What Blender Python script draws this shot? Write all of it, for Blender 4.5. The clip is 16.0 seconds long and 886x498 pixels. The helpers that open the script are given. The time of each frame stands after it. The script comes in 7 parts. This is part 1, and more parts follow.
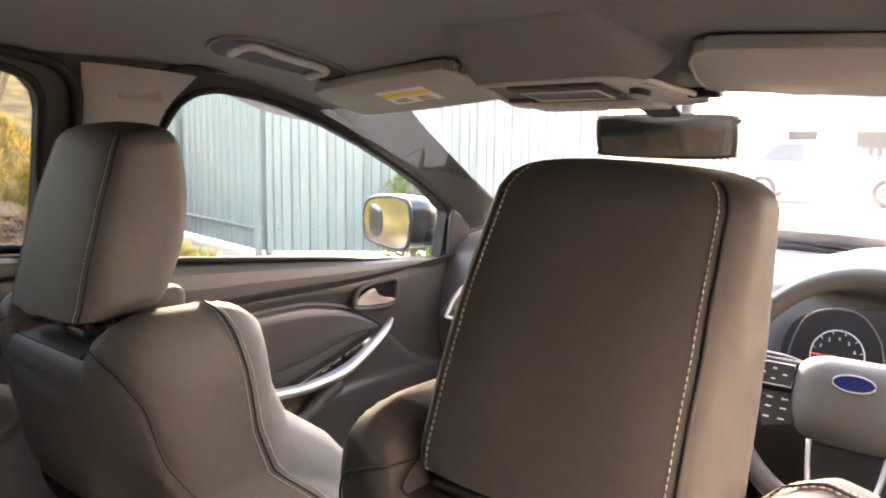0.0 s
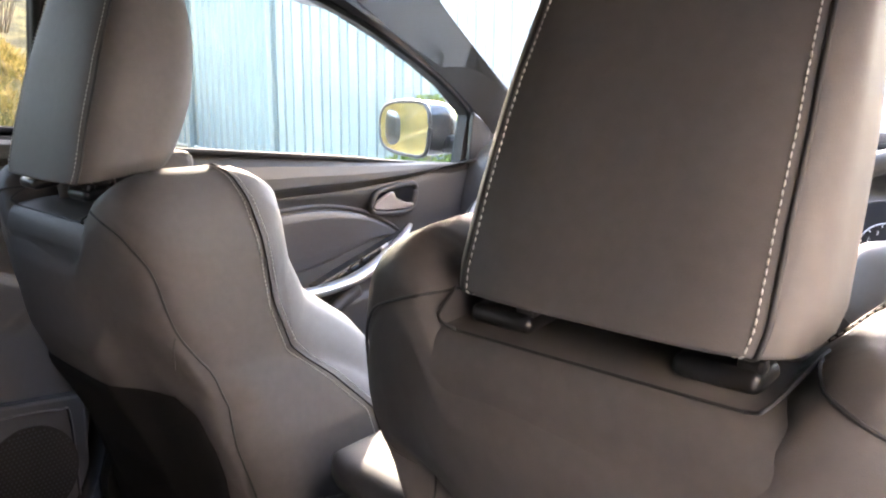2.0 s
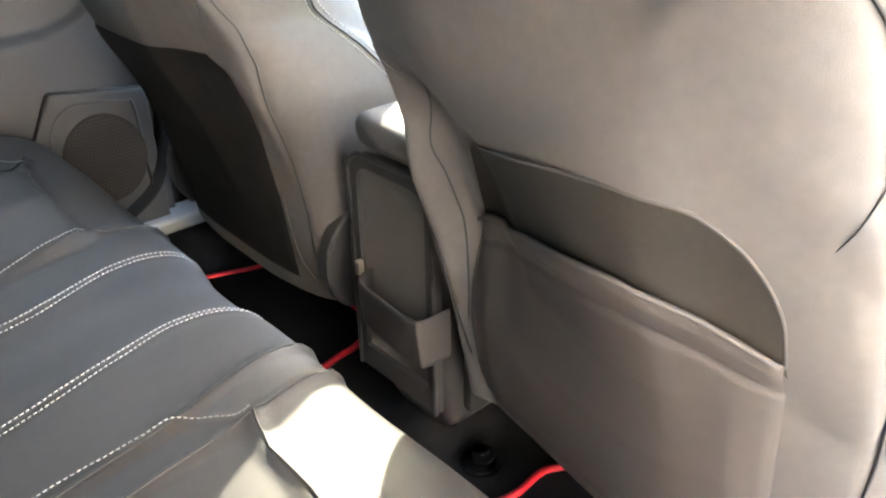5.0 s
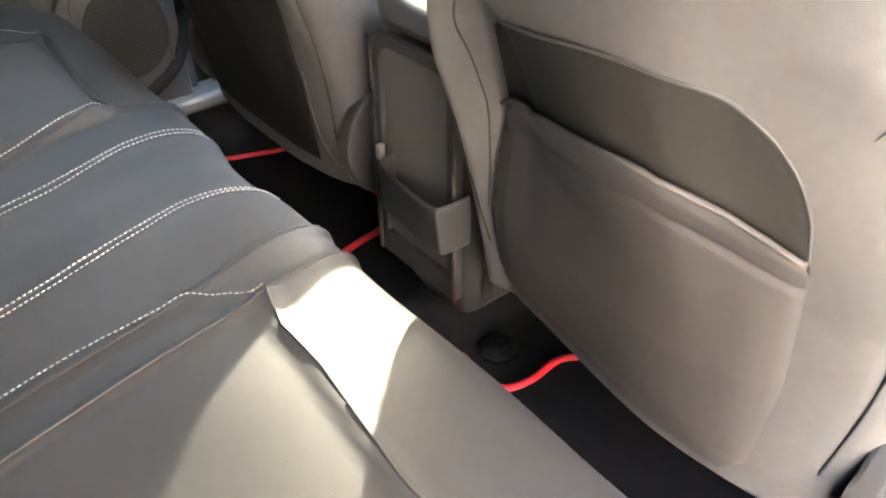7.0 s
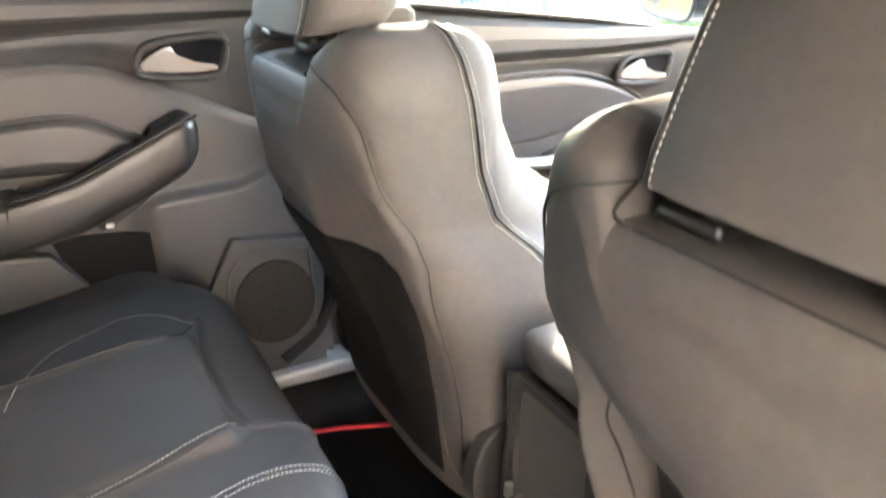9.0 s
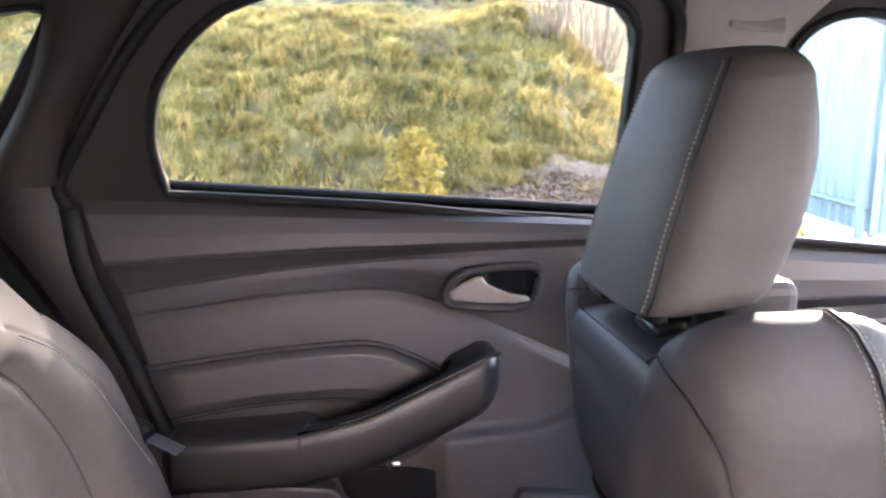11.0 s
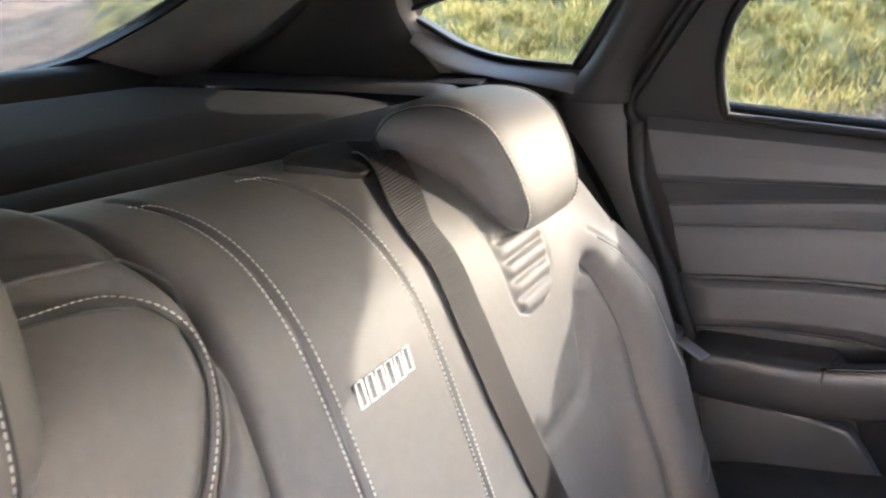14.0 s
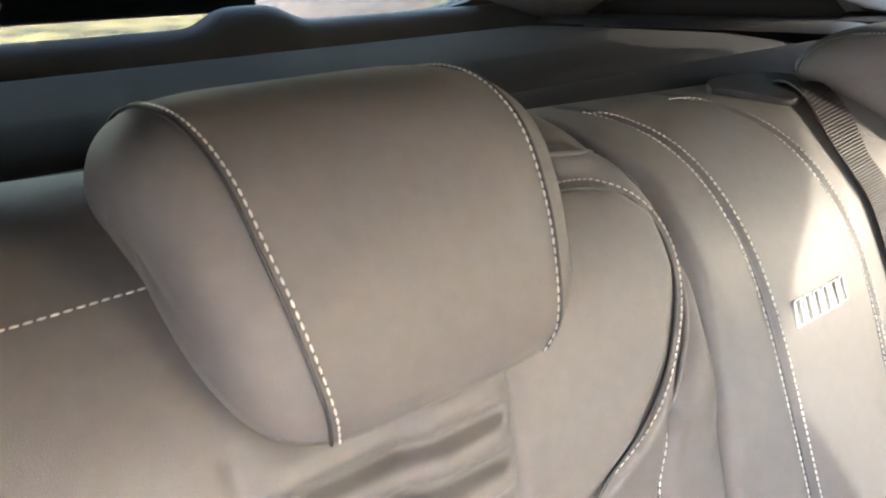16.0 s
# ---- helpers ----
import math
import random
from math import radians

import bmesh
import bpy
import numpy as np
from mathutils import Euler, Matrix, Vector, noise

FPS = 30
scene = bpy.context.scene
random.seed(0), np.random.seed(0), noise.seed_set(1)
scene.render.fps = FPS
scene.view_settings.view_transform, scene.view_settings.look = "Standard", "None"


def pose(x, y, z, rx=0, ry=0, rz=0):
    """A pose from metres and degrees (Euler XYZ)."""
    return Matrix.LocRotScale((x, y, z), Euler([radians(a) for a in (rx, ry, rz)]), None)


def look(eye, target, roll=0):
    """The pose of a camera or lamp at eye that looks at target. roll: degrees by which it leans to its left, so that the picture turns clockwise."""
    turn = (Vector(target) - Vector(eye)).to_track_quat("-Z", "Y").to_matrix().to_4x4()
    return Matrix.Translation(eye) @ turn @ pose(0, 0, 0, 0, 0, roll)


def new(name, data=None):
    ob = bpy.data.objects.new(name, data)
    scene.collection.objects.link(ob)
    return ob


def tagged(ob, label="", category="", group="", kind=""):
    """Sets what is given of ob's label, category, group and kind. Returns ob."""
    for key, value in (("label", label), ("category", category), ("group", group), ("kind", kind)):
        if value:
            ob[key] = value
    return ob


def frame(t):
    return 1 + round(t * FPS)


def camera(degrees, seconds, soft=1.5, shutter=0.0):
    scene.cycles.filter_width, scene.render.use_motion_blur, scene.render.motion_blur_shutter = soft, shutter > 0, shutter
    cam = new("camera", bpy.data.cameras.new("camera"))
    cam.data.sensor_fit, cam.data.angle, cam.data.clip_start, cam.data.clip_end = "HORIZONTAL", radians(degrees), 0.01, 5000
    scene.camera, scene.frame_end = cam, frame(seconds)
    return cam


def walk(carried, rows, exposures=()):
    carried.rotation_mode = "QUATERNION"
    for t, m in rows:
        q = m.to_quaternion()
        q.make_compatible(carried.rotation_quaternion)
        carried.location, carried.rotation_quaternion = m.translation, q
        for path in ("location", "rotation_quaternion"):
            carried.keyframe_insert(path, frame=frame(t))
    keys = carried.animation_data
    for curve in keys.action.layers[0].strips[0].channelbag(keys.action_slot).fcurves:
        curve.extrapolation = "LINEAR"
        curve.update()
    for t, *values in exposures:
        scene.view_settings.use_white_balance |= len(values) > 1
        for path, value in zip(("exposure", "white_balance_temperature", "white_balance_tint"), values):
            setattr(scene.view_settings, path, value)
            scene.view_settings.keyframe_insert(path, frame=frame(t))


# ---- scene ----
cam = camera(60.0, 16.0, soft=2.0, shutter=0.3)
PATH = [
    (0, (0.598, 0.188, 1.151), (-0.695, 1.69, 0.881), 0.7),
    (0.5, (0.595, 0.189, 1.147), (-0.703, 1.687, 0.876), 0.7),
    (1, (0.566, 0.205, 1.113), (-0.737, 1.696, 0.825), 0.6),
    (1.5, (0.541, 0.226, 1.068), (-0.759, 1.706, 0.726), 0.5),
    (2, (0.547, 0.221, 1.052), (-0.753, 1.682, 0.631), 0.6),
    (2.5, (0.572, 0.214, 1.043), (-0.727, 1.649, 0.536), 0.6),
    (3, (0.598, 0.209, 1.035), (-0.707, 1.607, 0.45), 0.7),
    (3.5, (0.619, 0.209, 1.016), (-0.697, 1.561, 0.353), 0.7),
    (4, (0.635, 0.213, 0.99), (-0.693, 1.517, 0.258), 1.2),
    (4.5, (0.643, 0.206, 0.965), (-0.667, 1.462, 0.123), 0.8),
    (5, (0.645, 0.23, 0.947), (-0.662, 1.39, -0.028), -0.8),
    (7.5, (0.643, 0.251, 0.935), (-0.592, 1.246, -0.284), -0.0),
    (8, (0.621, 0.27, 0.953), (-0.689, 1.271, -0.179), 0.4),
    (8.5, (0.578, 0.262, 0.992), (-0.907, 1.199, 0.034), -0.2),
    (9, (0.54, 0.291, 1.048), (-1.082, 1.182, 0.289), 0.7),
    (9.2, (0.515, 0.317, 1.055), (-1.151, 1.187, 0.371), 0.7),
    (11.3, (0.331, 0.304, 1.12), (-1.636, 0.431, 0.783), 0.6),
    (11.5, (0.334, 0.285, 1.123), (-1.636, 0.313, 0.775), 0.6),
    (12, (0.318, 0.302, 1.188), (-1.591, -0.021, 0.687), -0.1),
    (12.5, (0.334, 0.287, 1.178), (-1.525, -0.234, 0.654), -0.4),
    (13, (0.354, 0.271, 1.167), (-1.439, -0.414, 0.606), -0.5),
    (13.5, (0.374, 0.26, 1.166), (-1.352, -0.552, 0.565), -0.6),
    (14, (0.398, 0.246, 1.165), (-1.264, -0.675, 0.539), -0.7),
    (14.5, (0.434, 0.229, 1.169), (-1.129, -0.841, 0.527), -1.0),
    (15, (0.467, 0.204, 1.166), (-0.951, -1.052, 0.523), -1.5),
    (15.5, (0.483, 0.19, 1.156), (-0.764, -1.229, 0.499), -2.0),
    (16, (0.49, 0.196, 1.138), (-0.653, -1.289, 0.441), -2.3),
]
walk(cam, [(t, look(eye, target, roll)) for t, eye, target, roll in PATH], exposures=[(0.0, 5.42, 9000, 32), (1.5, 5.6, 7700, 30), (3.0, 6.25, 7100, 18), (5.0, 7.0, 7350, 13), (8.0, 7.1, 7450, 13), (9.2, 7.1, 7800, 18), (11.5, 6.1, 6200, 31), (12.6, 6.28, 5950, 25), (13.5, 6.42, 6300, 22), (16.0, 6.78, 6600, 19)])

# ---- world, sun ----
SUN_AZ, SUN_EL = radians(46.0), radians(19.2)      # left of straight ahead, above the horizon
sun_dir = Vector((-math.sin(SUN_AZ) * math.cos(SUN_EL), math.cos(SUN_AZ) * math.cos(SUN_EL), math.sin(SUN_EL)))
world = bpy.data.worlds.new("sky")
scene.world = world
world.use_nodes = True
sky = world.node_tree.nodes.new("ShaderNodeTexSky")
sky.sky_type, sky.sun_disc, sky.sun_elevation, sky.sun_rotation = "NISHITA", False, SUN_EL, -SUN_AZ
sky.air_density, sky.dust_density = 1.0, 1.0
world.node_tree.links.new(sky.outputs[0], world.node_tree.nodes["Background"].inputs[0])
world.node_tree.nodes["Background"].inputs[1].default_value = 0.12
sun = new("sun", bpy.data.lights.new("sun", "SUN"))
sun.data.energy, sun.data.angle, sun.data.color = 0.39, radians(0.6), (1.0, 0.93, 0.82)
sun.matrix_world = Matrix.Translation((-6, 7, 6)) @ (-sun_dir).to_track_quat("-Z", "Y").to_matrix().to_4x4()


# ---- materials ----
def material(name, colour, rough=0.5, metal=0.0, vary=0.12, scale=8.0, bump=0.0, bump_scale=400.0, fine="noise", spec=0.5,
             stain=0.0, coat=0.0, sheen=0.0, random_value=0.0):
    """A principled surface with colour variation at two scales, uneven gloss and fine relief."""
    m = bpy.data.materials.new(name)
    m.use_nodes = True
    nt = m.node_tree
    b = nt.nodes["Principled BSDF"]
    n, l = nt.nodes, nt.links
    b.inputs["Metallic"].default_value = metal
    b.inputs["Specular IOR Level"].default_value = spec
    b.inputs["Coat Weight"].default_value = coat
    b.inputs["Sheen Weight"].default_value = sheen
    co = n.new("ShaderNodeTexCoord")
    big, small = n.new("ShaderNodeTexNoise"), n.new("ShaderNodeTexNoise")
    big.inputs["Scale"].default_value, big.inputs["Detail"].default_value = scale, 4
    small.inputs["Scale"].default_value, small.inputs["Detail"].default_value = scale * 22, 3
    mix = n.new("ShaderNodeMath")
    mix.operation = "MULTIPLY_ADD"
    mix.inputs[1].default_value = 0.45
    for t in (big, small):
        l.new(co.outputs["Object"], t.inputs["Vector"])
    l.new(small.outputs["Fac"], mix.inputs[0])
    l.new(big.outputs["Fac"], mix.inputs[2])
    ramp = n.new("ShaderNodeValToRGB")
    lo = [max(0.0, c * (1 - vary - stain)) for c in colour]
    hi = [min(1.0, c * (1 + vary)) for c in colour]
    ramp.color_ramp.elements[0].position, ramp.color_ramp.elements[0].color = 0.42, (*lo, 1)
    ramp.color_ramp.elements[1].position, ramp.color_ramp.elements[1].color = 1.02, (*hi, 1)
    l.new(mix.outputs[0], ramp.inputs[0])
    out = ramp.outputs[0]
    if random_value:
        info, hsv, rng = n.new("ShaderNodeObjectInfo"), n.new("ShaderNodeHueSaturation"), n.new("ShaderNodeMapRange")
        rng.inputs["To Min"].default_value, rng.inputs["To Max"].default_value = 1 - random_value, 1 + random_value
        l.new(info.outputs["Random"], rng.inputs["Value"])
        l.new(rng.outputs[0], hsv.inputs["Value"])
        l.new(out, hsv.inputs["Color"])
        out = hsv.outputs[0]
    l.new(out, b.inputs["Base Color"])
    rr = n.new("ShaderNodeMapRange")
    rr.inputs["To Min"].default_value, rr.inputs["To Max"].default_value = max(0.02, rough - 0.07), min(1, rough + 0.07)
    l.new(big.outputs["Fac"], rr.inputs["Value"])
    l.new(rr.outputs[0], b.inputs["Roughness"])
    if bump:
        bp = n.new("ShaderNodeBump")
        bp.inputs["Strength"].default_value, bp.inputs["Distance"].default_value = bump, 0.0006
        if fine == "voronoi":
            f = n.new("ShaderNodeTexVoronoi")
            f.feature = "DISTANCE_TO_EDGE"
            f.inputs["Scale"].default_value = bump_scale
            l.new(co.outputs["Object"], f.inputs["Vector"])
            l.new(f.outputs["Distance"], bp.inputs["Height"])
        else:
            f = n.new("ShaderNodeTexNoise")
            f.inputs["Scale"].default_value, f.inputs["Detail"].default_value = bump_scale, 5
            l.new(co.outputs["Object"], f.inputs["Vector"])
            l.new(f.outputs["Fac"], bp.inputs["Height"])
        l.new(bp.outputs[0], b.inputs["Normal"])
    return m


def glass_material(name, tint, dust=0.0):
    """Thin window glass: tinted clear pane with a Fresnel sheen and, where asked, a film of dust."""
    m = bpy.data.materials.new(name)
    m.use_nodes = True
    nt = m.node_tree
    n, l = nt.nodes, nt.links
    n.remove(n["Principled BSDF"])
    clear, gloss, mix = n.new("ShaderNodeBsdfTransparent"), n.new("ShaderNodeBsdfGlossy"), n.new("ShaderNodeMixShader")
    lw, pw, ma = n.new("ShaderNodeLayerWeight"), n.new("ShaderNodeMath"), n.new("ShaderNodeMath")
    lw.inputs["Blend"].default_value = 0.5
    pw.operation, pw.inputs[1].default_value = "POWER", 4.0
    ma.operation, ma.inputs[1].default_value, ma.inputs[2].default_value = "MULTIPLY_ADD", 0.7, 0.03
    clear.inputs[0].default_value = (*tint, 1)
    gloss.inputs["Roughness"].default_value = 0.01
    l.new(lw.outputs["Facing"], pw.inputs[0])
    l.new(pw.outputs[0], ma.inputs[0])
    l.new(ma.outputs[0], mix.inputs[0])
    l.new(clear.outputs[0], mix.inputs[1])
    l.new(gloss.outputs[0], mix.inputs[2])
    last = mix
    if dust:
        film, noise_tex, ramp, add = n.new("ShaderNodeBsdfTranslucent"), n.new("ShaderNodeTexNoise"), n.new("ShaderNodeMapRange"), n.new("ShaderNodeMixShader")
        film.inputs[0].default_value = (0.86, 0.84, 0.78, 1)
        noise_tex.inputs["Scale"].default_value, noise_tex.inputs["Detail"].default_value = 3.0, 7
        ramp.inputs["From Min"].default_value, ramp.inputs["From Max"].default_value = 0.3, 0.75
        ramp.inputs["To Min"].default_value, ramp.inputs["To Max"].default_value = dust * 0.5, dust * 1.5
        co = n.new("ShaderNodeTexCoord")
        l.new(co.outputs["Object"], noise_tex.inputs["Vector"])
        l.new(noise_tex.outputs["Fac"], ramp.inputs["Value"])
        l.new(ramp.outputs[0], add.inputs[0])
        l.new(mix.outputs[0], add.inputs[1])
        l.new(film.outputs[0], add.inputs[2])
        last = add
    l.new(last.outputs[0], n["Material Output"].inputs[0])
    return m


LEATHER = material("charcoal_leather", (0.086, 0.0805, 0.0765), 0.56, vary=0.16, scale=5, bump=0.22, bump_scale=850, fine="voronoi", spec=0.34)
LEATHER_DARK = material("black_leather", (0.048, 0.046, 0.046), 0.4, vary=0.14, scale=5, bump=0.3, bump_scale=520, fine="voronoi")
# Darker copy of LEATHER: the bench cushion's shade is put into the colour.
LEATHER_SHADED = material("shaded_cushion_leather", (0.0325, 0.0315, 0.0315), 0.6, vary=0.16, scale=5, bump=0.22, bump_scale=850, fine="voronoi", spec=0.34)
PIPING = material("black_seam", (0.018, 0.018, 0.019), 0.6, bump=0.2)
THREAD = material("off_white_thread", (0.46, 0.44, 0.41), 0.7, vary=0.15, scale=60)
POCKET = material("brown_black_vinyl", (0.050, 0.0445, 0.0415), 0.62, spec=0.3, vary=0.14, scale=6, bump=0.3, bump_scale=500, fine="voronoi")
# Black pocket cloth; also colours the shade in door pocket and belt slot.
CLOTH_AND_SHADE = material("black_cloth_and_shade", (0.0085, 0.008, 0.008), 0.9, spec=0.15, vary=0.2, scale=10, bump=0.5, bump_scale=900)
MESH = material("pocket_lining", (0.026, 0.0235, 0.0205), 0.85, spec=0.15, vary=0.2, scale=10, bump=0.4, bump_scale=900)
PLASTIC = material("dark_grey_plastic", (0.038, 0.036, 0.035), 0.5, spec=0.3, vary=0.1, scale=6, bump=0.45, bump_scale=650, fine="voronoi")
ARMREST = material("black_armrest_moulding", (0.022, 0.021, 0.021), 0.34, vary=0.12, scale=6, bump=0.3, bump_scale=650, fine="voronoi")
DOOR_SOFT = material("charcoal_door_skin", (0.041, 0.0400, 0.0395), 0.43, vary=0.1, scale=4, bump=0.4, bump_scale=700, fine="voronoi")
PLASTIC_SOFT = material("soft_touch_plastic", (0.085, 0.079, 0.073), 0.5, vary=0.1, scale=4, bump=0.4, bump_scale=700, fine="voronoi")
PILLAR = material("warm_grey_trim", (0.36, 0.34, 0.32), 0.6, vary=0.08, scale=5, bump=0.3, bump_scale=500)
PILLAR_MID = material("grey_brown_pillar_trim", (0.19, 0.175, 0.16), 0.6, vary=0.08, scale=5, bump=0.3, bump_scale=500)
PILLAR_DARK = material("charcoal_pillar_trim", (0.022, 0.020, 0.0185), 0.55, spec=0.25, vary=0.1, scale=5, bump=0.4, bump_scale=600, fine="voronoi")
BLACK = material("black_plastic", (0.012, 0.012, 0.013), 0.35, vary=0.2, scale=10, bump=0.15)
GLOSS_BLACK = material("gloss_black_plastic", (0.006, 0.006, 0.007), 0.12, vary=0.2)
BLACK_TRIM = material("black_grained_trim", (0.012, 0.011, 0.0105), 0.55, spec=0.2, vary=0.12, scale=6, bump=0.4, bump_scale=600, fine="voronoi")
RUBBER = material("black_rubber", (0.010, 0.010, 0.010), 0.65, spec=0.2, vary=0.2, bump=0.2)
HEADLINER = material("grey_headliner_cloth", (0.15, 0.140, 0.134), 0.9, vary=0.07, scale=5, bump=0.6, bump_scale=900, sheen=0.1)
CARPET = material("black_carpet", (0.010, 0.010, 0.011), 0.95, spec=0.08, vary=0.35, scale=30, bump=1.0, bump_scale=1100)
MAT_CLOTH = material("black_mat_pile", (0.006, 0.006, 0.0075), 0.95, spec=0.08, vary=0.35, scale=35, bump=1.0, bump_scale=1300)
RED = material("red_mat_edging", (0.55, 0.012, 0.025), 0.6, vary=0.15, scale=50, bump=0.5, bump_scale=900)
SATIN = material("satin_handle_metal", (0.66, 0.60, 0.55), 0.36, metal=0.55, vary=0.06, scale=12)
CHROME = material("satin_chrome", (0.50, 0.49, 0.48), 0.34, metal=1.0, vary=0.06, scale=12)
SILVER_PRINT = material("silver_print", (0.55, 0.55, 0.53), 0.4, vary=0.06, scale=30)
SILVER = material("silver_paint", (0.55, 0.55, 0.55), 0.35, metal=0.7, vary=0.06, scale=12)
def webbing_material():
    """Woven belt: dark yarn in fine cross ribs."""
    m = material("grey_belt_webbing", (0.0105, 0.0082, 0.0082), 0.5, vary=0.18, scale=20, spec=0.16)
    n, l = m.node_tree.nodes, m.node_tree.links
    co, w, bp = n.new("ShaderNodeTexCoord"), n.new("ShaderNodeTexWave"), n.new("ShaderNodeBump")
    w.wave_type, w.bands_direction = "BANDS", "Z"
    w.inputs["Scale"].default_value, w.inputs["Distortion"].default_value = 170.0, 0.6
    bp.inputs["Strength"].default_value, bp.inputs["Distance"].default_value = 0.6, 0.0006
    l.new(co.outputs["Object"], w.inputs["Vector"])
    l.new(w.outputs["Fac"], bp.inputs["Height"])
    l.new(bp.outputs[0], n["Principled BSDF"].inputs["Normal"])
    return m


BELT = webbing_material()
VISOR = material("visor_cloth", (0.34, 0.32, 0.29), 0.85, vary=0.06, scale=6, bump=0.4, bump_scale=800)
STICKER = material("white_label", (0.72, 0.70, 0.64), 0.6, vary=0.05)
YELLOW = material("yellow_label", (0.75, 0.55, 0.06), 0.6, vary=0.05)
INK = material("label_print", (0.30, 0.22, 0.16), 0.7)
WHITE_PRINT = material("white_print", (0.75, 0.75, 0.72), 0.6)
RED_NEEDLE = material("red_needle", (0.7, 0.03, 0.03), 0.5)
BLUE = material("dark_blue_enamel", (0.012, 0.020, 0.085), 0.2, coat=0.5)
LENS = material("lamp_lens", (0.75, 0.72, 0.62), 0.2, vary=0.05)
MIRROR = material("mirror_silver", (0.86, 0.86, 0.86), 0.02, metal=1.0, vary=0.01)
GLASS = glass_material("window_glass", (0.82, 0.855, 0.83))
GLASS_DARK = glass_material("tinted_rear_glass", (0.34, 0.34, 0.315))
GLASS_REAR = glass_material("light_tinted_glass", (0.49, 0.50, 0.475))
# For the unseen right quarter pane; deep tint keeps light off the headrest.
GLASS_BLOCKING = glass_material("light_blocking_glass", (0.22, 0.23, 0.22))
WINDSCREEN = glass_material("dusty_windscreen", (0.91, 0.94, 0.925), 0.012)
BODY_GREY = material("grey_car_paint", (0.30, 0.31, 0.32), 0.25, metal=0.5, vary=0.04, coat=0.6)
BODY_DARK = material("dark_grey_car_paint", (0.05, 0.052, 0.055), 0.25, metal=0.4, vary=0.04, coat=0.6)
BODY_BLUE = material("blue_car_paint", (0.10, 0.28, 0.42), 0.25, metal=0.4, vary=0.05, coat=0.6)
FENCE = material("blue_grey_steel_sheet", (0.138, 0.184, 0.182), 0.45, metal=0.0, vary=0.12, scale=1.5, bump=0.1, bump_scale=60)
SHELF = material("shelf_cloth", (0.018, 0.018, 0.0195), 0.85, vary=0.2, scale=12, bump=0.7, bump_scale=900, spec=0.12)
# Cream of the added wall that throws warm light through the right side.
BOUNCE_WALL = material("cream_bounce_surface", (0.56, 0.53, 0.49), 0.85, vary=0.08, scale=1.0, bump=0.6, bump_scale=90)
BARK = material("bark_mulch", (0.30, 0.20, 0.135), 0.9, vary=0.4, scale=12, bump=0.8, bump_scale=60)
TWIG_PALE = material("pale_tan_stems", (0.30, 0.235, 0.17), 0.85, vary=0.3, scale=6)
TWIG = material("grey_twigs", (0.20, 0.15, 0.11), 0.9, vary=0.3, scale=10)
SIDING = material("grey_building_wall", (0.33, 0.33, 0.33), 0.8, vary=0.08, scale=1)
ROOFING = material("slate_grey_roof", (0.10, 0.10, 0.11), 0.7, vary=0.15, scale=2)
WHITE_PAINT = material("white_paint", (0.75, 0.75, 0.73), 0.5, vary=0.06)
DARK_GLASS = material("dark_car_glass", (0.02, 0.025, 0.03), 0.08, vary=0.1)


def leaf_material(name, colour, vary, scale, glow=0.45):
    """Thin leaves and blades: part of the light that falls on the far side shines through."""
    m = material(name, colour, 0.6, vary=vary, scale=scale)
    n, l = m.node_tree.nodes, m.node_tree.links
    thin, mix = n.new("ShaderNodeBsdfTranslucent"), n.new("ShaderNodeMixShader")
    b = n["Principled BSDF"]
    l.new(b.inputs["Base Color"].links[0].from_socket, thin.inputs[0])
    mix.inputs[0].default_value = glow
    l.new(b.outputs[0], mix.inputs[1])
    l.new(thin.outputs[0], mix.inputs[2])
    l.new(mix.outputs[0], n["Material Output"].inputs[0])
    return m


GRASS = leaf_material("dry_green_grass", (0.235, 0.205, 0.056), 0.6, 1.4)
GRASS_DRY = leaf_material("straw_grass", (0.45, 0.34, 0.125), 0.6, 1.4)
LEAF_GOLD = leaf_material("gold_green_leaf", (0.37, 0.29, 0.075), 0.6, 18)
LEAF_GREEN = leaf_material("green_leaf", (0.12, 0.17, 0.04), 0.4, 10)


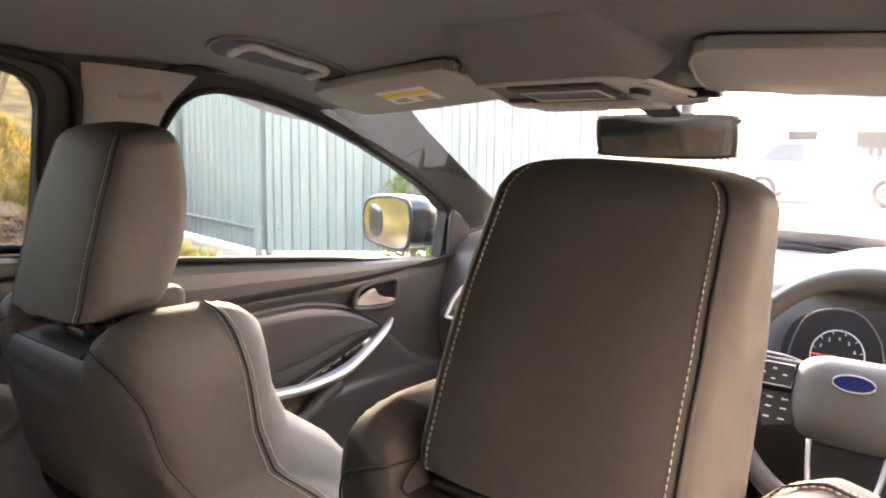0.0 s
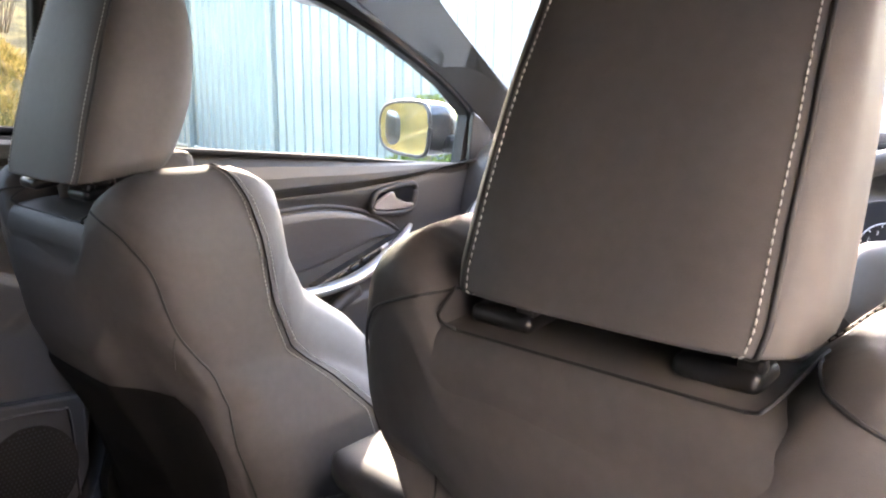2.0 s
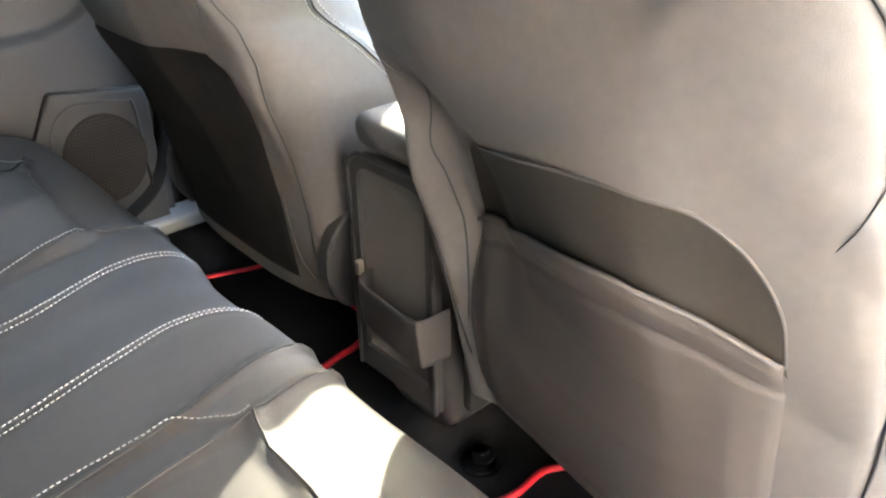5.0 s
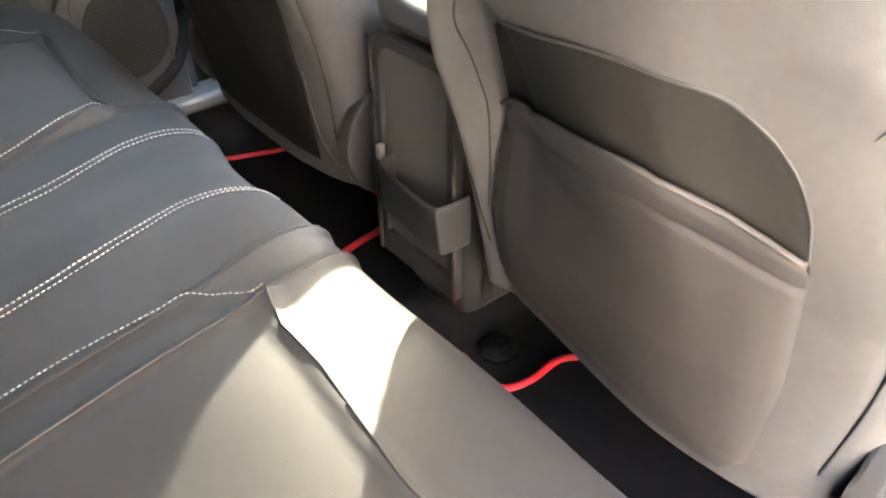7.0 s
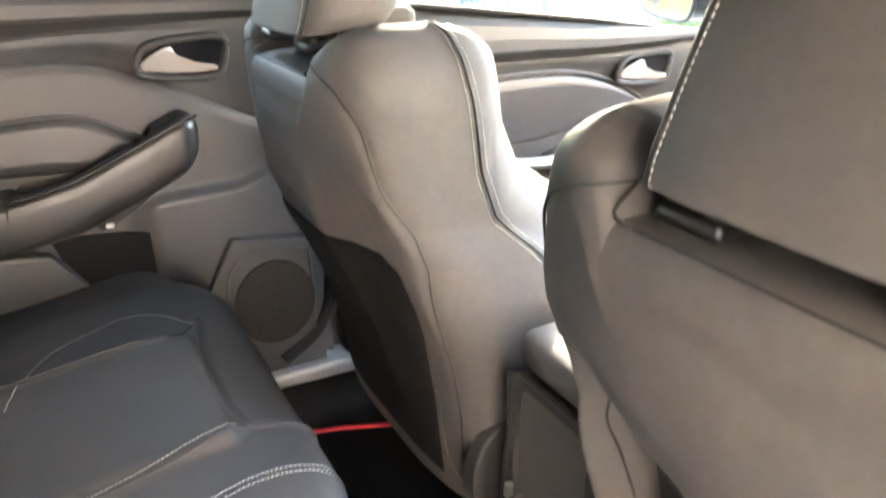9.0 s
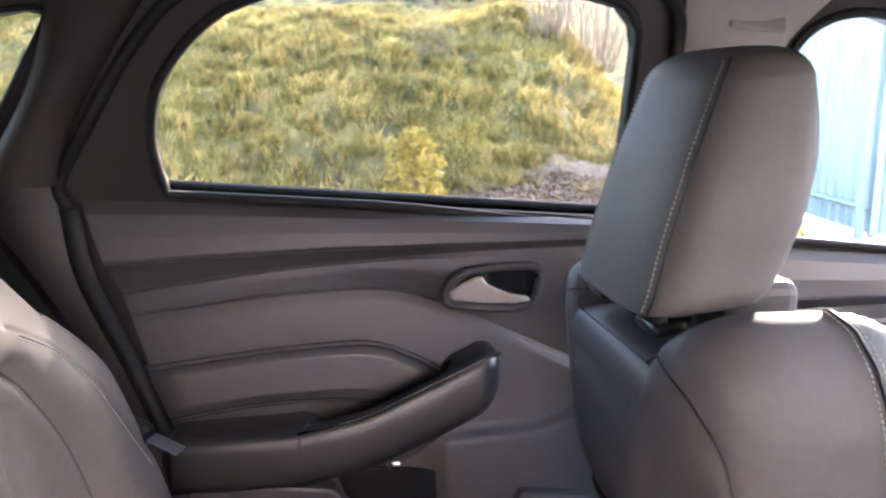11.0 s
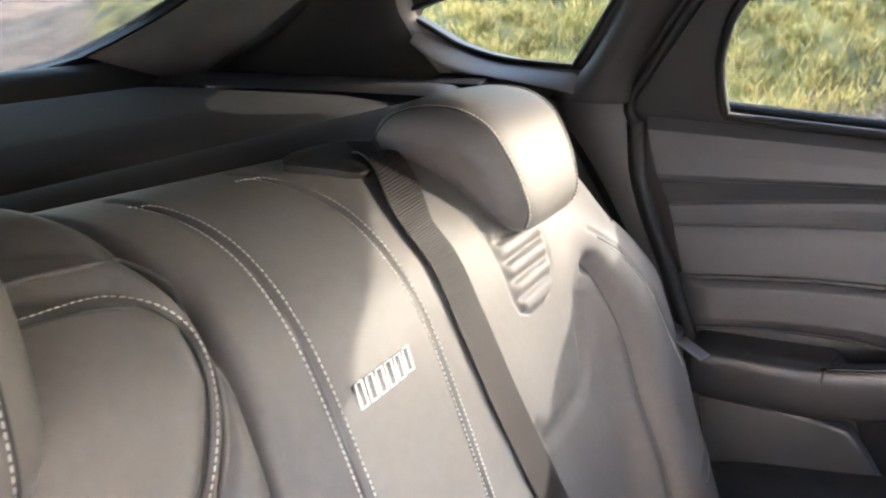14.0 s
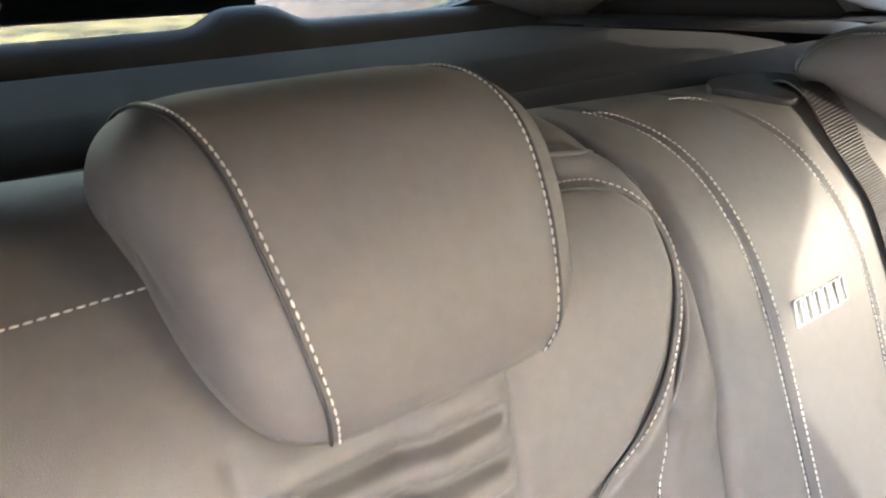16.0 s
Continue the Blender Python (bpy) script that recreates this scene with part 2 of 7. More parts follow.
def ground_material():
    """Soil, lawn, mulch and paving laid out by position on the one ground sheet."""
    m = bpy.data.materials.new("ground_cover")
    m.use_nodes = True
    nt = m.node_tree
    n, l = nt.nodes, nt.links
    b = n["Principled BSDF"]
    b.inputs["Roughness"].default_value = 0.9
    at, co = n.new("ShaderNodeAttribute"), n.new("ShaderNodeTexCoord")
    at.attribute_name = "cover"
    sep = n.new("ShaderNodeSeparateColor")
    l.new(at.outputs["Color"], sep.inputs[0])

    def patch(scale, a, b_):
        t, r = n.new("ShaderNodeTexNoise"), n.new("ShaderNodeValToRGB")
        t.inputs["Scale"].default_value, t.inputs["Detail"].default_value = scale, 8
        l.new(co.outputs["Object"], t.inputs["Vector"])
        l.new(t.outputs["Fac"], r.inputs[0])
        r.color_ramp.elements[0].position, r.color_ramp.elements[1].position = 0.36, 0.66
        r.color_ramp.elements[0].color, r.color_ramp.elements[1].color = (*a, 1), (*b_, 1)
        return r.outputs[0], t.outputs["Fac"]

    lawn, f1 = patch(1.9, (0.085, 0.070, 0.026), (0.36, 0.27, 0.09))
    mulch, f2 = patch(14.0, (0.16, 0.105, 0.07), (0.38, 0.27, 0.18))
    drive, f3 = patch(3.0, (0.17, 0.15, 0.13), (0.27, 0.245, 0.215))
    m1, m2 = n.new("ShaderNodeMix"), n.new("ShaderNodeMix")
    m1.data_type = m2.data_type = "RGBA"
    l.new(sep.outputs[0], m1.inputs[0])
    l.new(drive, m1.inputs[6])
    l.new(lawn, m1.inputs[7])
    l.new(sep.outputs[1], m2.inputs[0])
    l.new(m1.outputs[2], m2.inputs[6])
    l.new(mulch, m2.inputs[7])
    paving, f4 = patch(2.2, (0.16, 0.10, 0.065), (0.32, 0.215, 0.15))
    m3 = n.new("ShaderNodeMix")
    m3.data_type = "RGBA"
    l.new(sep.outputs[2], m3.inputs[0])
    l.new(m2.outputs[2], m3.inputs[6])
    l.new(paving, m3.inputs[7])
    l.new(m3.outputs[2], b.inputs["Base Color"])
    bp = n.new("ShaderNodeBump")
    bp.inputs["Strength"].default_value, bp.inputs["Distance"].default_value = 0.7, 0.02
    l.new(f2, bp.inputs["Height"])
    l.new(bp.outputs[0], b.inputs["Normal"])
    return m


GROUND = ground_material()


# ---- mesh helpers ----
def link_mesh(name, verts, faces, mat, parent=None, label="", smooth=True):
    me = bpy.data.meshes.new(name)
    me.from_pydata([tuple(map(float, v)) for v in verts], [], faces)
    me.validate()
    bm = bmesh.new()
    bm.from_mesh(me)
    bmesh.ops.recalc_face_normals(bm, faces=bm.faces)
    bm.to_mesh(me)
    bm.free()
    me.materials.append(mat)
    if smooth:
        me.polygons.foreach_set("use_smooth", [True] * len(me.polygons))
    ob = new(name, me)
    if parent is not None:
        ob.parent = parent
    if label:
        ob["label"] = label
    return ob


def part(name, bm, mat, parent=None, label="", smooth=False):
    """One bmesh as one mesh object under a thing or a part."""
    me = bpy.data.meshes.new(name)
    bmesh.ops.recalc_face_normals(bm, faces=bm.faces)
    bm.to_mesh(me)
    bm.free()
    me.materials.append(mat)
    if smooth:
        me.polygons.foreach_set("use_smooth", [True] * len(me.polygons))
    ob = new(name, me)
    if parent is not None:
        ob.parent = parent
    if label:
        ob["label"] = label
    return ob


def thing(name, label, category, group="", kind="", at=(0, 0, 0)):
    ob = new(name)
    ob.location = at
    ob.empty_display_size = 0.05
    return tagged(ob, label, category, group, kind)


def sheet(fn, nu, nv, closed=False, shift=None, push=None):
    """A grid over u, v in 0..1 as verts and faces. push(u, v, x, y, z) moves each point along its normal."""
    u = np.linspace(0, 1, nu, endpoint=not closed)
    v = np.linspace(0, 1, nv)
    U, V = np.meshgrid(u, v)
    P = np.stack(fn(U, V), -1).astype(float)
    if push is not None:
        if closed:
            Q = np.concatenate([P[:, -1:], P, P[:, :1]], 1)
            du = (Q[:, 2:] - Q[:, :-2])
        else:
            du = np.gradient(P, axis=1)
        dv = np.gradient(P, axis=0)
        N = np.cross(du, dv)
        N /= np.linalg.norm(N, axis=-1, keepdims=True) + 1e-12
        P = P + N * push(U, V, P[..., 0], P[..., 1], P[..., 2])[..., None]
    faces = []
    last = nu if closed else nu - 1
    for j in range(nv - 1):
        for i in range(last):
            k = (i + 1) % nu
            faces.append((j * nu + i, j * nu + k, (j + 1) * nu + k, (j + 1) * nu + i))
    return P.reshape(-1, 3), faces


def seam_dist(A, B, line):
    """The distance of the points (A, B) from a polyline in the same plane."""
    best = np.full(A.shape, 9.0)
    for (a0, b0), (a1, b1) in zip(line[:-1], line[1:]):
        da, db = a1 - a0, b1 - b0
        t = np.clip(((A - a0) * da + (B - b0) * db) / (da * da + db * db + 1e-12), 0, 1)
        best = np.minimum(best, np.hypot(A - a0 - t * da, B - b0 - t * db))
    return best


def curve_pts(points, n=40):
    """A smooth curve through the points."""
    p = np.array(points, float)
    q = np.concatenate([[2 * p[0] - p[1]], p, [2 * p[-1] - p[-2]]])
    out = []
    per = max(2, n // (len(p) - 1))
    for i in range(1, len(q) - 2):
        for t in np.linspace(0, 1, per, endpoint=False):
            a, b, c, d = q[i - 1], q[i], q[i + 1], q[i + 2]
            out.append(0.5 * ((2 * b) + (c - a) * t + (2 * a - 5 * b + 4 * c - d) * t * t + (3 * b - a - 3 * c + d) * t ** 3))
    out.append(p[-1])
    return np.array(out)


def tube(points, r, sides=8, flat=1.0, closed=False):
    """A round bar along a polyline as verts and faces; flat squeezes it along its second axis."""
    p = np.array(points, float)
    n = len(p)
    t = np.gradient(p, axis=0)
    if closed:
        t = np.roll(p, -1, 0) - np.roll(p, 1, 0)
    t /= np.linalg.norm(t, axis=1, keepdims=True) + 1e-12
    ref = np.array([0, 0, 1.0]) if abs(t[:, 2]).mean() < 0.8 else np.array([0, 1.0, 0])
    a = np.cross(t, ref)
    a /= np.linalg.norm(a, axis=1, keepdims=True) + 1e-12
    b = np.cross(t, a)
    rr = np.broadcast_to(np.asarray(r, float), (n,))
    ang = np.linspace(0, 2 * np.pi, sides, endpoint=False)
    verts = (p[:, None] + rr[:, None, None] * (np.cos(ang)[None, :, None] * a[:, None] + flat * np.sin(ang)[None, :, None] * b[:, None])).reshape(-1, 3)
    faces = []
    for j in range(n if closed else n - 1):
        for i in range(sides):
            k, jj = (i + 1) % sides, (j + 1) % n
            faces.append((j * sides + i, j * sides + k, jj * sides + k, jj * sides + i))
    if not closed:
        faces += [tuple(range(sides - 1, -1, -1)), tuple((n - 1) * sides + i for i in range(sides))]
    return verts, faces


def bar(name, points, r, mat, parent=None, sides=8, flat=1.0, closed=False, label=""):
    v, f = tube(points, r, sides, flat, closed)
    return link_mesh(name, v, f, mat, parent, label)


def resample(points, step):
    p = np.array(points, float)
    d = np.concatenate([[0], np.cumsum(np.linalg.norm(np.diff(p, axis=0), axis=1))])
    s = np.arange(0, d[-1], step)
    return np.stack([np.interp(s, d, p[:, i]) for i in range(3)], 1)


def stitches(name, lines, parent, pitch=0.0047, length=0.0032, r=0.0006, mat=None):
    """Rows of single thread stitches, joined to one mesh."""
    verts, faces = [], []
    for line in lines:
        p = resample(line, 0.0012)
        if len(p) < 8:
            continue
        d = np.concatenate([[0], np.cumsum(np.linalg.norm(np.diff(p, axis=0), axis=1))])
        s = 0.001
        while s + length < d[-1]:
            ab = [np.array([np.interp(q, d, p[:, i]) for i in range(3)]) for q in (s, s + length / 2, s + length)]
            v, f = tube(ab, [r * 0.6, r, r * 0.6], 5)
            faces += [tuple(i + len(verts) for i in q) for q in f]
            verts += list(v)
            s += pitch
    ob = link_mesh(name, verts, faces, mat or THREAD, parent)
    ob["kind"] = "stuff"
    return ob


def block(size, centre=(0, 0, 0), bevel=0.004, segments=2, rot=None, taper=None):
    """A bevelled box as a bmesh. taper: scale of the upper face in x and y."""
    bm = bmesh.new()
    bmesh.ops.create_cube(bm, size=1)
    for v in bm.verts:
        if taper and v.co.z > 0:
            v.co.x *= taper[0]
            v.co.y *= taper[1]
        v.co = Vector((v.co.x * size[0], v.co.y * size[1], v.co.z * size[2]))
    if bevel:
        bmesh.ops.bevel(bm, geom=bm.edges[:], offset=min(bevel, min(size) * 0.45), segments=segments, affect="EDGES", profile=0.5)
    if rot is not None:
        bmesh.ops.rotate(bm, verts=bm.verts, matrix=Euler([radians(a) for a in rot]).to_matrix())
    bmesh.ops.translate(bm, verts=bm.verts, vec=centre)
    return bm


def prism(outline, place, depth, bevel=0.0):
    """A flat outline (list of 2D points) set into space by place(a, b, d) with d = 0 and d = depth."""
    bm = bmesh.new()
    f = [bm.verts.new(place(a, b, 0.0)) for a, b in outline]
    g = [bm.verts.new(place(a, b, depth)) for a, b in outline]
    bm.faces.new(f)
    bm.faces.new(g[::-1])
    n = len(f)
    for i in range(n):
        bm.faces.new((f[i], g[i], g[(i + 1) % n], f[(i + 1) % n]))
    if bevel:
        bmesh.ops.bevel(bm, geom=[e for e in bm.edges], offset=bevel, segments=2, affect="EDGES", profile=0.5)
    return bm


def ring_plate(outer, holes, place, depth):
    """A flat plate with holes and thickness; place(a, b, d) sets it into space."""
    bm = bmesh.new()
    loops = []
    for pts in (outer, *holes):
        vs = [bm.verts.new((a, b, 0)) for a, b in pts]
        loops.append([bm.edges.new((vs[i], vs[(i + 1) % len(vs)])) for i in range(len(vs))])
    bmesh.ops.triangle_fill(bm, edges=[e for lp in loops for e in lp], use_beauty=True, use_dissolve=False)
    bmesh.ops.subdivide_edges(bm, edges=[e for e in bm.edges if e.calc_length() > 0.12], cuts=2, use_grid_fill=True)
    bmesh.ops.triangulate(bm, faces=bm.faces)
    r = bmesh.ops.extrude_face_region(bm, geom=bm.faces[:])
    moved = {v for v in r["geom"] if isinstance(v, bmesh.types.BMVert)}
    for v in bm.verts:
        v.co = Vector(place(v.co.x, v.co.y, depth if v in moved else 0.0))
    return bm


def smoothstep(a, b, x):
    t = np.clip((x - a) / (b - a), 0, 1)
    return t * t * (3 - 2 * t)


# ---- car shell: floor, sides, roof, glass ----
def side_x(z):
    """The inner face of the left body side: upright below the window line, leaning in above it."""
    return -0.715 + 0.33 * np.maximum(0.0, z - 0.97)


def rear_sill(y):
    return 1.012 - 0.0685 * (y - 0.0)


def front_sill(y):
    return 0.927 - 0.096 * (y - 0.965)


GROUND_Z = -0.12
FRONT_WINDOW = [(0.865, 0.937), (1.28, 0.896), (1.70, 0.856), (1.725, 0.975), (1.607, 1.047), (1.50, 1.096), (1.384, 1.143), (1.27, 1.183), (1.162, 1.214), (1.09, 1.230), (1.026, 1.239), (0.98, 1.242), (0.94, 1.234), (0.912, 1.216), (0.895, 1.190), (0.885, 1.160), (0.872, 1.05)]
REAR_WINDOW = [(0.078, 1.006), (0.35, 0.988), (0.691, 0.965), (0.688, 1.10), (0.684, 1.20), (0.676, 1.225), (0.656, 1.245), (0.60, 1.258), (0.45, 1.262), (0.306, 1.257), (0.225, 1.25), (0.17, 1.23), (0.135, 1.205), (0.108, 1.177), (0.088, 1.15), (0.077, 1.125), (0.068, 1.08), (0.071, 1.04)]
QUARTER = [(-0.134, 1.067), (-0.10, 1.115), (-0.06, 1.174), (-0.03, 1.222), (-0.06, 1.228), (-0.16, 1.208), (-0.249, 1.184), (-0.34, 1.160), (-0.385, 1.147), (-0.392, 1.137), (-0.36, 1.12), (-0.317, 1.096), (-0.275, 1.082), (-0.227, 1.073)]


def side_place(sign):
    return lambda y, z, d: (sign * (side_x(z) - d), y, z)


SIDE_OUT = [(-0.86, 1.00), (-0.30, 1.00), (0.08, 0.985), (0.70, 0.94), (0.86, 0.91), (1.75, 0.825), (2.14, 0.80), (2.16, 0.85), (1.84, 0.985), (1.66, 1.085), (1.50, 1.165), (1.38, 1.225), (1.2, 1.30), (0.9, 1.315), (0.3, 1.32), (-0.2, 1.30), (-0.86, 1.22)]
tagged(part("wall_left", ring_plate(SIDE_OUT, [FRONT_WINDOW, REAR_WINDOW, QUARTER], side_place(1), 0.032), PILLAR_DARK), "charcoal trimmed car side with three window openings", "car side", kind="structure")
# Unseen side: door opening cut down to hold back light from the right.
LIGHT_OPENING = [(0.27, 0.987), (0.50, 0.970), (0.69, 0.955), (0.688, 1.14), (0.67, 1.165), (0.58, 1.175), (0.40, 1.173), (0.295, 1.14), (0.27, 1.08)]
tagged(part("wall_right", ring_plate(SIDE_OUT, [FRONT_WINDOW, LIGHT_OPENING, QUARTER], side_place(-1), 0.05), PILLAR_DARK), "unseen charcoal car side, its rear door opening narrowed to limit light", "car side", kind="structure")


def lower_side(sign, spans, name, label):
    """The body side under the windows, in the given stretches of y."""
    bm = bmesh.new()
    for y0, y1, z0, z1 in spans:
        b2 = block((0.05, y1 - y0, z1 - z0), (sign * -0.765, (y0 + y1) / 2, (z0 + z1) / 2), 0.004)
        me = bpy.data.meshes.new("t")
        b2.to_mesh(me)
        b2.free()
        bm.from_mesh(me)
        bpy.data.meshes.remove(me)
    return tagged(part(name, bm, PILLAR_DARK), label, "car side", kind="structure")


lower_side(1, [(-0.95, 0.06, 0.10, 1.01), (0.06, 0.78, 0.10, 0.965), (0.78, 2.15, 0.10, 0.82)], "wall_left_lower", "charcoal lower body side of the car")
lower_side(-1, [(-0.95, 0.13, 0.10, 1.01), (0.70, 2.15, 0.10, 0.82), (0.13, 0.70, 0.10, 0.27)], "wall_right_lower", "charcoal lower body side with a door sill")


def floor_z(U, V):
    x, y = -0.74 + 1.48 * U, -1.0 + 3.15 * V
    z = 0.18 + 0.05 * np.exp(-(x / 0.050) ** 4) + 0.14 * smoothstep(1.75, 2.1, y)
    z = z + 0.10 * smoothstep(0.64, 0.70, np.abs(x))
    return x, y, z


v, f = sheet(floor_z, 90, 90)
tagged(link_mesh("floor", v, f, CARPET), "black carpeted car floor with a raised tunnel", "floor", kind="structure")

ROOF_Y, ROOF_Z = [-0.95, -0.6, -0.3, 0.2, 0.6, 0.8, 0.95, 1.05, 1.10, 1.18, 1.24], [1.22, 1.275, 1.315, 1.352, 1.352, 1.338, 1.312, 1.282, 1.264, 1.244, 1.236]


def roof_centre(y):
    return np.interp(y, ROOF_Y, ROOF_Z)


def roof_fn(U, V):
    x, y = -0.64 + 1.28 * U, -0.95 + 2.19 * V
    edge = np.interp(y, [-0.95, -0.3, 0.3, 0.9, 1.05, 1.24], [1.19, 1.240, 1.275, 1.278, 1.262, 1.222])
    return x, y, roof_centre(y) - (roof_centre(y) - edge) * np.abs(x / 0.62) ** 5


v, f = sheet(roof_fn, 70, 90)
v2 = v + np.array([0, 0, 0.03])
n0 = len(v)
tagged(link_mesh("ceiling", np.concatenate([v, v2]), f + [tuple(i + n0 for i in q[::-1]) for q in f], HEADLINER), "grey cloth headliner of the car roof", "headliner", kind="structure")


def roof_skin(U, V):
    x, y = -0.70 + 1.40 * U, -1.0 + 2.30 * V
    return x, y, roof_centre(y) + 0.06 - 0.10 * np.abs(x / 0.70) ** 3.2


v, f = sheet(roof_skin, 40, 50)
tagged(link_mesh("roof", v, f, BODY_GREY), "grey painted steel car roof", "car roof", kind="structure")


def pane(name, outline, place, mat, label, parent=None):
    ob = part(name, prism(outline, place, 0.004), mat, parent)
    return tagged(ob, label, "window glass", kind="structure")


def grown(outline, by):
    c = np.mean(outline, 0)
    return [tuple(np.array(p) + by * (np.array(p) - c) / np.linalg.norm(np.array(p) - c)) for p in outline]


pane("window_1", grown(FRONT_WINDOW, 0.012), lambda y, z, d: (side_x(z) - 0.022 - d, y, z), GLASS, "clear front side window glass, closed")
pane("window_2", grown(REAR_WINDOW, 0.012), lambda y, z, d: (side_x(z) - 0.022 - d, y, z), GLASS_REAR, "lightly tinted rear door window glass, closed")
pane("window_3", grown(QUARTER, 0.012), lambda y, z, d: (side_x(z) - 0.030 - d, y, z), GLASS_REAR, "small tinted rear quarter window glass")
pane("window_7", grown(QUARTER, 0.012), lambda y, z, d: (-side_x(z) + 0.030 + d, y, z), GLASS_BLOCKING, "unseen rear quarter window glass, darkened to hold back light")
pane("window_4", grown(FRONT_WINDOW, 0.012), lambda y, z, d: (-side_x(z) + 0.022 + d, y, z), GLASS, "clear front side window glass, closed")


def screen_place(x, s, d):
    """The windscreen: s runs from its top edge down to the dash."""
    return (x, 1.24 + 0.93 * s + d - 0.10 * (x / 0.7) ** 2 * 0.6, 1.232 - 0.33 * s + d * 0.5 - 0.02 * (x / 0.65) ** 2)


def windscreen(U, V):
    hw = 0.60 + 0.09 * V
    return screen_place((2 * U - 1) * hw, V, 0.0)


v, f = sheet(windscreen, 30, 24)
ws = link_mesh("window_5", v, f, WINDSCREEN)
ws.visible_shadow = False
tagged(ws, "dusty front windscreen of the car", "windscreen", kind="structure")


def hatch_place(x, z, d):
    return (x, -0.94 + 0.85 * max(z - 1.0, 0.0) - d, z)


HATCH = [(-0.10, 1.062), (0.10, 1.062), (0.36, 1.064), (0.43, 1.078), (0.483, 1.102), (0.540, 1.130), (0.594, 1.164), (0.630, 1.192), (0.61, 1.212), (0.0, 1.222), (-0.61, 1.212), (-0.630, 1.192), (-0.594, 1.164), (-0.540, 1.130), (-0.483, 1.102), (-0.43, 1.078), (-0.36, 1.064)]
tagged(part("wall_back", ring_plate([(-0.72, 0.2), (0.72, 0.2), (0.72, 1.0), (0.72, 1.26), (-0.72, 1.26), (-0.72, 1.0)], [HATCH], hatch_place, 0.05), PILLAR_DARK), "charcoal trimmed tailgate with a rear window opening", "tailgate", kind="structure")
pane("window_6", grown(HATCH, 0.012), lambda x, z, d: hatch_place(x, z, 0.022 + d), GLASS_DARK, "tinted rear window of the tailgate")
tagged(part("wall_front", block((1.5, 0.05, 0.85), (0, 2.17, 0.52), 0.004), BLACK), "black bulkhead under the windscreen", "bulkhead", kind="structure")

# window seals and door weatherstrips
for name, outline in (("trim_front_window", FRONT_WINDOW), ("trim_rear_window", REAR_WINDOW), ("trim_quarter_window", QUARTER)):
    pts = curve_pts([(side_x(z) + 0.004, y, z) for y, z in outline + outline[:1]], 120)[:-1]
    tagged(bar(name, pts, 0.0065 if "quarter" not in name else 0.0038, RUBBER, closed=True), "black rubber window seal", "window seal", kind="structure")
belt_strip = curve_pts([(side_x(z) - 0.034, y, z + 0.004) for y, z in ((0.06, 1.0075), (0.35, 0.988), (0.70, 0.9645))], 30)
tagged(bar("trim_window_belt", belt_strip, 0.011, RUBBER), "black rubber belt strip outside the rear window", "window seal", kind="structure")
SEAL = [(-0.046, 0.99), (-0.052, 1.02), (-0.028, 1.06), (0.004, 1.107), (0.04, 1.16), (0.075, 1.203), (0.117, 1.242), (0.18, 1.272), (0.3, 1.28), (0.5, 1.28), (0.66, 1.272), (0.72, 1.245), (0.735, 1.19), (0.733, 1.05), (0.735, 0.93)]
pts = curve_pts([(side_x(z) + 0.010, y, z) for y, z in SEAL], 110)
tagged(bar("trim_rear_door_seal", pts, 0.009, RUBBER), "black rubber door seal around the rear door", "door seal", kind="structure")
low = curve_pts([(-0.702, -0.046, 0.99), (-0.695, -0.03, 0.90), (-0.692, 0.02, 0.78), (-0.69, 0.075, 0.64), (-0.69, 0.13, 0.50)], 60)
tagged(bar("trim_rear_door_seal_low", low, 0.013, RUBBER), "black rubber door seal beside the rear seat", "door seal", kind="structure")
front_low = curve_pts([(-0.700, 0.742, 0.93), (-0.694, 0.746, 0.75), (-0.690, 0.744, 0.60), (-0.688, 0.734, 0.47), (-0.686, 0.70, 0.37), (-0.684, 0.63, 0.318)], 70)
tagged(bar("trim_rear_door_seal_front", front_low, 0.015, RUBBER), "black rubber door seal in front of the rear door", "door seal", kind="structure")
SEAL_F = [(0.80, 0.92), (0.80, 1.10), (0.815, 1.20), (0.85, 1.25), (0.92, 1.275), (1.05, 1.275), (1.2, 1.245), (1.4, 1.165), (1.62, 1.065), (1.76, 0.98)]
pts = curve_pts([(side_x(z) + 0.008, y, z) for y, z in SEAL_F], 110)
tagged(bar("trim_front_door_seal", pts, 0.007, RUBBER), "black rubber door seal around the front door", "door seal", kind="structure")


def strip_trim(name, left, right, mat, label, bulge=0.015, category="pillar trim"):
    """A trim panel between two edge curves, bulging towards the cabin."""
    a, b = curve_pts(left, 40), curve_pts(right, 40)
    m = min(len(a), len(b))
    a, b = a[:m], b[:m]

    def fn(U, V):
        i = V * (m - 1)
        A = np.stack([np.interp(i, np.arange(m), a[:, k]) for k in range(3)], -1)
        B = np.stack([np.interp(i, np.arange(m), b[:, k]) for k in range(3)], -1)
        P = A + (B - A) * U[..., None]
        P[..., 0] += bulge * np.sin(np.pi * U) ** 0.6
        return P[..., 0], P[..., 1], P[..., 2]
    v, f = sheet(fn, 16, 44)
    return tagged(link_mesh(name, v, f, mat), label, category, kind="structure")


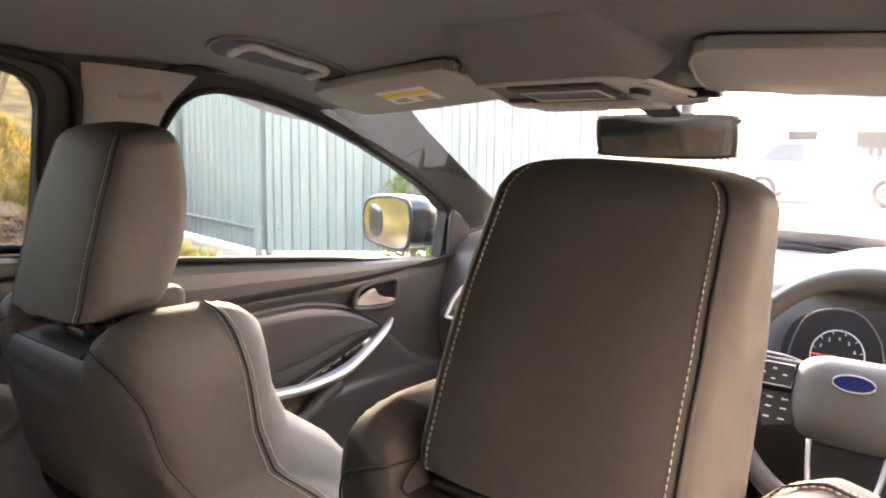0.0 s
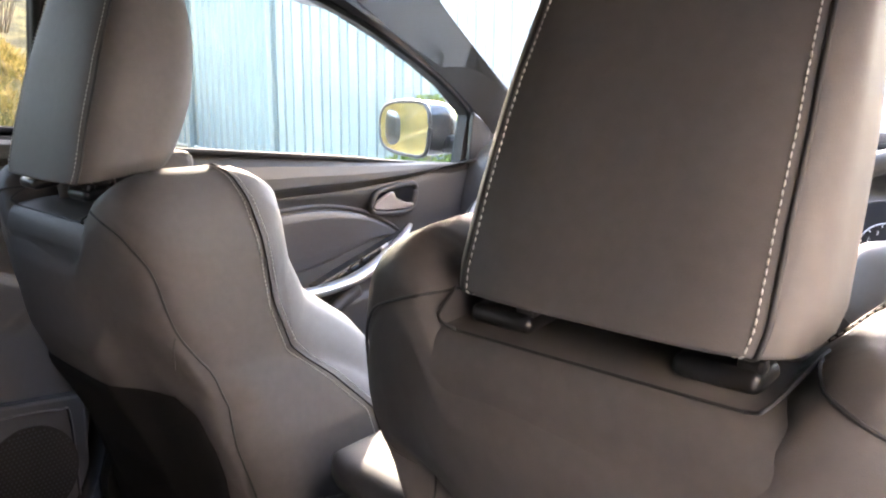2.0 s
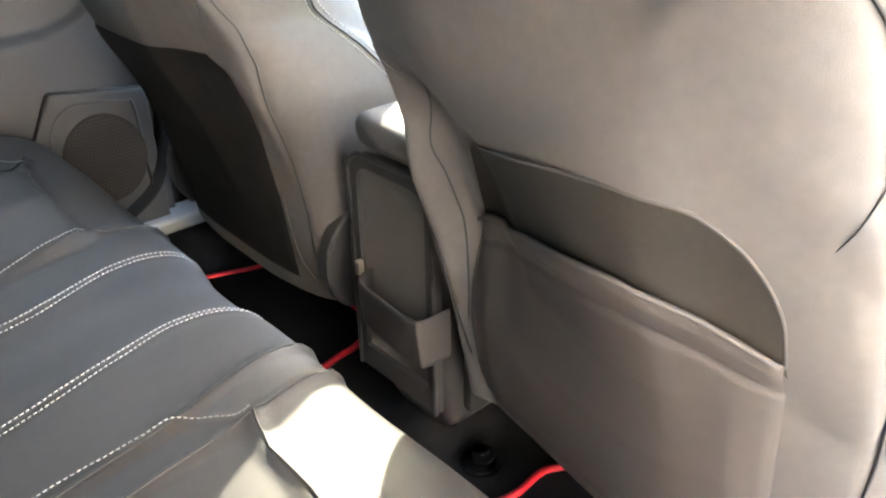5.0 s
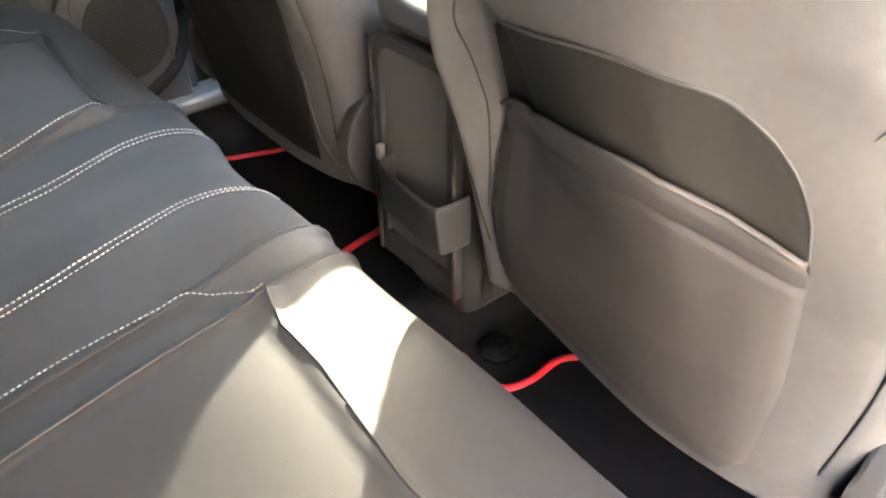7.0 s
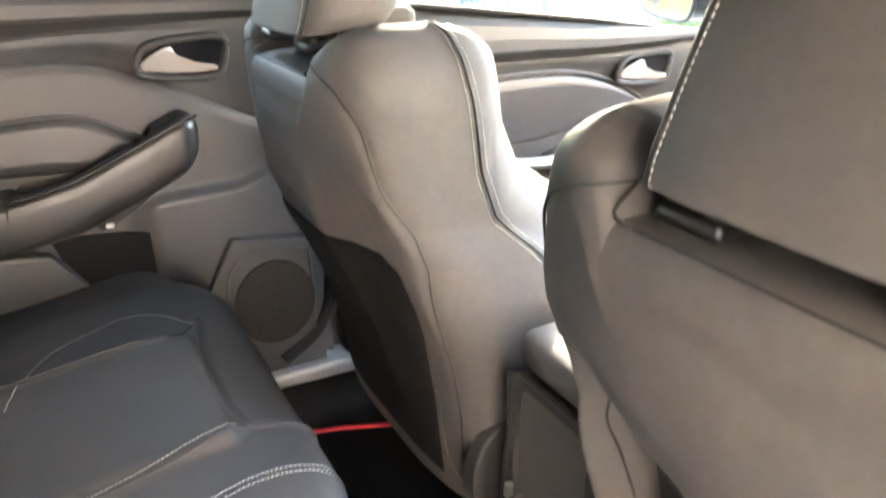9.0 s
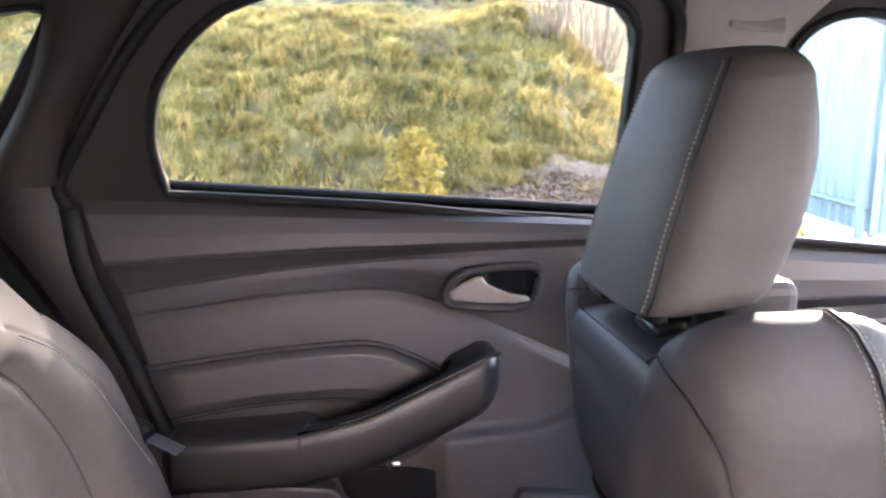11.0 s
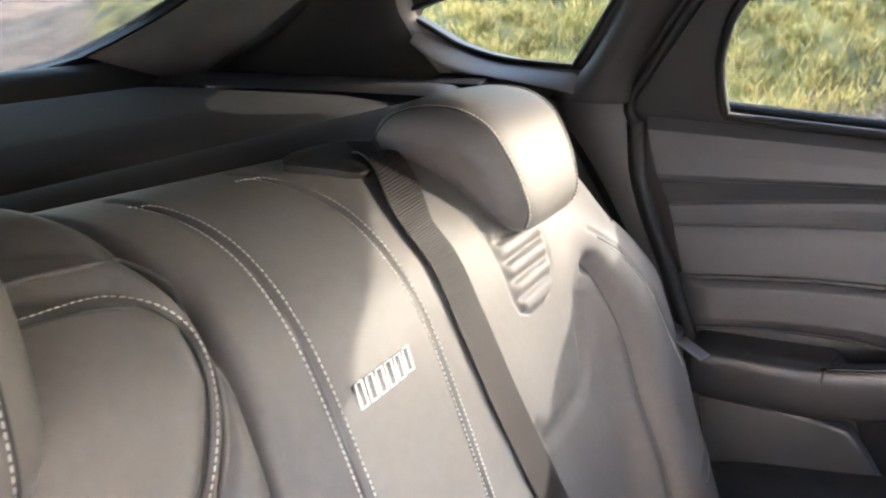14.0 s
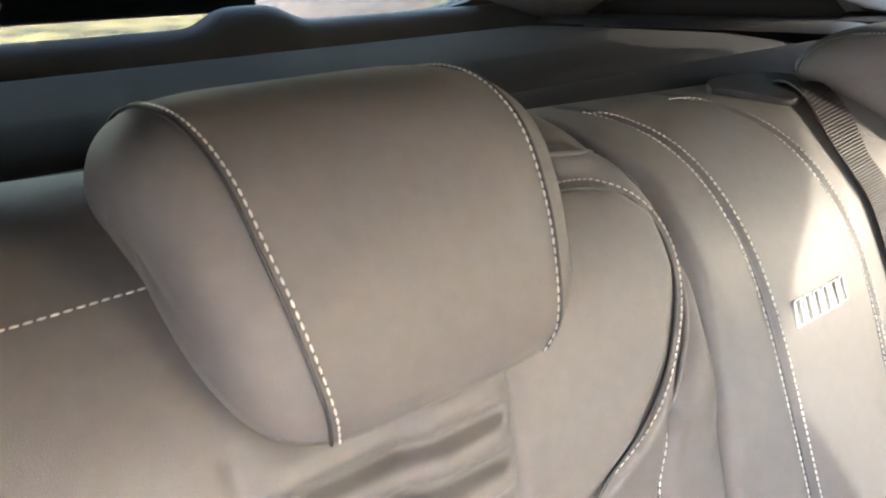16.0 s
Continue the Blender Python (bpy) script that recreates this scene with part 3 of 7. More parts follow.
B_L = [(side_x(z) + 0.006, y, z) for y, z in ((0.735, 1.27), (0.742, 1.20), (0.746, 1.10), (0.75, 0.93), (0.76, 0.60), (0.765, 0.30))]
B_R = [(side_x(z) + 0.006, y, z) for y, z in ((0.935, 1.262), (0.882, 1.195), (0.868, 1.10), (0.85, 0.93), (0.84, 0.60), (0.84, 0.30))]
strip_trim("trim_b_pillar", B_L, B_R, PILLAR_MID, "warm grey moulded pillar trim between the doors", 0.022)
A_L = [(-0.60, 1.15, 1.262), (-0.628, 1.30, 1.200), (-0.648, 1.458, 1.124), (-0.672, 1.60, 1.058), (-0.692, 1.74, 0.978), (-0.70, 1.81, 0.925)]
A_R = [(-0.385, 1.215, 1.230), (-0.437, 1.323, 1.190), (-0.485, 1.448, 1.142), (-0.538, 1.60, 1.082), (-0.590, 1.755, 1.022), (-0.64, 1.92, 0.955)]
strip_trim("trim_a_pillar", A_L, A_R, PLASTIC_SOFT, "dark grey moulded windscreen pillar trim", 0.012)
C_L = [(-0.62, -0.02, 1.255), (-0.655, -0.065, 1.15), (-0.676, -0.125, 1.055), (-0.68, -0.17, 1.02)]
C_R = [(-0.612, 0.10, 1.262), (-0.645, 0.035, 1.18), (-0.67, -0.03, 1.08), (-0.68, -0.05, 1.02)]
strip_trim("trim_c_pillar", C_L, C_R, PILLAR_DARK, "charcoal rear pillar trim between door and quarter window", 0.03)
D_L = [(-0.575, -0.42, 1.240), (-0.598, -0.525, 1.180), (-0.600, -0.66, 1.104), (-0.606, -0.82, 1.026)]
D_R = [(-0.60, -0.36, 1.235), (-0.635, -0.40, 1.16), (-0.655, -0.36, 1.09), (-0.665, -0.30, 1.035)]
strip_trim("trim_d_pillar", D_L, D_R, BLACK_TRIM, "dark charcoal trim panel beside the parcel shelf", 0.02)


H_L = [(-0.628, -0.763, 1.194), (-0.594, -0.788, 1.165), (-0.540, -0.820, 1.130), (-0.484, -0.842, 1.102), (-0.432, -0.862, 1.079)]
H_R = [(-0.618, -0.44, 1.215), (-0.614, -0.53, 1.160), (-0.606, -0.63, 1.102), (-0.610, -0.73, 1.055), (-0.618, -0.80, 1.015)]
# Takes the lighter plastic so its colour carries the sky's reflection.
strip_trim("trim_hatch_side", H_L, H_R, PLASTIC_SOFT, "smooth trim beside the rear window, lightened for reflected sky", 0.004)
tagged(bar("trim_tailgate_seal", [(x + 0.012, y, z + 0.004) for x, y, z in curve_pts(H_R, 40)], 0.009, RUBBER), "black rubber seal between tailgate and pillar trim", "door seal", kind="structure")
# Paler than the matching sill below: sunlight on the corner is in its colour.
strip_trim("trim_quarter_corner", [(-0.640, -0.415, 1.165), (-0.648, -0.405, 1.12), (-0.655, -0.36, 1.07), (-0.66, -0.33, 1.035)], [(-0.648, -0.385, 1.165), (-0.664, -0.37, 1.122), (-0.683, -0.29, 1.075), (-0.69, -0.24, 1.035)], PILLAR_MID, "corner trim behind the quarter window, sunlight put into its paler grey", 0.012)
strip_trim("trim_quarter_sill", [(side_x(z) + 0.004, y, z) for y, z in ((-0.375, 1.122), (-0.345, 1.104), (-0.317, 1.092), (-0.275, 1.078), (-0.227, 1.069), (-0.134, 1.063), (-0.09, 1.062))],
           [(-0.632, -0.378, 1.098), (-0.628, -0.345, 1.078), (-0.626, -0.317, 1.066), (-0.630, -0.275, 1.056), (-0.636, -0.227, 1.050), (-0.650, -0.134, 1.034), (-0.660, -0.08, 1.02)], PLASTIC_SOFT, "grey trim under the quarter window", 0.004)


# lower rear pillar and the ledge beside the shelf
def ledge(U, V):
    y = -0.86 + 0.70 * V
    x = -0.70 + (0.17 + 0.01 * np.sin(6 * V)) * U
    z = 1.045 - 0.012 * np.abs(2 * U - 1) ** 4 - 0.05 * smoothstep(0.8, 1.0, V)
    return x, y, z


v, f = sheet(ledge, 14, 40)
tagged(link_mesh("trim_shelf_ledge", v, f, PLASTIC), "dark grey side ledge that carries the parcel shelf", "side trim", kind="structure")
# Solid block; its matte black stands for the shade inside the belt hole.
tagged(part("trim_belt_slot", block((0.055, 0.080, 0.006), (-0.622, -0.288, 1.047), 0.002, rot=(0, 10, 6)), CLOTH_AND_SHADE), "seat belt slot in the side ledge, a black block for its shaded hole", "belt slot", kind="structure")
P_L = [(-0.70, -0.17, 1.03), (-0.705, -0.15, 0.90), (-0.70, -0.10, 0.74), (-0.70, -0.06, 0.55)]
P_R = [(-0.70, -0.05, 1.03), (-0.70, -0.035, 0.90), (-0.695, 0.03, 0.74), (-0.695, 0.10, 0.55)]
strip_trim("trim_lower_pillar", P_L, P_R, PLASTIC, "dark grey lower pillar trim beside the rear seat", 0.014)
tagged(part("trim_sill_plate", block((0.07, 0.75, 0.03), (-0.69, 0.62, 0.285), 0.008), SILVER), "brushed silver door sill plate", "sill plate", kind="structure")


# ---- doors ----
def along(line, y):
    return np.interp(y, [p[0] for p in line], [p[1] for p in line])


def lining_fn(y0, y1, sill, lines, low, ledge, hollow, depth=1.0):
    """A door lining: a rolled sill band, an undercut below its break line, a flat panel, a crease, the lower panel and a ledge."""
    brk, stp, crs = (curve_pts(q, 80) for q in lines)
    vk = [0.0, 0.22, 0.36, 0.52, 1.0]

    def fn(U, V):
        y = y0 + (y1 - y0) * U
        V = np.interp(V, [0, 0.24, 0.30, 0.40, 0.44, 0.56, 0.60, 1], [0, 0.20, 0.24, 0.345, 0.375, 0.505, 0.535, 1])
        zs = [sill(y), along(brk, y), along(stp, y), along(crs, y), low + 0 * y]
        z = zs[-1]
        for k in range(3, -1, -1):
            z = np.where(V < vk[k + 1], zs[k] + (zs[k + 1] - zs[k]) * (V - vk[k]) / (vk[k + 1] - vk[k]), z)
        d = np.interp(V, [0.0, 0.008, 0.03, 0.07, 0.14, 0.205, 0.22, 0.235, 0.345, 0.355, 0.361, 0.366, 0.376, 0.50, 0.512, 0.518, 0.522, 0.532, 0.56, 0.75, 1.0],
                      [-0.022, -0.006, 0.009, 0.020, 0.025, 0.0255, 0.0235, 0.0175, 0.0020, 0.0000, -0.0025, -0.0015, 0.0010, 0.0010, 0.0000, -0.0022, -0.0012, 0.0022, 0.0040, 0.0050, 0.0060])
        d = d - 0.011 * along(hollow, y) * smoothstep(0.40, 0.513, V) * (V < 0.5175)
        fold = along([(q[0], q[1]) for q in ledge], y)
        d = d + 0.015 * smoothstep(fold + 0.012, fold - 0.006, z) * along([(q[0], q[2]) for q in ledge], y)
        y = y + np.clip(0.30 * (1.0 - z), 0, 1) * (1 - U) ** 2 * depth
        return -0.715 + d, y, z
    return fn


def door_handle(parent, y, z, x, scale=1.0):
    """A chrome pull lever in a dark oval cup with a raised rim."""
    rim = curve_pts([(x, y + dy * scale, z + dz * scale) for dy, dz in ((-0.072, -0.012), (-0.050, 0.020), (0.02, 0.030), (0.062, 0.028), (0.066, 0.004), (0.050, -0.028), (-0.01, -0.030), (-0.060, -0.024), (-0.072, -0.012))], 60)[:-1]
    cup = part("handle_cup", prism([(p[1], p[2]) for p in rim], lambda a, b, d: (x - 0.006 + d, a, b), 0.005), GLOSS_BLACK, parent, "gloss black handle cup")
    bar("handle_rim", rim, 0.0065 * scale, PLASTIC, parent, closed=True, label="dark raised rim")
    out = [(-0.058, -0.018), (-0.063, -0.008), (-0.050, 0.005), (-0.027, 0.019), (-0.017, 0.019), (-0.012, 0.002), (0.02, -0.008), (0.050, -0.013), (0.053, -0.020), (0.03, -0.0225), (-0.02, -0.0215)]
    lever = part("handle_lever", prism([(y + a * scale, z + b * scale) for a, b in out], lambda a, b, d: (x + 0.002 + d + 0.10 * (a - y) + 0.45 * (b - z), a, b), 0.012, 0.004), SATIN, parent, "satin chrome lever", True)
    for p in lever.data.polygons:
        p.use_smooth = p.area < 2e-5


# rear left door
rear_door = thing("rear_door", "charcoal rear door lining with armrest, chrome handle and closed window", "car door", kind="structure")
REAR_BREAK = [(-0.06, 0.911), (-0.022, 0.914), (0.10, 0.921), (0.241, 0.928), (0.45, 0.933), (0.649, 0.936), (0.76, 0.939)]
REAR_STEP = [(-0.06, 0.868), (0.005, 0.877), (0.123, 0.891), (0.249, 0.905), (0.434, 0.917), (0.649, 0.926), (0.76, 0.930)]
REAR_CREASE = [(-0.06, 0.836), (0.02, 0.845), (0.202, 0.863), (0.30, 0.869), (0.345, 0.868), (0.405, 0.856), (0.485, 0.821), (0.623, 0.757), (0.76, 0.695)]
REAR_LEDGE = [(-0.06, 0.60, 0), (0.38, 0.62, 0), (0.43, 0.645, 0.9), (0.48, 0.650, 1), (0.58, 0.654, 1), (0.63, 0.672, 0.9), (0.68, 0.71, 0.6), (0.76, 0.75, 0.3)]
v, f = sheet(lining_fn(-0.03, 0.735, rear_sill, (REAR_BREAK, REAR_STEP, REAR_CREASE), 0.25, REAR_LEDGE, [(0.0, 0.15), (0.25, 0.3), (0.40, 1.0), (0.62, 1.0), (0.76, 0.6)]), 120, 260)
link_mesh("door_lining", v, f, DOOR_SOFT, rear_door, "charcoal soft-touch door lining")


def pad_insert(parent, top, bottom, x0, mat, bulge, name, label, nu=90, nv=40):
    a, b = curve_pts(top, nu), curve_pts(bottom, nu)
    m = min(len(a), len(b))

    def fn(U, V):
        i = U * (m - 1)
        ya, za = np.interp(i, np.arange(m), a[:m, 0]), np.interp(i, np.arange(m), a[:m, 1])
        yb, zb = np.interp(i, np.arange(m), b[:m, 0]), np.interp(i, np.arange(m), b[:m, 1])
        edge = np.minimum(1, 6 * V) * np.minimum(1, 4 * (1 - V)) * np.minimum(1, 12 * (1 - U)) * np.minimum(1, 12 * U)
        return x0 + bulge * np.clip(edge, 0, 1) ** 0.35 - 0.012 * (edge <= 0), ya + (yb - ya) * V, za + (zb - za) * V
    v, f = sheet(fn, nu, nv)
    return link_mesh(name, v, f, mat, parent, label)


pad_top = [(0.03, 0.766), (0.10, 0.774), (0.201, 0.786), (0.29, 0.792), (0.336, 0.792), (0.376, 0.782), (0.429, 0.755), (0.47, 0.728)]
pad_bot = [(0.055, 0.685), (0.12, 0.697), (0.202, 0.706), (0.27, 0.708), (0.322, 0.705), (0.35, 0.702), (0.37, 0.698), (0.39, 0.694)]
pad_insert(rear_door, pad_top, pad_bot, -0.716, LEATHER_DARK, 0.017, "padded_insert", "black leather padded door insert")
bar("insert_welt", [(-0.708, y, z + 0.001) for y, z in curve_pts(pad_top, 60)], 0.0035, DOOR_SOFT, rear_door, sides=8)
for dz in (0.004, 0.009):
    bar("insert_seam", [(-0.6975, y, z + dz) for y, z in curve_pts(pad_bot[:6], 40)], 0.0011, PIPING, rear_door, sides=6)
# armrest with pull cup, rising to the front
AR = [(0.055, 0.612, 0.686), (0.15, 0.612, 0.690), (0.24, 0.616, 0.694), (0.33, 0.634, 0.715), (0.42, 0.670, 0.755), (0.49, 0.706, 0.788), (0.515, 0.722, 0.797)]
yy, zz0, zz1 = (np.array([r[i] for r in AR]) for i in range(3))


def armrest(U, V):
    th = 2 * np.pi * U
    y = 0.055 + 0.468 * V
    lo, hi = np.interp(y, yy, zz0 - 0.01), np.interp(y, yy, zz1)
    k = np.sqrt(np.clip(1 - np.clip((V - 0.93) / 0.07, 0, 1) ** 2, 0, 1)) * (0.25 + 0.75 * smoothstep(0, 0.04, V))
    cx, cz = np.sign(np.cos(th)) * np.abs(np.cos(th)) ** 0.45, np.sign(np.sin(th)) * np.abs(np.sin(th)) ** 0.5
    half = 0.044 + 0.004 * np.sin(np.pi * V)
    x = -0.690 + half * cx * k
    z = (lo + hi) / 2 + (hi - lo) / 2 * cz * k
    cup = smoothstep(0.40, 0.48, V) * smoothstep(0.86, 0.78, V) * (cz > 0.6) * smoothstep(0.030, 0.022, np.abs(x + 0.688))
    return x, y, z - 0.024 * cup


v, f = sheet(armrest, 72, 110, closed=True)
arm = link_mesh("armrest", v, f, ARMREST, rear_door, "black moulded armrest with pull cup")
part("window_switch", block((0.018, 0.03, 0.008), (-0.688, 0.455, 0.766), 0.003, rot=(24, 0, 0)), GLOSS_BLACK, arm, "gloss black window switch")
bar("armrest_edge", curve_pts([(-0.646, y, hi - 0.006) for y, hi in zip(yy[2:], zz1[2:])], 50), 0.0018, GLOSS_BLACK, arm)
bar("armrest_joint", curve_pts([(-0.640, 0.240, 0.667), (-0.648, 0.245, 0.69), (-0.68, 0.262, 0.703)], 16), 0.0012, PIPING, arm)
bar("armrest_stay", curve_pts([(-0.672, 0.36, 0.625), (-0.668, 0.42, 0.662), (-0.668, 0.48, 0.72)], 16), 0.007, PLASTIC, rear_door)
part("armrest_screw", block((0.006, 0.012, 0.007), (-0.655, 0.372, 0.634), 0.002), SILVER, rear_door, "small chrome screw cap")
door_handle(rear_door, 0.515, 0.868, -0.7085)
# door pocket and loudspeaker
def door_plate(a, b, d):
    return (-0.706 + d, a, b)


# Shallow plate; the shade of the deep pocket is put into its black.
part("pocket_shade_plate", prism([(0.285, 0.612), (0.40, 0.602), (0.56, 0.573), (0.53, 0.43), (0.36, 0.40)], lambda a, b, d: (-0.706 + d, a, b), 0.004, 0.001), CLOTH_AND_SHADE, rear_door, "flat black plate for the shade inside the door pocket")
part("pocket_panel", prism([(0.08, 0.615), (0.285, 0.590), (0.315, 0.55), (0.352, 0.492), (0.40, 0.40), (0.42, 0.27), (0.14, 0.27)], door_plate, 0.030, 0.006), DOOR_SOFT, rear_door, "charcoal door pocket panel")
spk = part("speaker_panel", prism([(0.42, 0.27), (0.715, 0.27), (0.715, 0.548), (0.556, 0.568), (0.510, 0.478), (0.46, 0.40)], door_plate, 0.028, 0.006), DOOR_SOFT, rear_door, "grey loudspeaker panel")
ring = [(0.622 + 0.072 * math.cos(a), 0.440 + 0.080 * math.sin(a)) for a in np.linspace(0, 2 * np.pi, 40, endpoint=False)]
grille = part("speaker_grille", prism(ring, lambda a, b, d: (-0.6785 + d, a, b), 0.004), MESH, spk, "round dark speaker mesh")
dot_v, dot_f = [], []
for a in np.arange(0.555, 0.69, 0.0065):
    for k, b in enumerate(np.arange(0.365, 0.515, 0.0065)):
        p, q = a + 0.00325 * (k % 2), b
        if ((p - 0.622) / 0.068) ** 2 + ((q - 0.44) / 0.076) ** 2 < 1:
            n0 = len(dot_v)
            dot_v += [(-0.6742, p + 0.0019 * math.cos(h), q + 0.0019 * math.sin(h)) for h in np.linspace(0, 2 * np.pi, 6, endpoint=False)]
            dot_f.append(tuple(n0 + i for i in range(6)))
link_mesh("mesh_holes", dot_v, dot_f, BLACK, grille, smooth=False)["kind"] = "stuff"
sq = curve_pts([(-0.677, y, z) for y, z in ((0.532, 0.36), (0.541, 0.485), (0.556, 0.522), (0.582, 0.541), (0.62, 0.541), (0.672, 0.532), (0.688, 0.515), (0.692, 0.36))], 60)
bar("speaker_rim", sq, 0.0024, DOOR_SOFT, spk)

# front left door
front_door = thing("front_door", "charcoal front door lining with silver pull and chrome handle", "car door", kind="structure")
FRONT_BREAK = [(0.80, 0.838), (1.05, 0.840), (1.18, 0.842), (1.335, 0.841), (1.52, 0.848), (1.70, 0.864), (1.82, 0.872)]
FRONT_STEP = [(0.80, 0.814), (1.05, 0.822), (1.177, 0.824), (1.335, 0.824), (1.519, 0.835), (1.698, 0.857), (1.82, 0.867)]
FRONT_CREASE = [(0.80, 0.786), (1.00, 0.794), (1.091, 0.798), (1.176, 0.801), (1.269, 0.797), (1.369, 0.775), (1.442, 0.743), (1.484, 0.714), (1.54, 0.66), (1.62, 0.60), (1.82, 0.54)]
FRONT_LEDGE = [(0.80, 0.54, 0.0), (1.10, 0.55, 0.8), (1.25, 0.57, 1.0), (1.40, 0.58, 0.6), (1.82, 0.58, 0.2)]
v, f = sheet(lining_fn(0.835, 1.80, front_sill, (FRONT_BREAK, FRONT_STEP, FRONT_CREASE), 0.22, FRONT_LEDGE, [(0.8, 0.1), (1.15, 0.3), (1.35, 0.9), (1.5, 0.9), (1.8, 0.2)], 0.0), 120, 240)
front_lining = (v, f)
link_mesh("door_lining", v, f, DOOR_SOFT, front_door, "charcoal soft-touch door lining")
pad_insert(front_door, [(0.90, 0.780), (1.05, 0.789), (1.176, 0.793), (1.269, 0.789), (1.365, 0.767), (1.435, 0.735), (1.475, 0.708)], [(0.90, 0.655), (1.05, 0.655), (1.15, 0.657), (1.25, 0.668), (1.34, 0.690), (1.42, 0.705), (1.472, 0.703)], -0.716, LEATHER_DARK, 0.012, "padded_insert", "black leather padded door insert")
bar("insert_rim", [(-0.7105, y, z) for y, z in curve_pts([(0.90, 0.784), (1.05, 0.793), (1.176, 0.797), (1.269, 0.793), (1.367, 0.771), (1.44, 0.738), (1.482, 0.710), (1.49, 0.695)], 60)], 0.0034, PLASTIC, front_door)
pull = curve_pts([(-0.672, 0.95, 0.640), (-0.664, 1.10, 0.634), (-0.660, 1.20, 0.630), (-0.658, 1.30, 0.642), (-0.662, 1.375, 0.670), (-0.672, 1.45, 0.707), (-0.690, 1.495, 0.728)], 60)
bar("door_pull", pull, np.interp(np.linspace(0, 1, len(pull)), [0, 0.5, 0.8, 1], [0.015, 0.017, 0.012, 0.006]), SILVER, front_door, sides=14, flat=0.75, label="curved satin silver door pull")
pod = part("switch_pod", prism([(1.20, 0.635), (1.47, 0.716), (1.49, 0.70), (1.36, 0.642), (1.24, 0.618)], lambda a, b, d: (-0.708 + d, a, b), 0.028, 0.004), BLACK, front_door, "black window switch pod")
for k in range(3):
    part("switch", block((0.006, 0.026, 0.012), (-0.678, 1.275 + 0.033 * k, 0.648 + 0.013 * k), 0.003, rot=(22, 0, 0)), GLOSS_BLACK, pod)
part("lock_switch", block((0.006, 0.024, 0.014), (-0.678, 1.40, 0.690), 0.003, rot=(22, 0, 0)), SILVER, pod, "silver lock switch")
bar("armrest_shelf", curve_pts([(-0.685, 0.92, 0.565), (-0.675, 1.12, 0.555), (-0.675, 1.20, 0.556), (-0.685, 1.27, 0.585), (-0.70, 1.33, 0.60)], 40), 0.018, PLASTIC, front_door, sides=10)
door_handle(front_door, 1.458, 0.791, -0.7055, 1.05)
part("mirror_sail", prism([(1.715, 0.862), (1.80, 0.855), (1.80, 0.945), (1.725, 0.985)], lambda a, b, d: (side_x(b) + 0.004 + d, a, b), 0.014, 0.004), BLACK, front_door, "black mirror corner cover")
wing = thing("wing_mirror", "", "")
wing.parent = front_door


def shell(U, V):
    th, ph = 2 * np.pi * U, np.pi * V
    n1 = 0.55
    cx, cy = np.sign(np.cos(th)) * np.abs(np.cos(th)) ** n1, np.sign(np.sin(th)) * np.abs(np.sin(th)) ** n1
    r = np.sin(ph) ** 0.55
    return -0.915 + 0.112 * cx * r, 1.765 - 0.062 * np.cos(ph), 0.934 + 0.074 * cy * r


v, f = sheet(shell, 48, 28, closed=True)
link_mesh("mirror_housing", v, f, BODY_DARK, wing, "dark grey mirror housing")
mo = curve_pts([(0.098, 0.005), (0.090, 0.050), (0.05, 0.065), (-0.05, 0.060), (-0.092, 0.036), (-0.100, -0.012), (-0.080, -0.050), (0.0, -0.062), (0.078, -0.056), (0.098, 0.005)], 60)[:-1]
mo = mo * np.array([1.16, 1.08])
part("mirror_glass", prism([tuple(p) for p in mo], lambda a, b, d: (-0.915 + a, 1.700 + d - 0.22 * a, 0.934 + b), 0.004), MIRROR, wing, "silvered mirror glass")
bar("mirror_rim", [(-0.915 + 1.02 * a, 1.704 - 0.22 * a, 0.934 + 1.02 * b) for a, b in mo], 0.006, BLACK, wing, closed=True)
part("mirror_foot", block((0.10, 0.05, 0.05), (-0.785, 1.77, 0.895), 0.015), BLACK, wing)


# right front door (closed)
right_door = thing("right_front_door", "charcoal front door lining on the driver's side", "car door", kind="structure")
v, f = front_lining
v = v * np.array([-1, 1, 1])
link_mesh("door_lining", v, [q[::-1] for q in f], DOOR_SOFT, right_door)


# ---- front seats ----
SZ = [0.30, 0.40, 0.52, 0.62, 0.70, 0.76, 0.81, 0.86, 0.91, 0.97]
S_HW = [0.222, 0.232, 0.238, 0.240, 0.236, 0.222, 0.210, 0.206, 0.203, 0.200]
S_YR = [0.700, 0.690, 0.668, 0.640, 0.606, 0.576, 0.558, 0.550, 0.546, 0.556]
S_YF = [0.88, 0.90, 0.92, 0.935, 0.925, 0.875, 0.80, 0.775, 0.768, 0.750]
S_N = [3.6, 3.8, 4.0, 4.0, 3.8, 3.4, 3.8, 4.0, 4.0, 4.0]


TWIST = [0.0]      # how far one edge of the backrest's rear face is pressed in


def twist(x, z):
    return TWIST[0] * smoothstep(0.06, -0.13, x) * smoothstep(-0.214, -0.168, x) * smoothstep(0.83, 0.71, z) * (0.45 + 0.55 * smoothstep(0.48, 0.62, z))


def seat_dims(z):
    return tuple(np.interp(z, SZ, a) for a in (S_HW, S_YR, S_YF, S_N))


def seat_top(x):
    """The shoulder line: a low saddle under the headrest between two rounded shoulders."""
    low = np.where((x > 0) & (TWIST[0] > 0), 0.76, 1.0)
    return 0.906 + low * np.interp(np.abs(x), [0, 0.082, 0.100, 0.118, 0.140, 0.165, 0.185, 0.20, 0.21], [0, 0.002, 0.026, 0.056, 0.070, 0.066, 0.049, 0.019, -0.006])


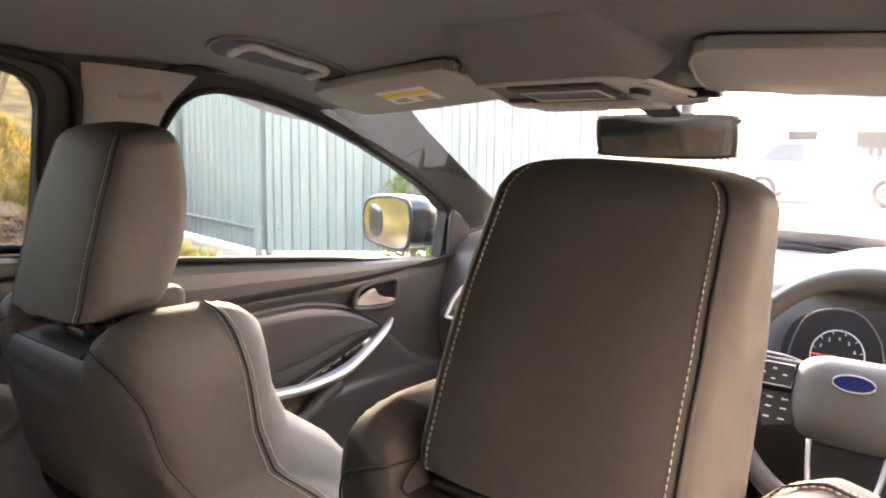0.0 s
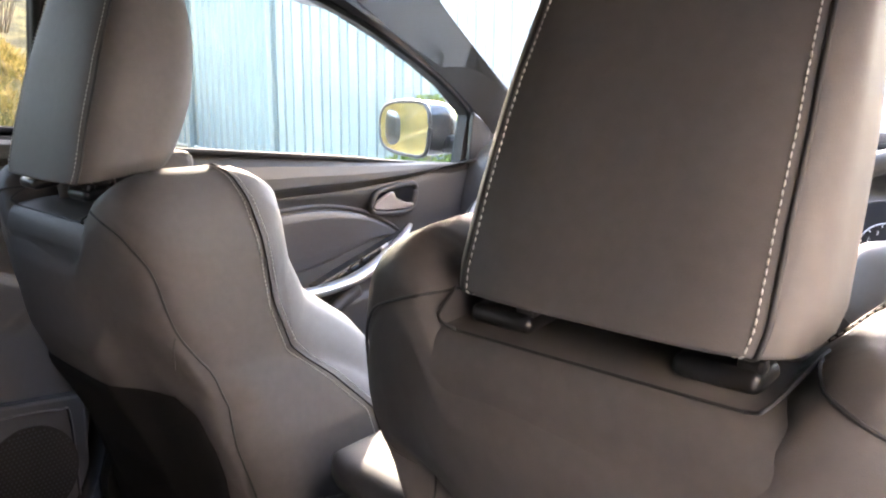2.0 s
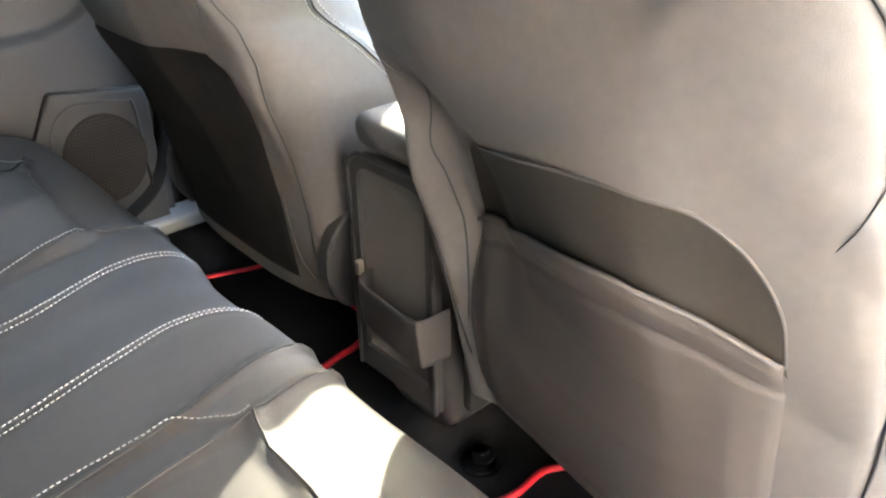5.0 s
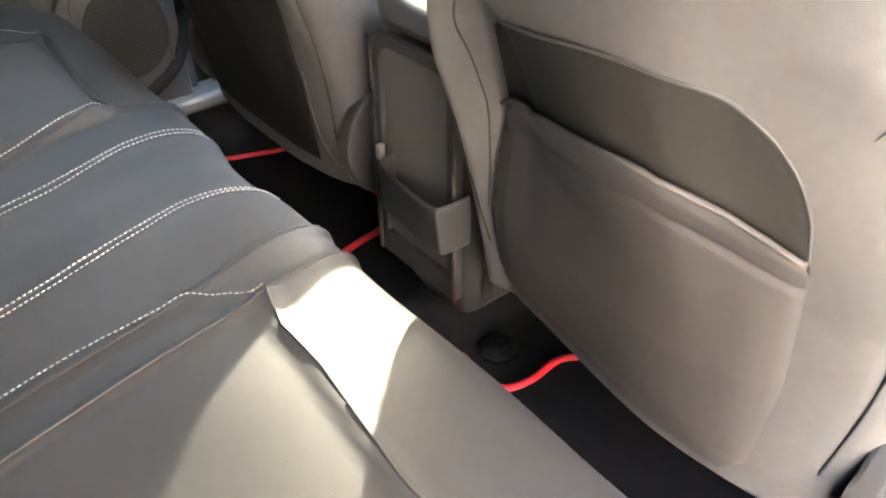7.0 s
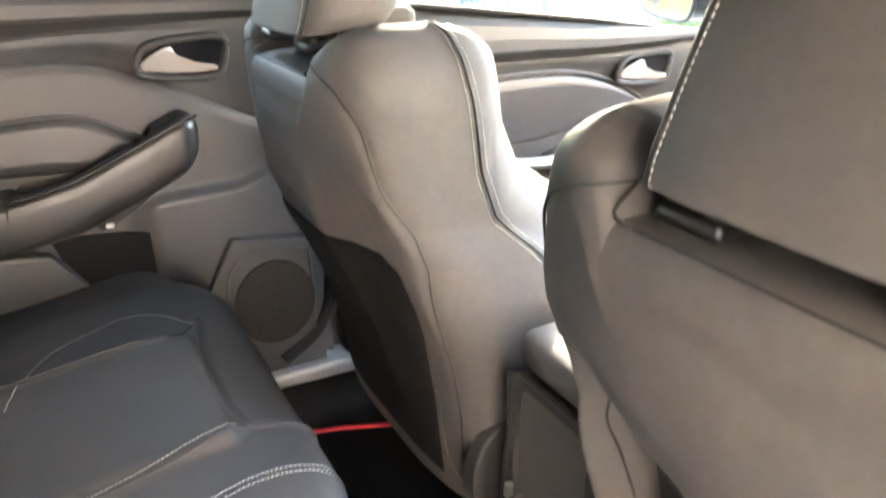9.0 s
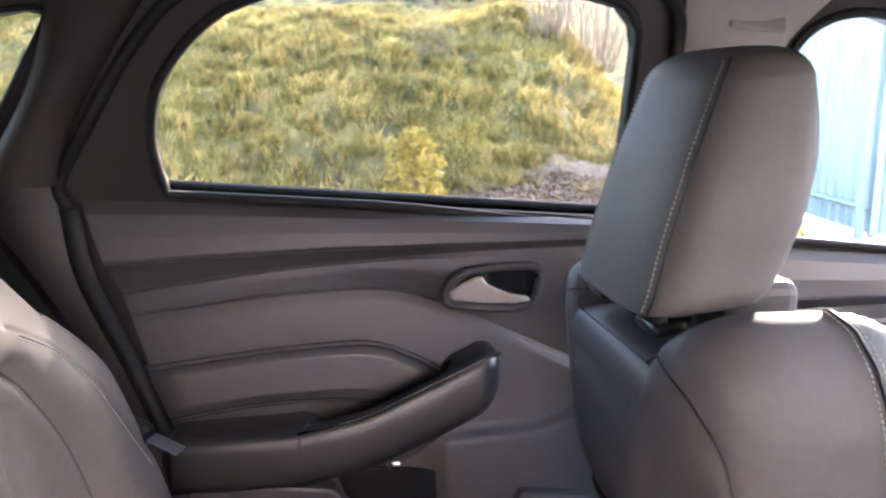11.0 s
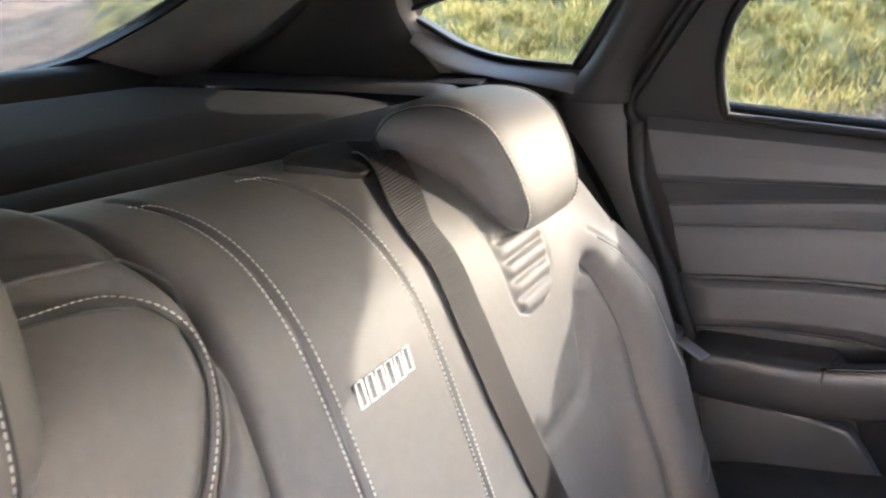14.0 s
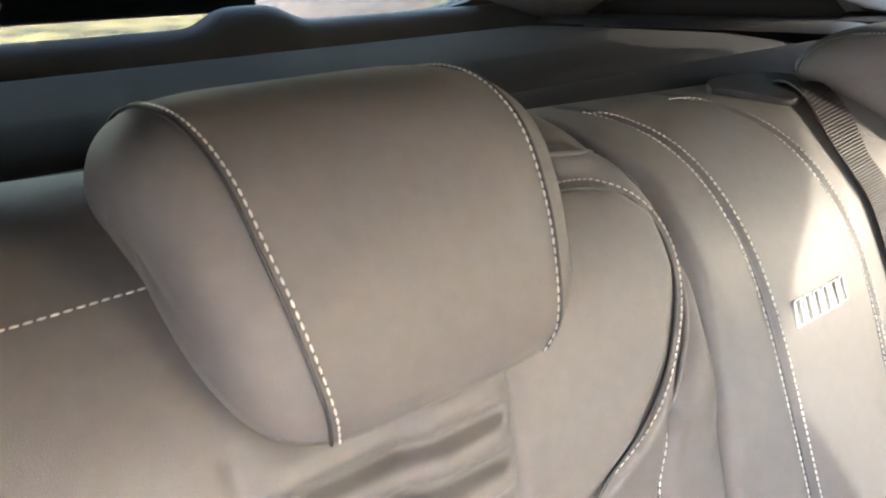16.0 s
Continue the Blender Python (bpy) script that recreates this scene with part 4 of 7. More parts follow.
def seat_back_fn(U, V):
    th = 2 * np.pi * U
    k = np.where(V < 0.05, np.sqrt(np.clip(1 - (1 - V / 0.05) ** 2, 0, 1)), np.where(V > 0.86, np.cos(np.clip((V - 0.86) / 0.14, 0, 1) * np.pi / 2), 1.0))
    w = np.where(V < 0.86, V / 0.86 * 0.93, 0.93 + 0.07 * np.sin(np.clip((V - 0.86) / 0.14, 0, 1) * np.pi / 2))
    zn = 0.33 + w * (0.975 - 0.33)
    hw, yr, yf, n = seat_dims(zn)
    cx = np.sign(np.sin(th)) * np.abs(np.sin(th)) ** (2 / n)
    cy = -np.sign(np.cos(th)) * np.abs(np.cos(th)) ** (2 / n)
    x = hw * cx * k
    yc, hd = (yr + yf) / 2, (yf - yr) / 2
    dish = 0.055 * np.exp(-(x / (0.62 * hw)) ** 4) * (cy > 0) * np.abs(cy) * k
    y = yc + hd * cy * k - dish
    z = 0.33 + w * (seat_top(x) - 0.33)
    return x, y + twist(x, z) * (cy < 0), z


def seat_section(x, z):
    """Half width, middle depth, half depth and roundness of the backrest where it is cut at x, z."""
    w = np.clip((z - 0.33) / (seat_top(x) - 0.33), 0, 1)
    hw, yr, yf, n = seat_dims(0.33 + w * 0.645)
    k = np.sqrt(np.clip(1 - (np.clip(w - 0.93, 0, 0.07) / 0.07) ** 2, 0.0025, 1))
    return hw * k, (yr + yf) / 2, (yf - yr) / 2 * k, n


def rear_depth(x, z):
    hw, yc, hd, n = seat_section(x, z)
    q = np.minimum(np.abs(x) / hw, 0.995)
    return yc - hd * (1 - q ** n) ** (1 / n) + twist(x, z)


def seat_rear(x, z, off=0.0):
    """A point on the rear face of the backrest, off metres proud of it."""
    return (x, float(rear_depth(x, z)) - off, z)


def surface_line(fn, u, v, off):
    """Points of a closed surface along v at one u, off metres proud of it."""
    u = np.full_like(v, u)
    P, e = np.stack(fn(u, v), 1), 1e-3
    du, dv = np.stack(fn(u + e, v), 1) - P, P - np.stack(fn(u, v - e), 1)
    N = np.cross(du, dv)
    N /= np.linalg.norm(N, axis=1, keepdims=True) + 1e-12
    return P + N * off


SEAM_R = [(0.105, 0.925), (0.123, 0.921), (0.158, 0.906), (0.177, 0.886), (0.188, 0.866), (0.194, 0.835), (0.198, 0.803), (0.204, 0.775), (0.210, 0.74), (0.214, 0.69), (0.215, 0.624), (0.211, 0.54), (0.196, 0.43)]


def seat_push(U, V, X, Y, Z):
    rear = Y < 0.66
    g = np.zeros_like(X)
    for s in (1, -1):
        g -= 0.0022 * np.exp(-(seam_dist(X, Z, [(s * a, b) for a, b in SEAM_R]) / 0.004) ** 2) * (Y < 0.73)
    g += 0.0012 * np.sin(31 * X + 11 * Z) * np.sin(23 * Z) * rear
    return g


def front_headrest(parent, widths, deeper):
    """Tapered headrest leaning forward, sewn along its rear corners."""
    def dims(w):
        z = 0.926 + 0.215 * w
        hw = np.interp(w, [0, 0.08, 0.5, 0.9, 1], widths)
        yr = np.interp(w, [0, 0.3, 0.6, 0.9, 1.0], [0.556, 0.579, 0.607, 0.641, 0.660])
        yf = np.interp(w, [0, 0.3, 0.6, 0.9, 1.0], [0.668, 0.695, 0.712, 0.724, 0.724]) + deeper * np.sin(np.pi * np.clip(w, 0, 1)) ** 0.6
        return z, hw, yr, yf

    def fn(U, V):
        th = 2 * np.pi * U
        k = np.where(V < 0.06, np.sqrt(np.clip(1 - (1 - V / 0.06) ** 2, 0, 1)), np.where(V > 0.88, np.sqrt(np.clip(1 - ((V - 0.88) / 0.12) ** 2, 0, 1)), 1.0))
        w = np.where(V < 0.06, 0.02 * V / 0.06, np.where(V > 0.88, 0.93 + 0.07 * (1 - (1 - (V - 0.88) / 0.12) ** 2), 0.02 + (V - 0.06) / 0.82 * 0.91))
        z, hw, yr, yf = dims(w)
        n = 4.2
        cx = np.sign(np.sin(th)) * np.abs(np.sin(th)) ** (2 / n)
        cy = -np.sign(np.cos(th)) * np.abs(np.cos(th)) ** (2 / n)
        x = hw * cx * k
        return x, (yr + yf) / 2 + (yf - yr) / 2 * cy * k, z - 0.004 * (x / 0.1) ** 2 * smoothstep(0.4, 1.0, w) - 0.05 * x * smoothstep(0.3, 1.0, w)

    v, f = sheet(fn, 128, 90, closed=True)
    hr = link_mesh("headrest", v, f, LEATHER, parent, "charcoal leather headrest with pale stitching")
    lines, pipes = [], []
    for c, o in ((0.108, 0.0012), (0.892, 0.0012)):
        V = np.linspace(0.03, 0.93, 60)
        P = np.stack(fn(np.full_like(V, c), V), 1)
        lines.append(P + np.array([np.sign(P[0, 0]) * -0.0002, -o, 0.0]))
        c2 = 0.124 if c < 0.5 else 0.876
        Q = np.stack(fn(np.full_like(V, c2), V), 1)
        pipes.append(Q + np.array([np.sign(Q[0, 0]) * 0.0004, 0, 0]))
    stitches("headrest_stitching", lines, hr)
    for q in pipes:
        bar("headrest_seam", q, 0.0016, PIPING, hr, sides=6)
    for s in (1, -1):
        bar("headrest_post", [(s * 0.066, 0.612, 0.86), (s * 0.066, 0.612, 0.96)], 0.006, CHROME, hr, sides=12)
        guide = part("post_guide", block((0.046, 0.032, 0.013), (s * 0.066, 0.588, 0.914), 0.006, 4), BLACK, hr, "black plastic headrest guide", True)
        bar("guide_collar", [(s * 0.066, 0.604, 0.914), (s * 0.066, 0.604, 0.928)], 0.0115, BLACK, guide, sides=16)
        part("guide_button", block((0.014, 0.010, 0.008), (s * 0.066 + 0.016, 0.581, 0.922), 0.003), BLACK, guide)
    return hr


def front_seat(label, x, pocket_mat, lining_mat, pocket_label):
    TWIST[0] = 0.050 if x > 0 else 0.0
    seat = thing("car_seat", label, "car seat", "front seats", at=(x, 0, 0))
    v, f = sheet(seat_back_fn, 150, 130, closed=True, push=seat_push)
    back = link_mesh("backrest", v, f, LEATHER, seat, "charcoal leather backrest")
    for s in (1, -1):
        bar("rear_seam", [seat_rear(s * p, q, -0.0004) for p, q in curve_pts(SEAM_R, 120)], 0.0012, PIPING, back, sides=6)
        bar("short_seam", [seat_rear(s * p, q, -0.0003) for p, q in curve_pts([(0.197, 0.797), (0.191, 0.775), (0.182, 0.757)], 12)], np.linspace(0.0006, 0.0003, 13), PIPING, back, sides=6)
        vs = np.linspace(0.30, 0.965, 150)
        rows = [surface_line(seat_back_fn, 0.5 - s * (0.5 - u), vs, 0.0012) for u in (0.272, 0.290)]
        bar("wing_seam", (rows[0] + rows[1]) / 2, 0.0012, PIPING, back, sides=6)
        stitches("wing_stitching", rows, back)
    edge = curve_pts([(0.5484, 0.856), (0.5484, 0.872), (0.5498, 0.887), (0.5540, 0.899), (0.5610, 0.9060), (0.5740, 0.9095), (0.592, 0.912), (0.625, 0.914)], 60)

    def ledge(U, V):
        px = (2 * U - 1) * 0.126
        i, k = V * (len(edge) - 1), np.arange(len(edge))
        ey, ez = np.interp(i, k, edge[:, 0]), np.interp(i, k, edge[:, 1])
        fade = (1 - smoothstep(0.096, 0.126, np.abs(px))) * smoothstep(0.0, 0.22, V)
        base = rear_depth(px, np.minimum(ez, 0.896)) + 0.0008 + 0.006 * smoothstep(0.106, 0.126, np.abs(px))
        return px, base + (ey - base) * fade, ez
    v, f = sheet(ledge, 90, 60)
    link_mesh("saddle_ledge", v, f, LEATHER, back)
    bar("saddle_seam", [(p, 0.5595, 0.9060) for p in np.linspace(-0.088, 0.088, 24)], 0.0010, PIPING, back, sides=6)
    for s in (1, -1):
        bar("notch_seam", curve_pts([(s * 0.088, 0.5595, 0.9060), (s * 0.099, 0.556, 0.913), seat_rear(s * 0.106, 0.926, 0.0004)], 8), 0.0012, PIPING, back, sides=6)
    pad_h = 0.045 if x > 0 else 0.085
    part("saddle_pad", block((0.185, 0.075, pad_h), (0, 0.655, 0.8895 + pad_h / 2), 0.012, 3), LEATHER, back, "padded saddle under the headrest")
    if x > 0:
        # map pocket hanging open over its dark lining
        top = curve_pts([(-0.150, 0.700), (-0.115, 0.722), (-0.076, 0.738), (0.009, 0.762), (0.06, 0.769), (0.101, 0.767), (0.121, 0.760), (0.136, 0.747), (0.147, 0.732), (0.155, 0.714), (0.160, 0.690), (0.161, 0.655)], 70)
        low = curve_pts([(-0.165, 0.606), (-0.12, 0.622), (-0.04, 0.652), (0.045, 0.680), (0.09, 0.672), (0.13, 0.655), (0.15, 0.648), (0.160, 0.648), (0.163, 0.645)], 70)

        def lining(U, V):
            k, m = np.linspace(0, 1, len(top)), np.linspace(0, 1, len(low))
            ax, az = np.interp(U, k, top[:, 0]), np.interp(U, k, top[:, 1])
            bx, bz = np.interp(U, m, low[:, 0]), np.interp(U, m, low[:, 1])
            px, pz = bx + (ax - bx) * V, bz + (az - bz) * V
            return px, rear_depth(px, pz) - 0.0022, pz
        v, f = sheet(lining, 70, 24)
        link_mesh("pocket_lining", v, f, lining_mat, back, "dark map pocket lining")
        bar("pocket_rim", [seat_rear(p, q, 0.0015) for p, q in top], 0.0013, pocket_mat, back, sides=6)
        edge_line = [(-0.165, 0.614), (-0.142, 0.629), (-0.10, 0.642), (-0.042, 0.668), (0.016, 0.690), (0.062, 0.698), (0.092, 0.691), (0.131, 0.673), (0.162, 0.660)]

        def pocket(U, V):
            xl = np.interp(V, [0, 0.15, 0.3, 0.47, 0.85, 0.95, 1], [-0.164, -0.174, -0.179, -0.183, -0.185, -0.178, -0.160])
            xr = np.interp(V, [0, 0.5, 0.9, 1], [0.162, 0.158, 0.145, 0.122])
            px = xl + (xr - xl) * U
            zt = np.interp(px, [p for p, q in edge_line], [q for p, q in edge_line])
            pz = zt + (0.372 - zt) * V
            edge = np.sqrt(np.clip(np.minimum(1, 12 * U) * np.minimum(1, 12 * (1 - U)) * np.minimum(1, 8 * (1 - V)), 0, 1))
            bulge = 0.003 + 0.011 * edge * (0.6 + 0.4 * np.sin(np.pi * np.clip(V, 0, 1))) + 0.003 * np.exp(-((V - 0.03) / 0.035) ** 2) - 0.003 * np.exp(-((V - 0.11) / 0.014) ** 2)
            return px, rear_depth(px, pz) - bulge, pz
        v, f = sheet(pocket, 80, 90)
        link_mesh("map_pocket", v, f, pocket_mat, back, pocket_label)
        bar("pocket_edge", [seat_rear(p, q + 0.001, 0.0105) for p, q in curve_pts(edge_line, 30)], 0.0024, pocket_mat, back, sides=8)
        bar("bolster_seam", [seat_rear(p, q, -0.0002) for p, q in curve_pts([(-0.150, 0.780), (-0.176, 0.745), (-0.189, 0.70), (-0.187, 0.66), (-0.186, 0.60), (-0.187, 0.53), (-0.191, 0.48)], 50)], 0.0011, PIPING, back, sides=6)
        bar("pocket_side", [seat_rear(p, q, 0.004) for p, q in curve_pts([(-0.165, 0.612), (-0.176, 0.565), (-0.183, 0.50), (-0.184, 0.42)], 30)], 0.0014, PIPING, back, sides=6)
    else:
        def panel(U, V):
            pz = 0.385 + 0.335 * V
            w = np.interp(pz, [0.33, 0.41, 0.51, 0.60, 0.65, 0.70, 0.72], [0.155, 0.158, 0.168, 0.181, 0.190, 0.186, 0.165])
            px = (2 * U - 1) * w
            edge = np.sqrt(np.clip(np.minimum(1, 14 * U) * np.minimum(1, 14 * (1 - U)) * np.minimum(1, 14 * V) * np.minimum(1, 14 * (1 - V)), 0, 1))
            return px, rear_depth(px, pz) - 0.0015 - 0.006 * edge, pz
        v, f = sheet(panel, 70, 60)
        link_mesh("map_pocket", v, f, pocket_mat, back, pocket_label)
        bar("pocket_piping", [seat_rear(p, q, 0.0015) for p, q in curve_pts([(0.176, 0.53), (0.170, 0.47), (0.172, 0.42), (0.190, 0.385), (0.204, 0.372)], 30)], 0.0012, POCKET, back, sides=6)
    if x > 0:
        front_headrest(seat, [0.103, 0.107, 0.105, 0.098, 0.088], -0.010)
    else:
        front_headrest(seat, [0.105, 0.111, 0.106, 0.092, 0.078], 0.024)

    def cushion(U, V):
        th = 2 * np.pi * U
        n = 3.6
        cx = np.sign(np.sin(th)) * np.abs(np.sin(th)) ** (2 / n)
        cz = -np.sign(np.cos(th)) * np.abs(np.cos(th)) ** (2 / n)
        k = np.where(V < 0.06, np.sqrt(np.clip(1 - (1 - V / 0.06) ** 2, 0, 1)), np.where(V > 0.9, np.sqrt(np.clip(1 - ((V - 0.9) / 0.1) ** 2, 0, 1)), 1.0))
        y = 0.74 + 0.52 * V
        x = 0.25 * cx * k
        dish = 0.05 * np.exp(-(x / 0.16) ** 4) * (cz > 0)
        return x, y, 0.395 + 0.03 * V + 0.085 * cz * k - dish * k
    v, f = sheet(cushion, 80, 50, closed=True)
    cu = link_mesh("seat_cushion", v, f, LEATHER, seat, "charcoal leather seat cushion")
    for s in (1, -1):
        P = np.stack(cushion(np.full(40, 0.5 - s * 0.11), np.linspace(0.1, 0.9, 40)), 1) + np.array([0, 0, 0.001])
        stitches("cushion_stitching", [P], cu)
    part("seat_base", block((0.36, 0.38, 0.10), (0, 1.04, 0.265), 0.02), BLACK, seat, "black seat frame")
    part("side_shield", block((0.022, 0.46, 0.12), (0.245, 0.98, 0.345), 0.010, 3), PLASTIC, seat)
    part("side_shield", block((0.022, 0.46, 0.12), (-0.245, 0.98, 0.345), 0.010, 3), PLASTIC, seat)
    hinge = [( 0.235, 0.745 + 0.055 * math.cos(a), 0.43 + 0.075 * math.sin(a)) for a in np.linspace(0, 2 * np.pi, 28, endpoint=False)]
    for s in (1, -1):
        if x < 0 or s > 0:
            part("recliner_cover", prism([(p[1], p[2]) for p in hinge], lambda a, b, d: (s * (0.218 + d), a, b), 0.024, 0.005), PLASTIC, seat, "dark plastic recliner cover")
        bar("seat_rail", [(s * 0.19, 0.88, 0.205), (s * 0.19, 1.25, 0.205)], 0.016, RUBBER, seat, sides=8)
    return seat


driver = front_seat("charcoal leather sports seat with pale stitching behind the steering wheel", 0.345, POCKET, MESH, "brown-black vinyl map pocket")
passenger = front_seat("charcoal leather sports seat with pale stitching on the passenger side", -0.345, CLOTH_AND_SHADE, CLOTH_AND_SHADE, "black cloth map pocket")
for ob in passenger.children:
    if ob.name.startswith("headrest"):
        about = Matrix.Translation((0, 0.60, 0.935))
        ob.matrix_basis = Matrix.Translation((0, -0.012, 0.022)) @ about @ Matrix.Rotation(radians(7.0), 4, "X") @ about.inverted()

# ---- centre console ----
console = thing("centre_console", "dark plastic centre console with padded lid and rear cup tray", "centre console")


CX = 0.012      # the console stands a little off the car's middle


def console_fn(U, V):
    th = 2 * np.pi * U
    n = 5.0
    cx = np.sign(np.sin(th)) * np.abs(np.sin(th)) ** (2 / n)
    cz = -np.sign(np.cos(th)) * np.abs(np.cos(th)) ** (2 / n)
    k = np.where(V < 0.03, np.sqrt(np.clip(1 - (1 - V / 0.03) ** 2, 0.0, 1)), 1.0)
    y = 0.722 + 1.05 * V
    lo, hi = 0.235, np.interp(V, [0, 0.33, 0.36, 1], [0.628, 0.635, 0.52, 0.60])
    hw = np.interp(V, [0, 0.4, 1], [0.080, 0.085, 0.11])
    return CX + hw * cx * k, y, (lo + hi) / 2 + (hi - lo) / 2 * cz * k


v, f = sheet(console_fn, 80, 80, closed=True)
link_mesh("body", v, f, PLASTIC, console, "dark grey console body")


def lid(U, V):
    th = 2 * np.pi * U
    cx = np.sign(np.sin(th)) * np.abs(np.sin(th)) ** 0.5
    cz = -np.sign(np.cos(th)) * np.abs(np.cos(th)) ** 0.5
    k = np.where(V < 0.1, np.sqrt(np.clip(1 - (1 - V / 0.1) ** 2, 0, 1)), np.where(V > 0.9, np.sqrt(np.clip(1 - ((V - 0.9) / 0.1) ** 2, 0, 1)), 1))
    return CX + 0.084 * cx * k, 0.704 + 0.36 * V, 0.634 + 0.020 * cz * k + 0.01 * V


v, f = sheet(lid, 48, 40, closed=True)
link_mesh("lid", v, f, LEATHER, console, "padded charcoal armrest lid")


def console_back(w, z0, z1, r):
    """The outline of a plate on the console's back: square at the foot, rounded at the top."""
    arc = [(w - r + r * math.cos(a), z1 - r + r * math.sin(a)) for a in np.linspace(0, np.pi / 2, 8)]
    return [(w, z0)] + arc + [(-p, q) for p, q in arc[::-1]] + [(-w, z0)]


frame_o, inner_o = console_back(0.076, 0.30, 0.612, 0.030), console_back(0.062, 0.335, 0.596, 0.024)
plate = part("rear_frame", ring_plate(frame_o, [inner_o], lambda a, b, d: (CX + a, 0.7215 - d, b), 0.012), PLASTIC, console, "dark grey rear frame of the console")
part("rear_panel", prism(inner_o, lambda a, b, d: (CX + a, 0.7185 - d - 0.004 * math.cos(1.5 * a / 0.062), b), 0.002), PLASTIC_SOFT, plate, "grey recessed rear panel")
bar("rear_rim", curve_pts([(CX + a, 0.7085, b) for a, b in frame_o], 90), 0.0030, PLASTIC, plate, sides=8)
# open tray: a bowed wall standing off the panel
wall_c = curve_pts([(-0.050, 0.706), (-0.047, 0.690), (-0.030, 0.678), (0.02, 0.672), (0.078, 0.668), (0.090, 0.674), (0.092, 0.706)], 60)


def tray_wall(U, V):
    i = U * (len(wall_c) - 1)
    x, y = np.interp(i, np.arange(len(wall_c)), wall_c[:, 0]), np.interp(i, np.arange(len(wall_c)), wall_c[:, 1])
    q = 2 * np.pi * V
    thick, tall = 0.0035 * np.cos(q), 0.034 * np.sign(np.sin(q)) * np.abs(np.sin(q)) ** 0.3
    lean = 0.10 * (tall + 0.034)
    return CX + x + thick * (x - 0.02) / 0.09, y + 0.012 - (thick + lean) * (0.706 - y) / 0.034, 0.425 + tall + 0.05 * x


v, f = sheet(tray_wall, 70, 24)
tray = link_mesh("cup_tray", v, f, PLASTIC, console, "dark open tray on the console's back")
part("tray_floor", prism([(CX + p[0], p[1] + 0.012) for p in wall_c[::3]], lambda a, b, d: (a, b, 0.398 + d), 0.008), BLACK, tray, "black tray floor")
part("tray_clip", block((0.008, 0.01, 0.02), (CX - 0.054, 0.700, 0.462), 0.002), CHROME, tray, "small chrome clip")

# ---- rear bench ----
bench = thing("rear_bench", "charcoal leather rear bench with pale double stitching", "rear seat")
PROF = curve_pts([(0.115, 0.46), (0.075, 0.58), (0.034, 0.70), (-0.014, 0.85), (-0.030, 0.90), (-0.046, 0.945), (-0.062, 0.975), (-0.092, 1.004), (-0.135, 1.026), (-0.19, 1.036), (-0.25, 1.030), (-0.27, 1.0), (-0.27, 0.90)], 220)
PS = np.concatenate([[0], np.cumsum(np.linalg.norm(np.diff(PROF, axis=0), axis=1))])
PS /= PS[-1]
BENCH_S = [0, PS[np.argmin(np.abs(PROF[:150, 1] - 0.83))], PS[np.argmin(np.abs(PROF[:, 0] + 0.15))], 1]
C_LEFT, C_RIGHT = -0.300, 0.33
ARC_IN = [(-0.02, 1.018), (-0.10, 1.019), (-0.150, 1.016), (-0.185, 1.009), (-0.205, 0.990), (-0.197, 0.962), (-0.170, 0.922), (-0.132, 0.891), (-0.099, 0.874), (-0.085, 0.83), (-0.095, 0.75), (-0.115, 0.60)]
ARC_OUT = [(-0.05, 1.032), (-0.165, 1.029), (-0.208, 1.021), (-0.231, 1.003), (-0.219, 0.975), (-0.199, 0.943), (-0.180, 0.915), (-0.165, 0.89)]
WING = [(-0.165, 0.89), (-0.155, 0.85), (-0.160, 0.78), (-0.175, 0.68), (-0.19, 0.58)]
BOLSTER = [(-0.120, 0.93), (-0.150, 0.879), (-0.190, 0.83), (-0.228, 0.776), (-0.27, 0.70), (-0.30, 0.634), (-0.305, 0.55)]
SIDE_STITCH = [(-0.430, 0.900), (-0.453, 0.873), (-0.464, 0.832), (-0.491, 0.76), (-0.533, 0.684), (-0.544, 0.623), (-0.515, 0.592), (-0.473, 0.58)]
SIDE_FOLD = [(-0.409, 0.871), (-0.412, 0.842), (-0.419, 0.779), (-0.419, 0.714), (-0.422, 0.659), (-0.424, 0.615), (-0.422, 0.57)]
LOWER_FOLD = [(-0.409, 0.871), (-0.384, 0.85), (-0.368, 0.808), (-0.356, 0.765), (-0.336, 0.748), (-0.275, 0.743), (-0.233, 0.749), (-0.215, 0.765)]
RIBS = [0.940, 0.921, 0.902, 0.884]


def mirrored(line, s, c):
    return [(c + s * a, b) for a, b in line]


def rib_half(z):
    return np.interp(z, [0.862, 0.870, 0.885, 0.945], [0.022, 0.040, 0.050, 0.060])


def bench_back(U, V):
    x = -0.672 + 1.344 * U
    s = np.interp(V, [0, 0.22, 0.86, 1], BENCH_S)
    y, z = np.interp(s, PS, PROF[:, 0]), np.interp(s, PS, PROF[:, 1])
    end = 1 - 0.02 * np.abs(2 * U - 1) ** 24
    edge = np.where(x < 0, np.interp(z, [0.60, 0.72, 0.90, 0.98], [0.542, 0.510, 0.482, 0.500]), 0.552)
    return x, y - 0.02 * np.abs(2 * U - 1) ** 20 - 0.16 * smoothstep(edge, edge + 0.085, np.abs(x)), z * end + 0.04 * (x - 0.2) * smoothstep(0.85, 1.0, z)


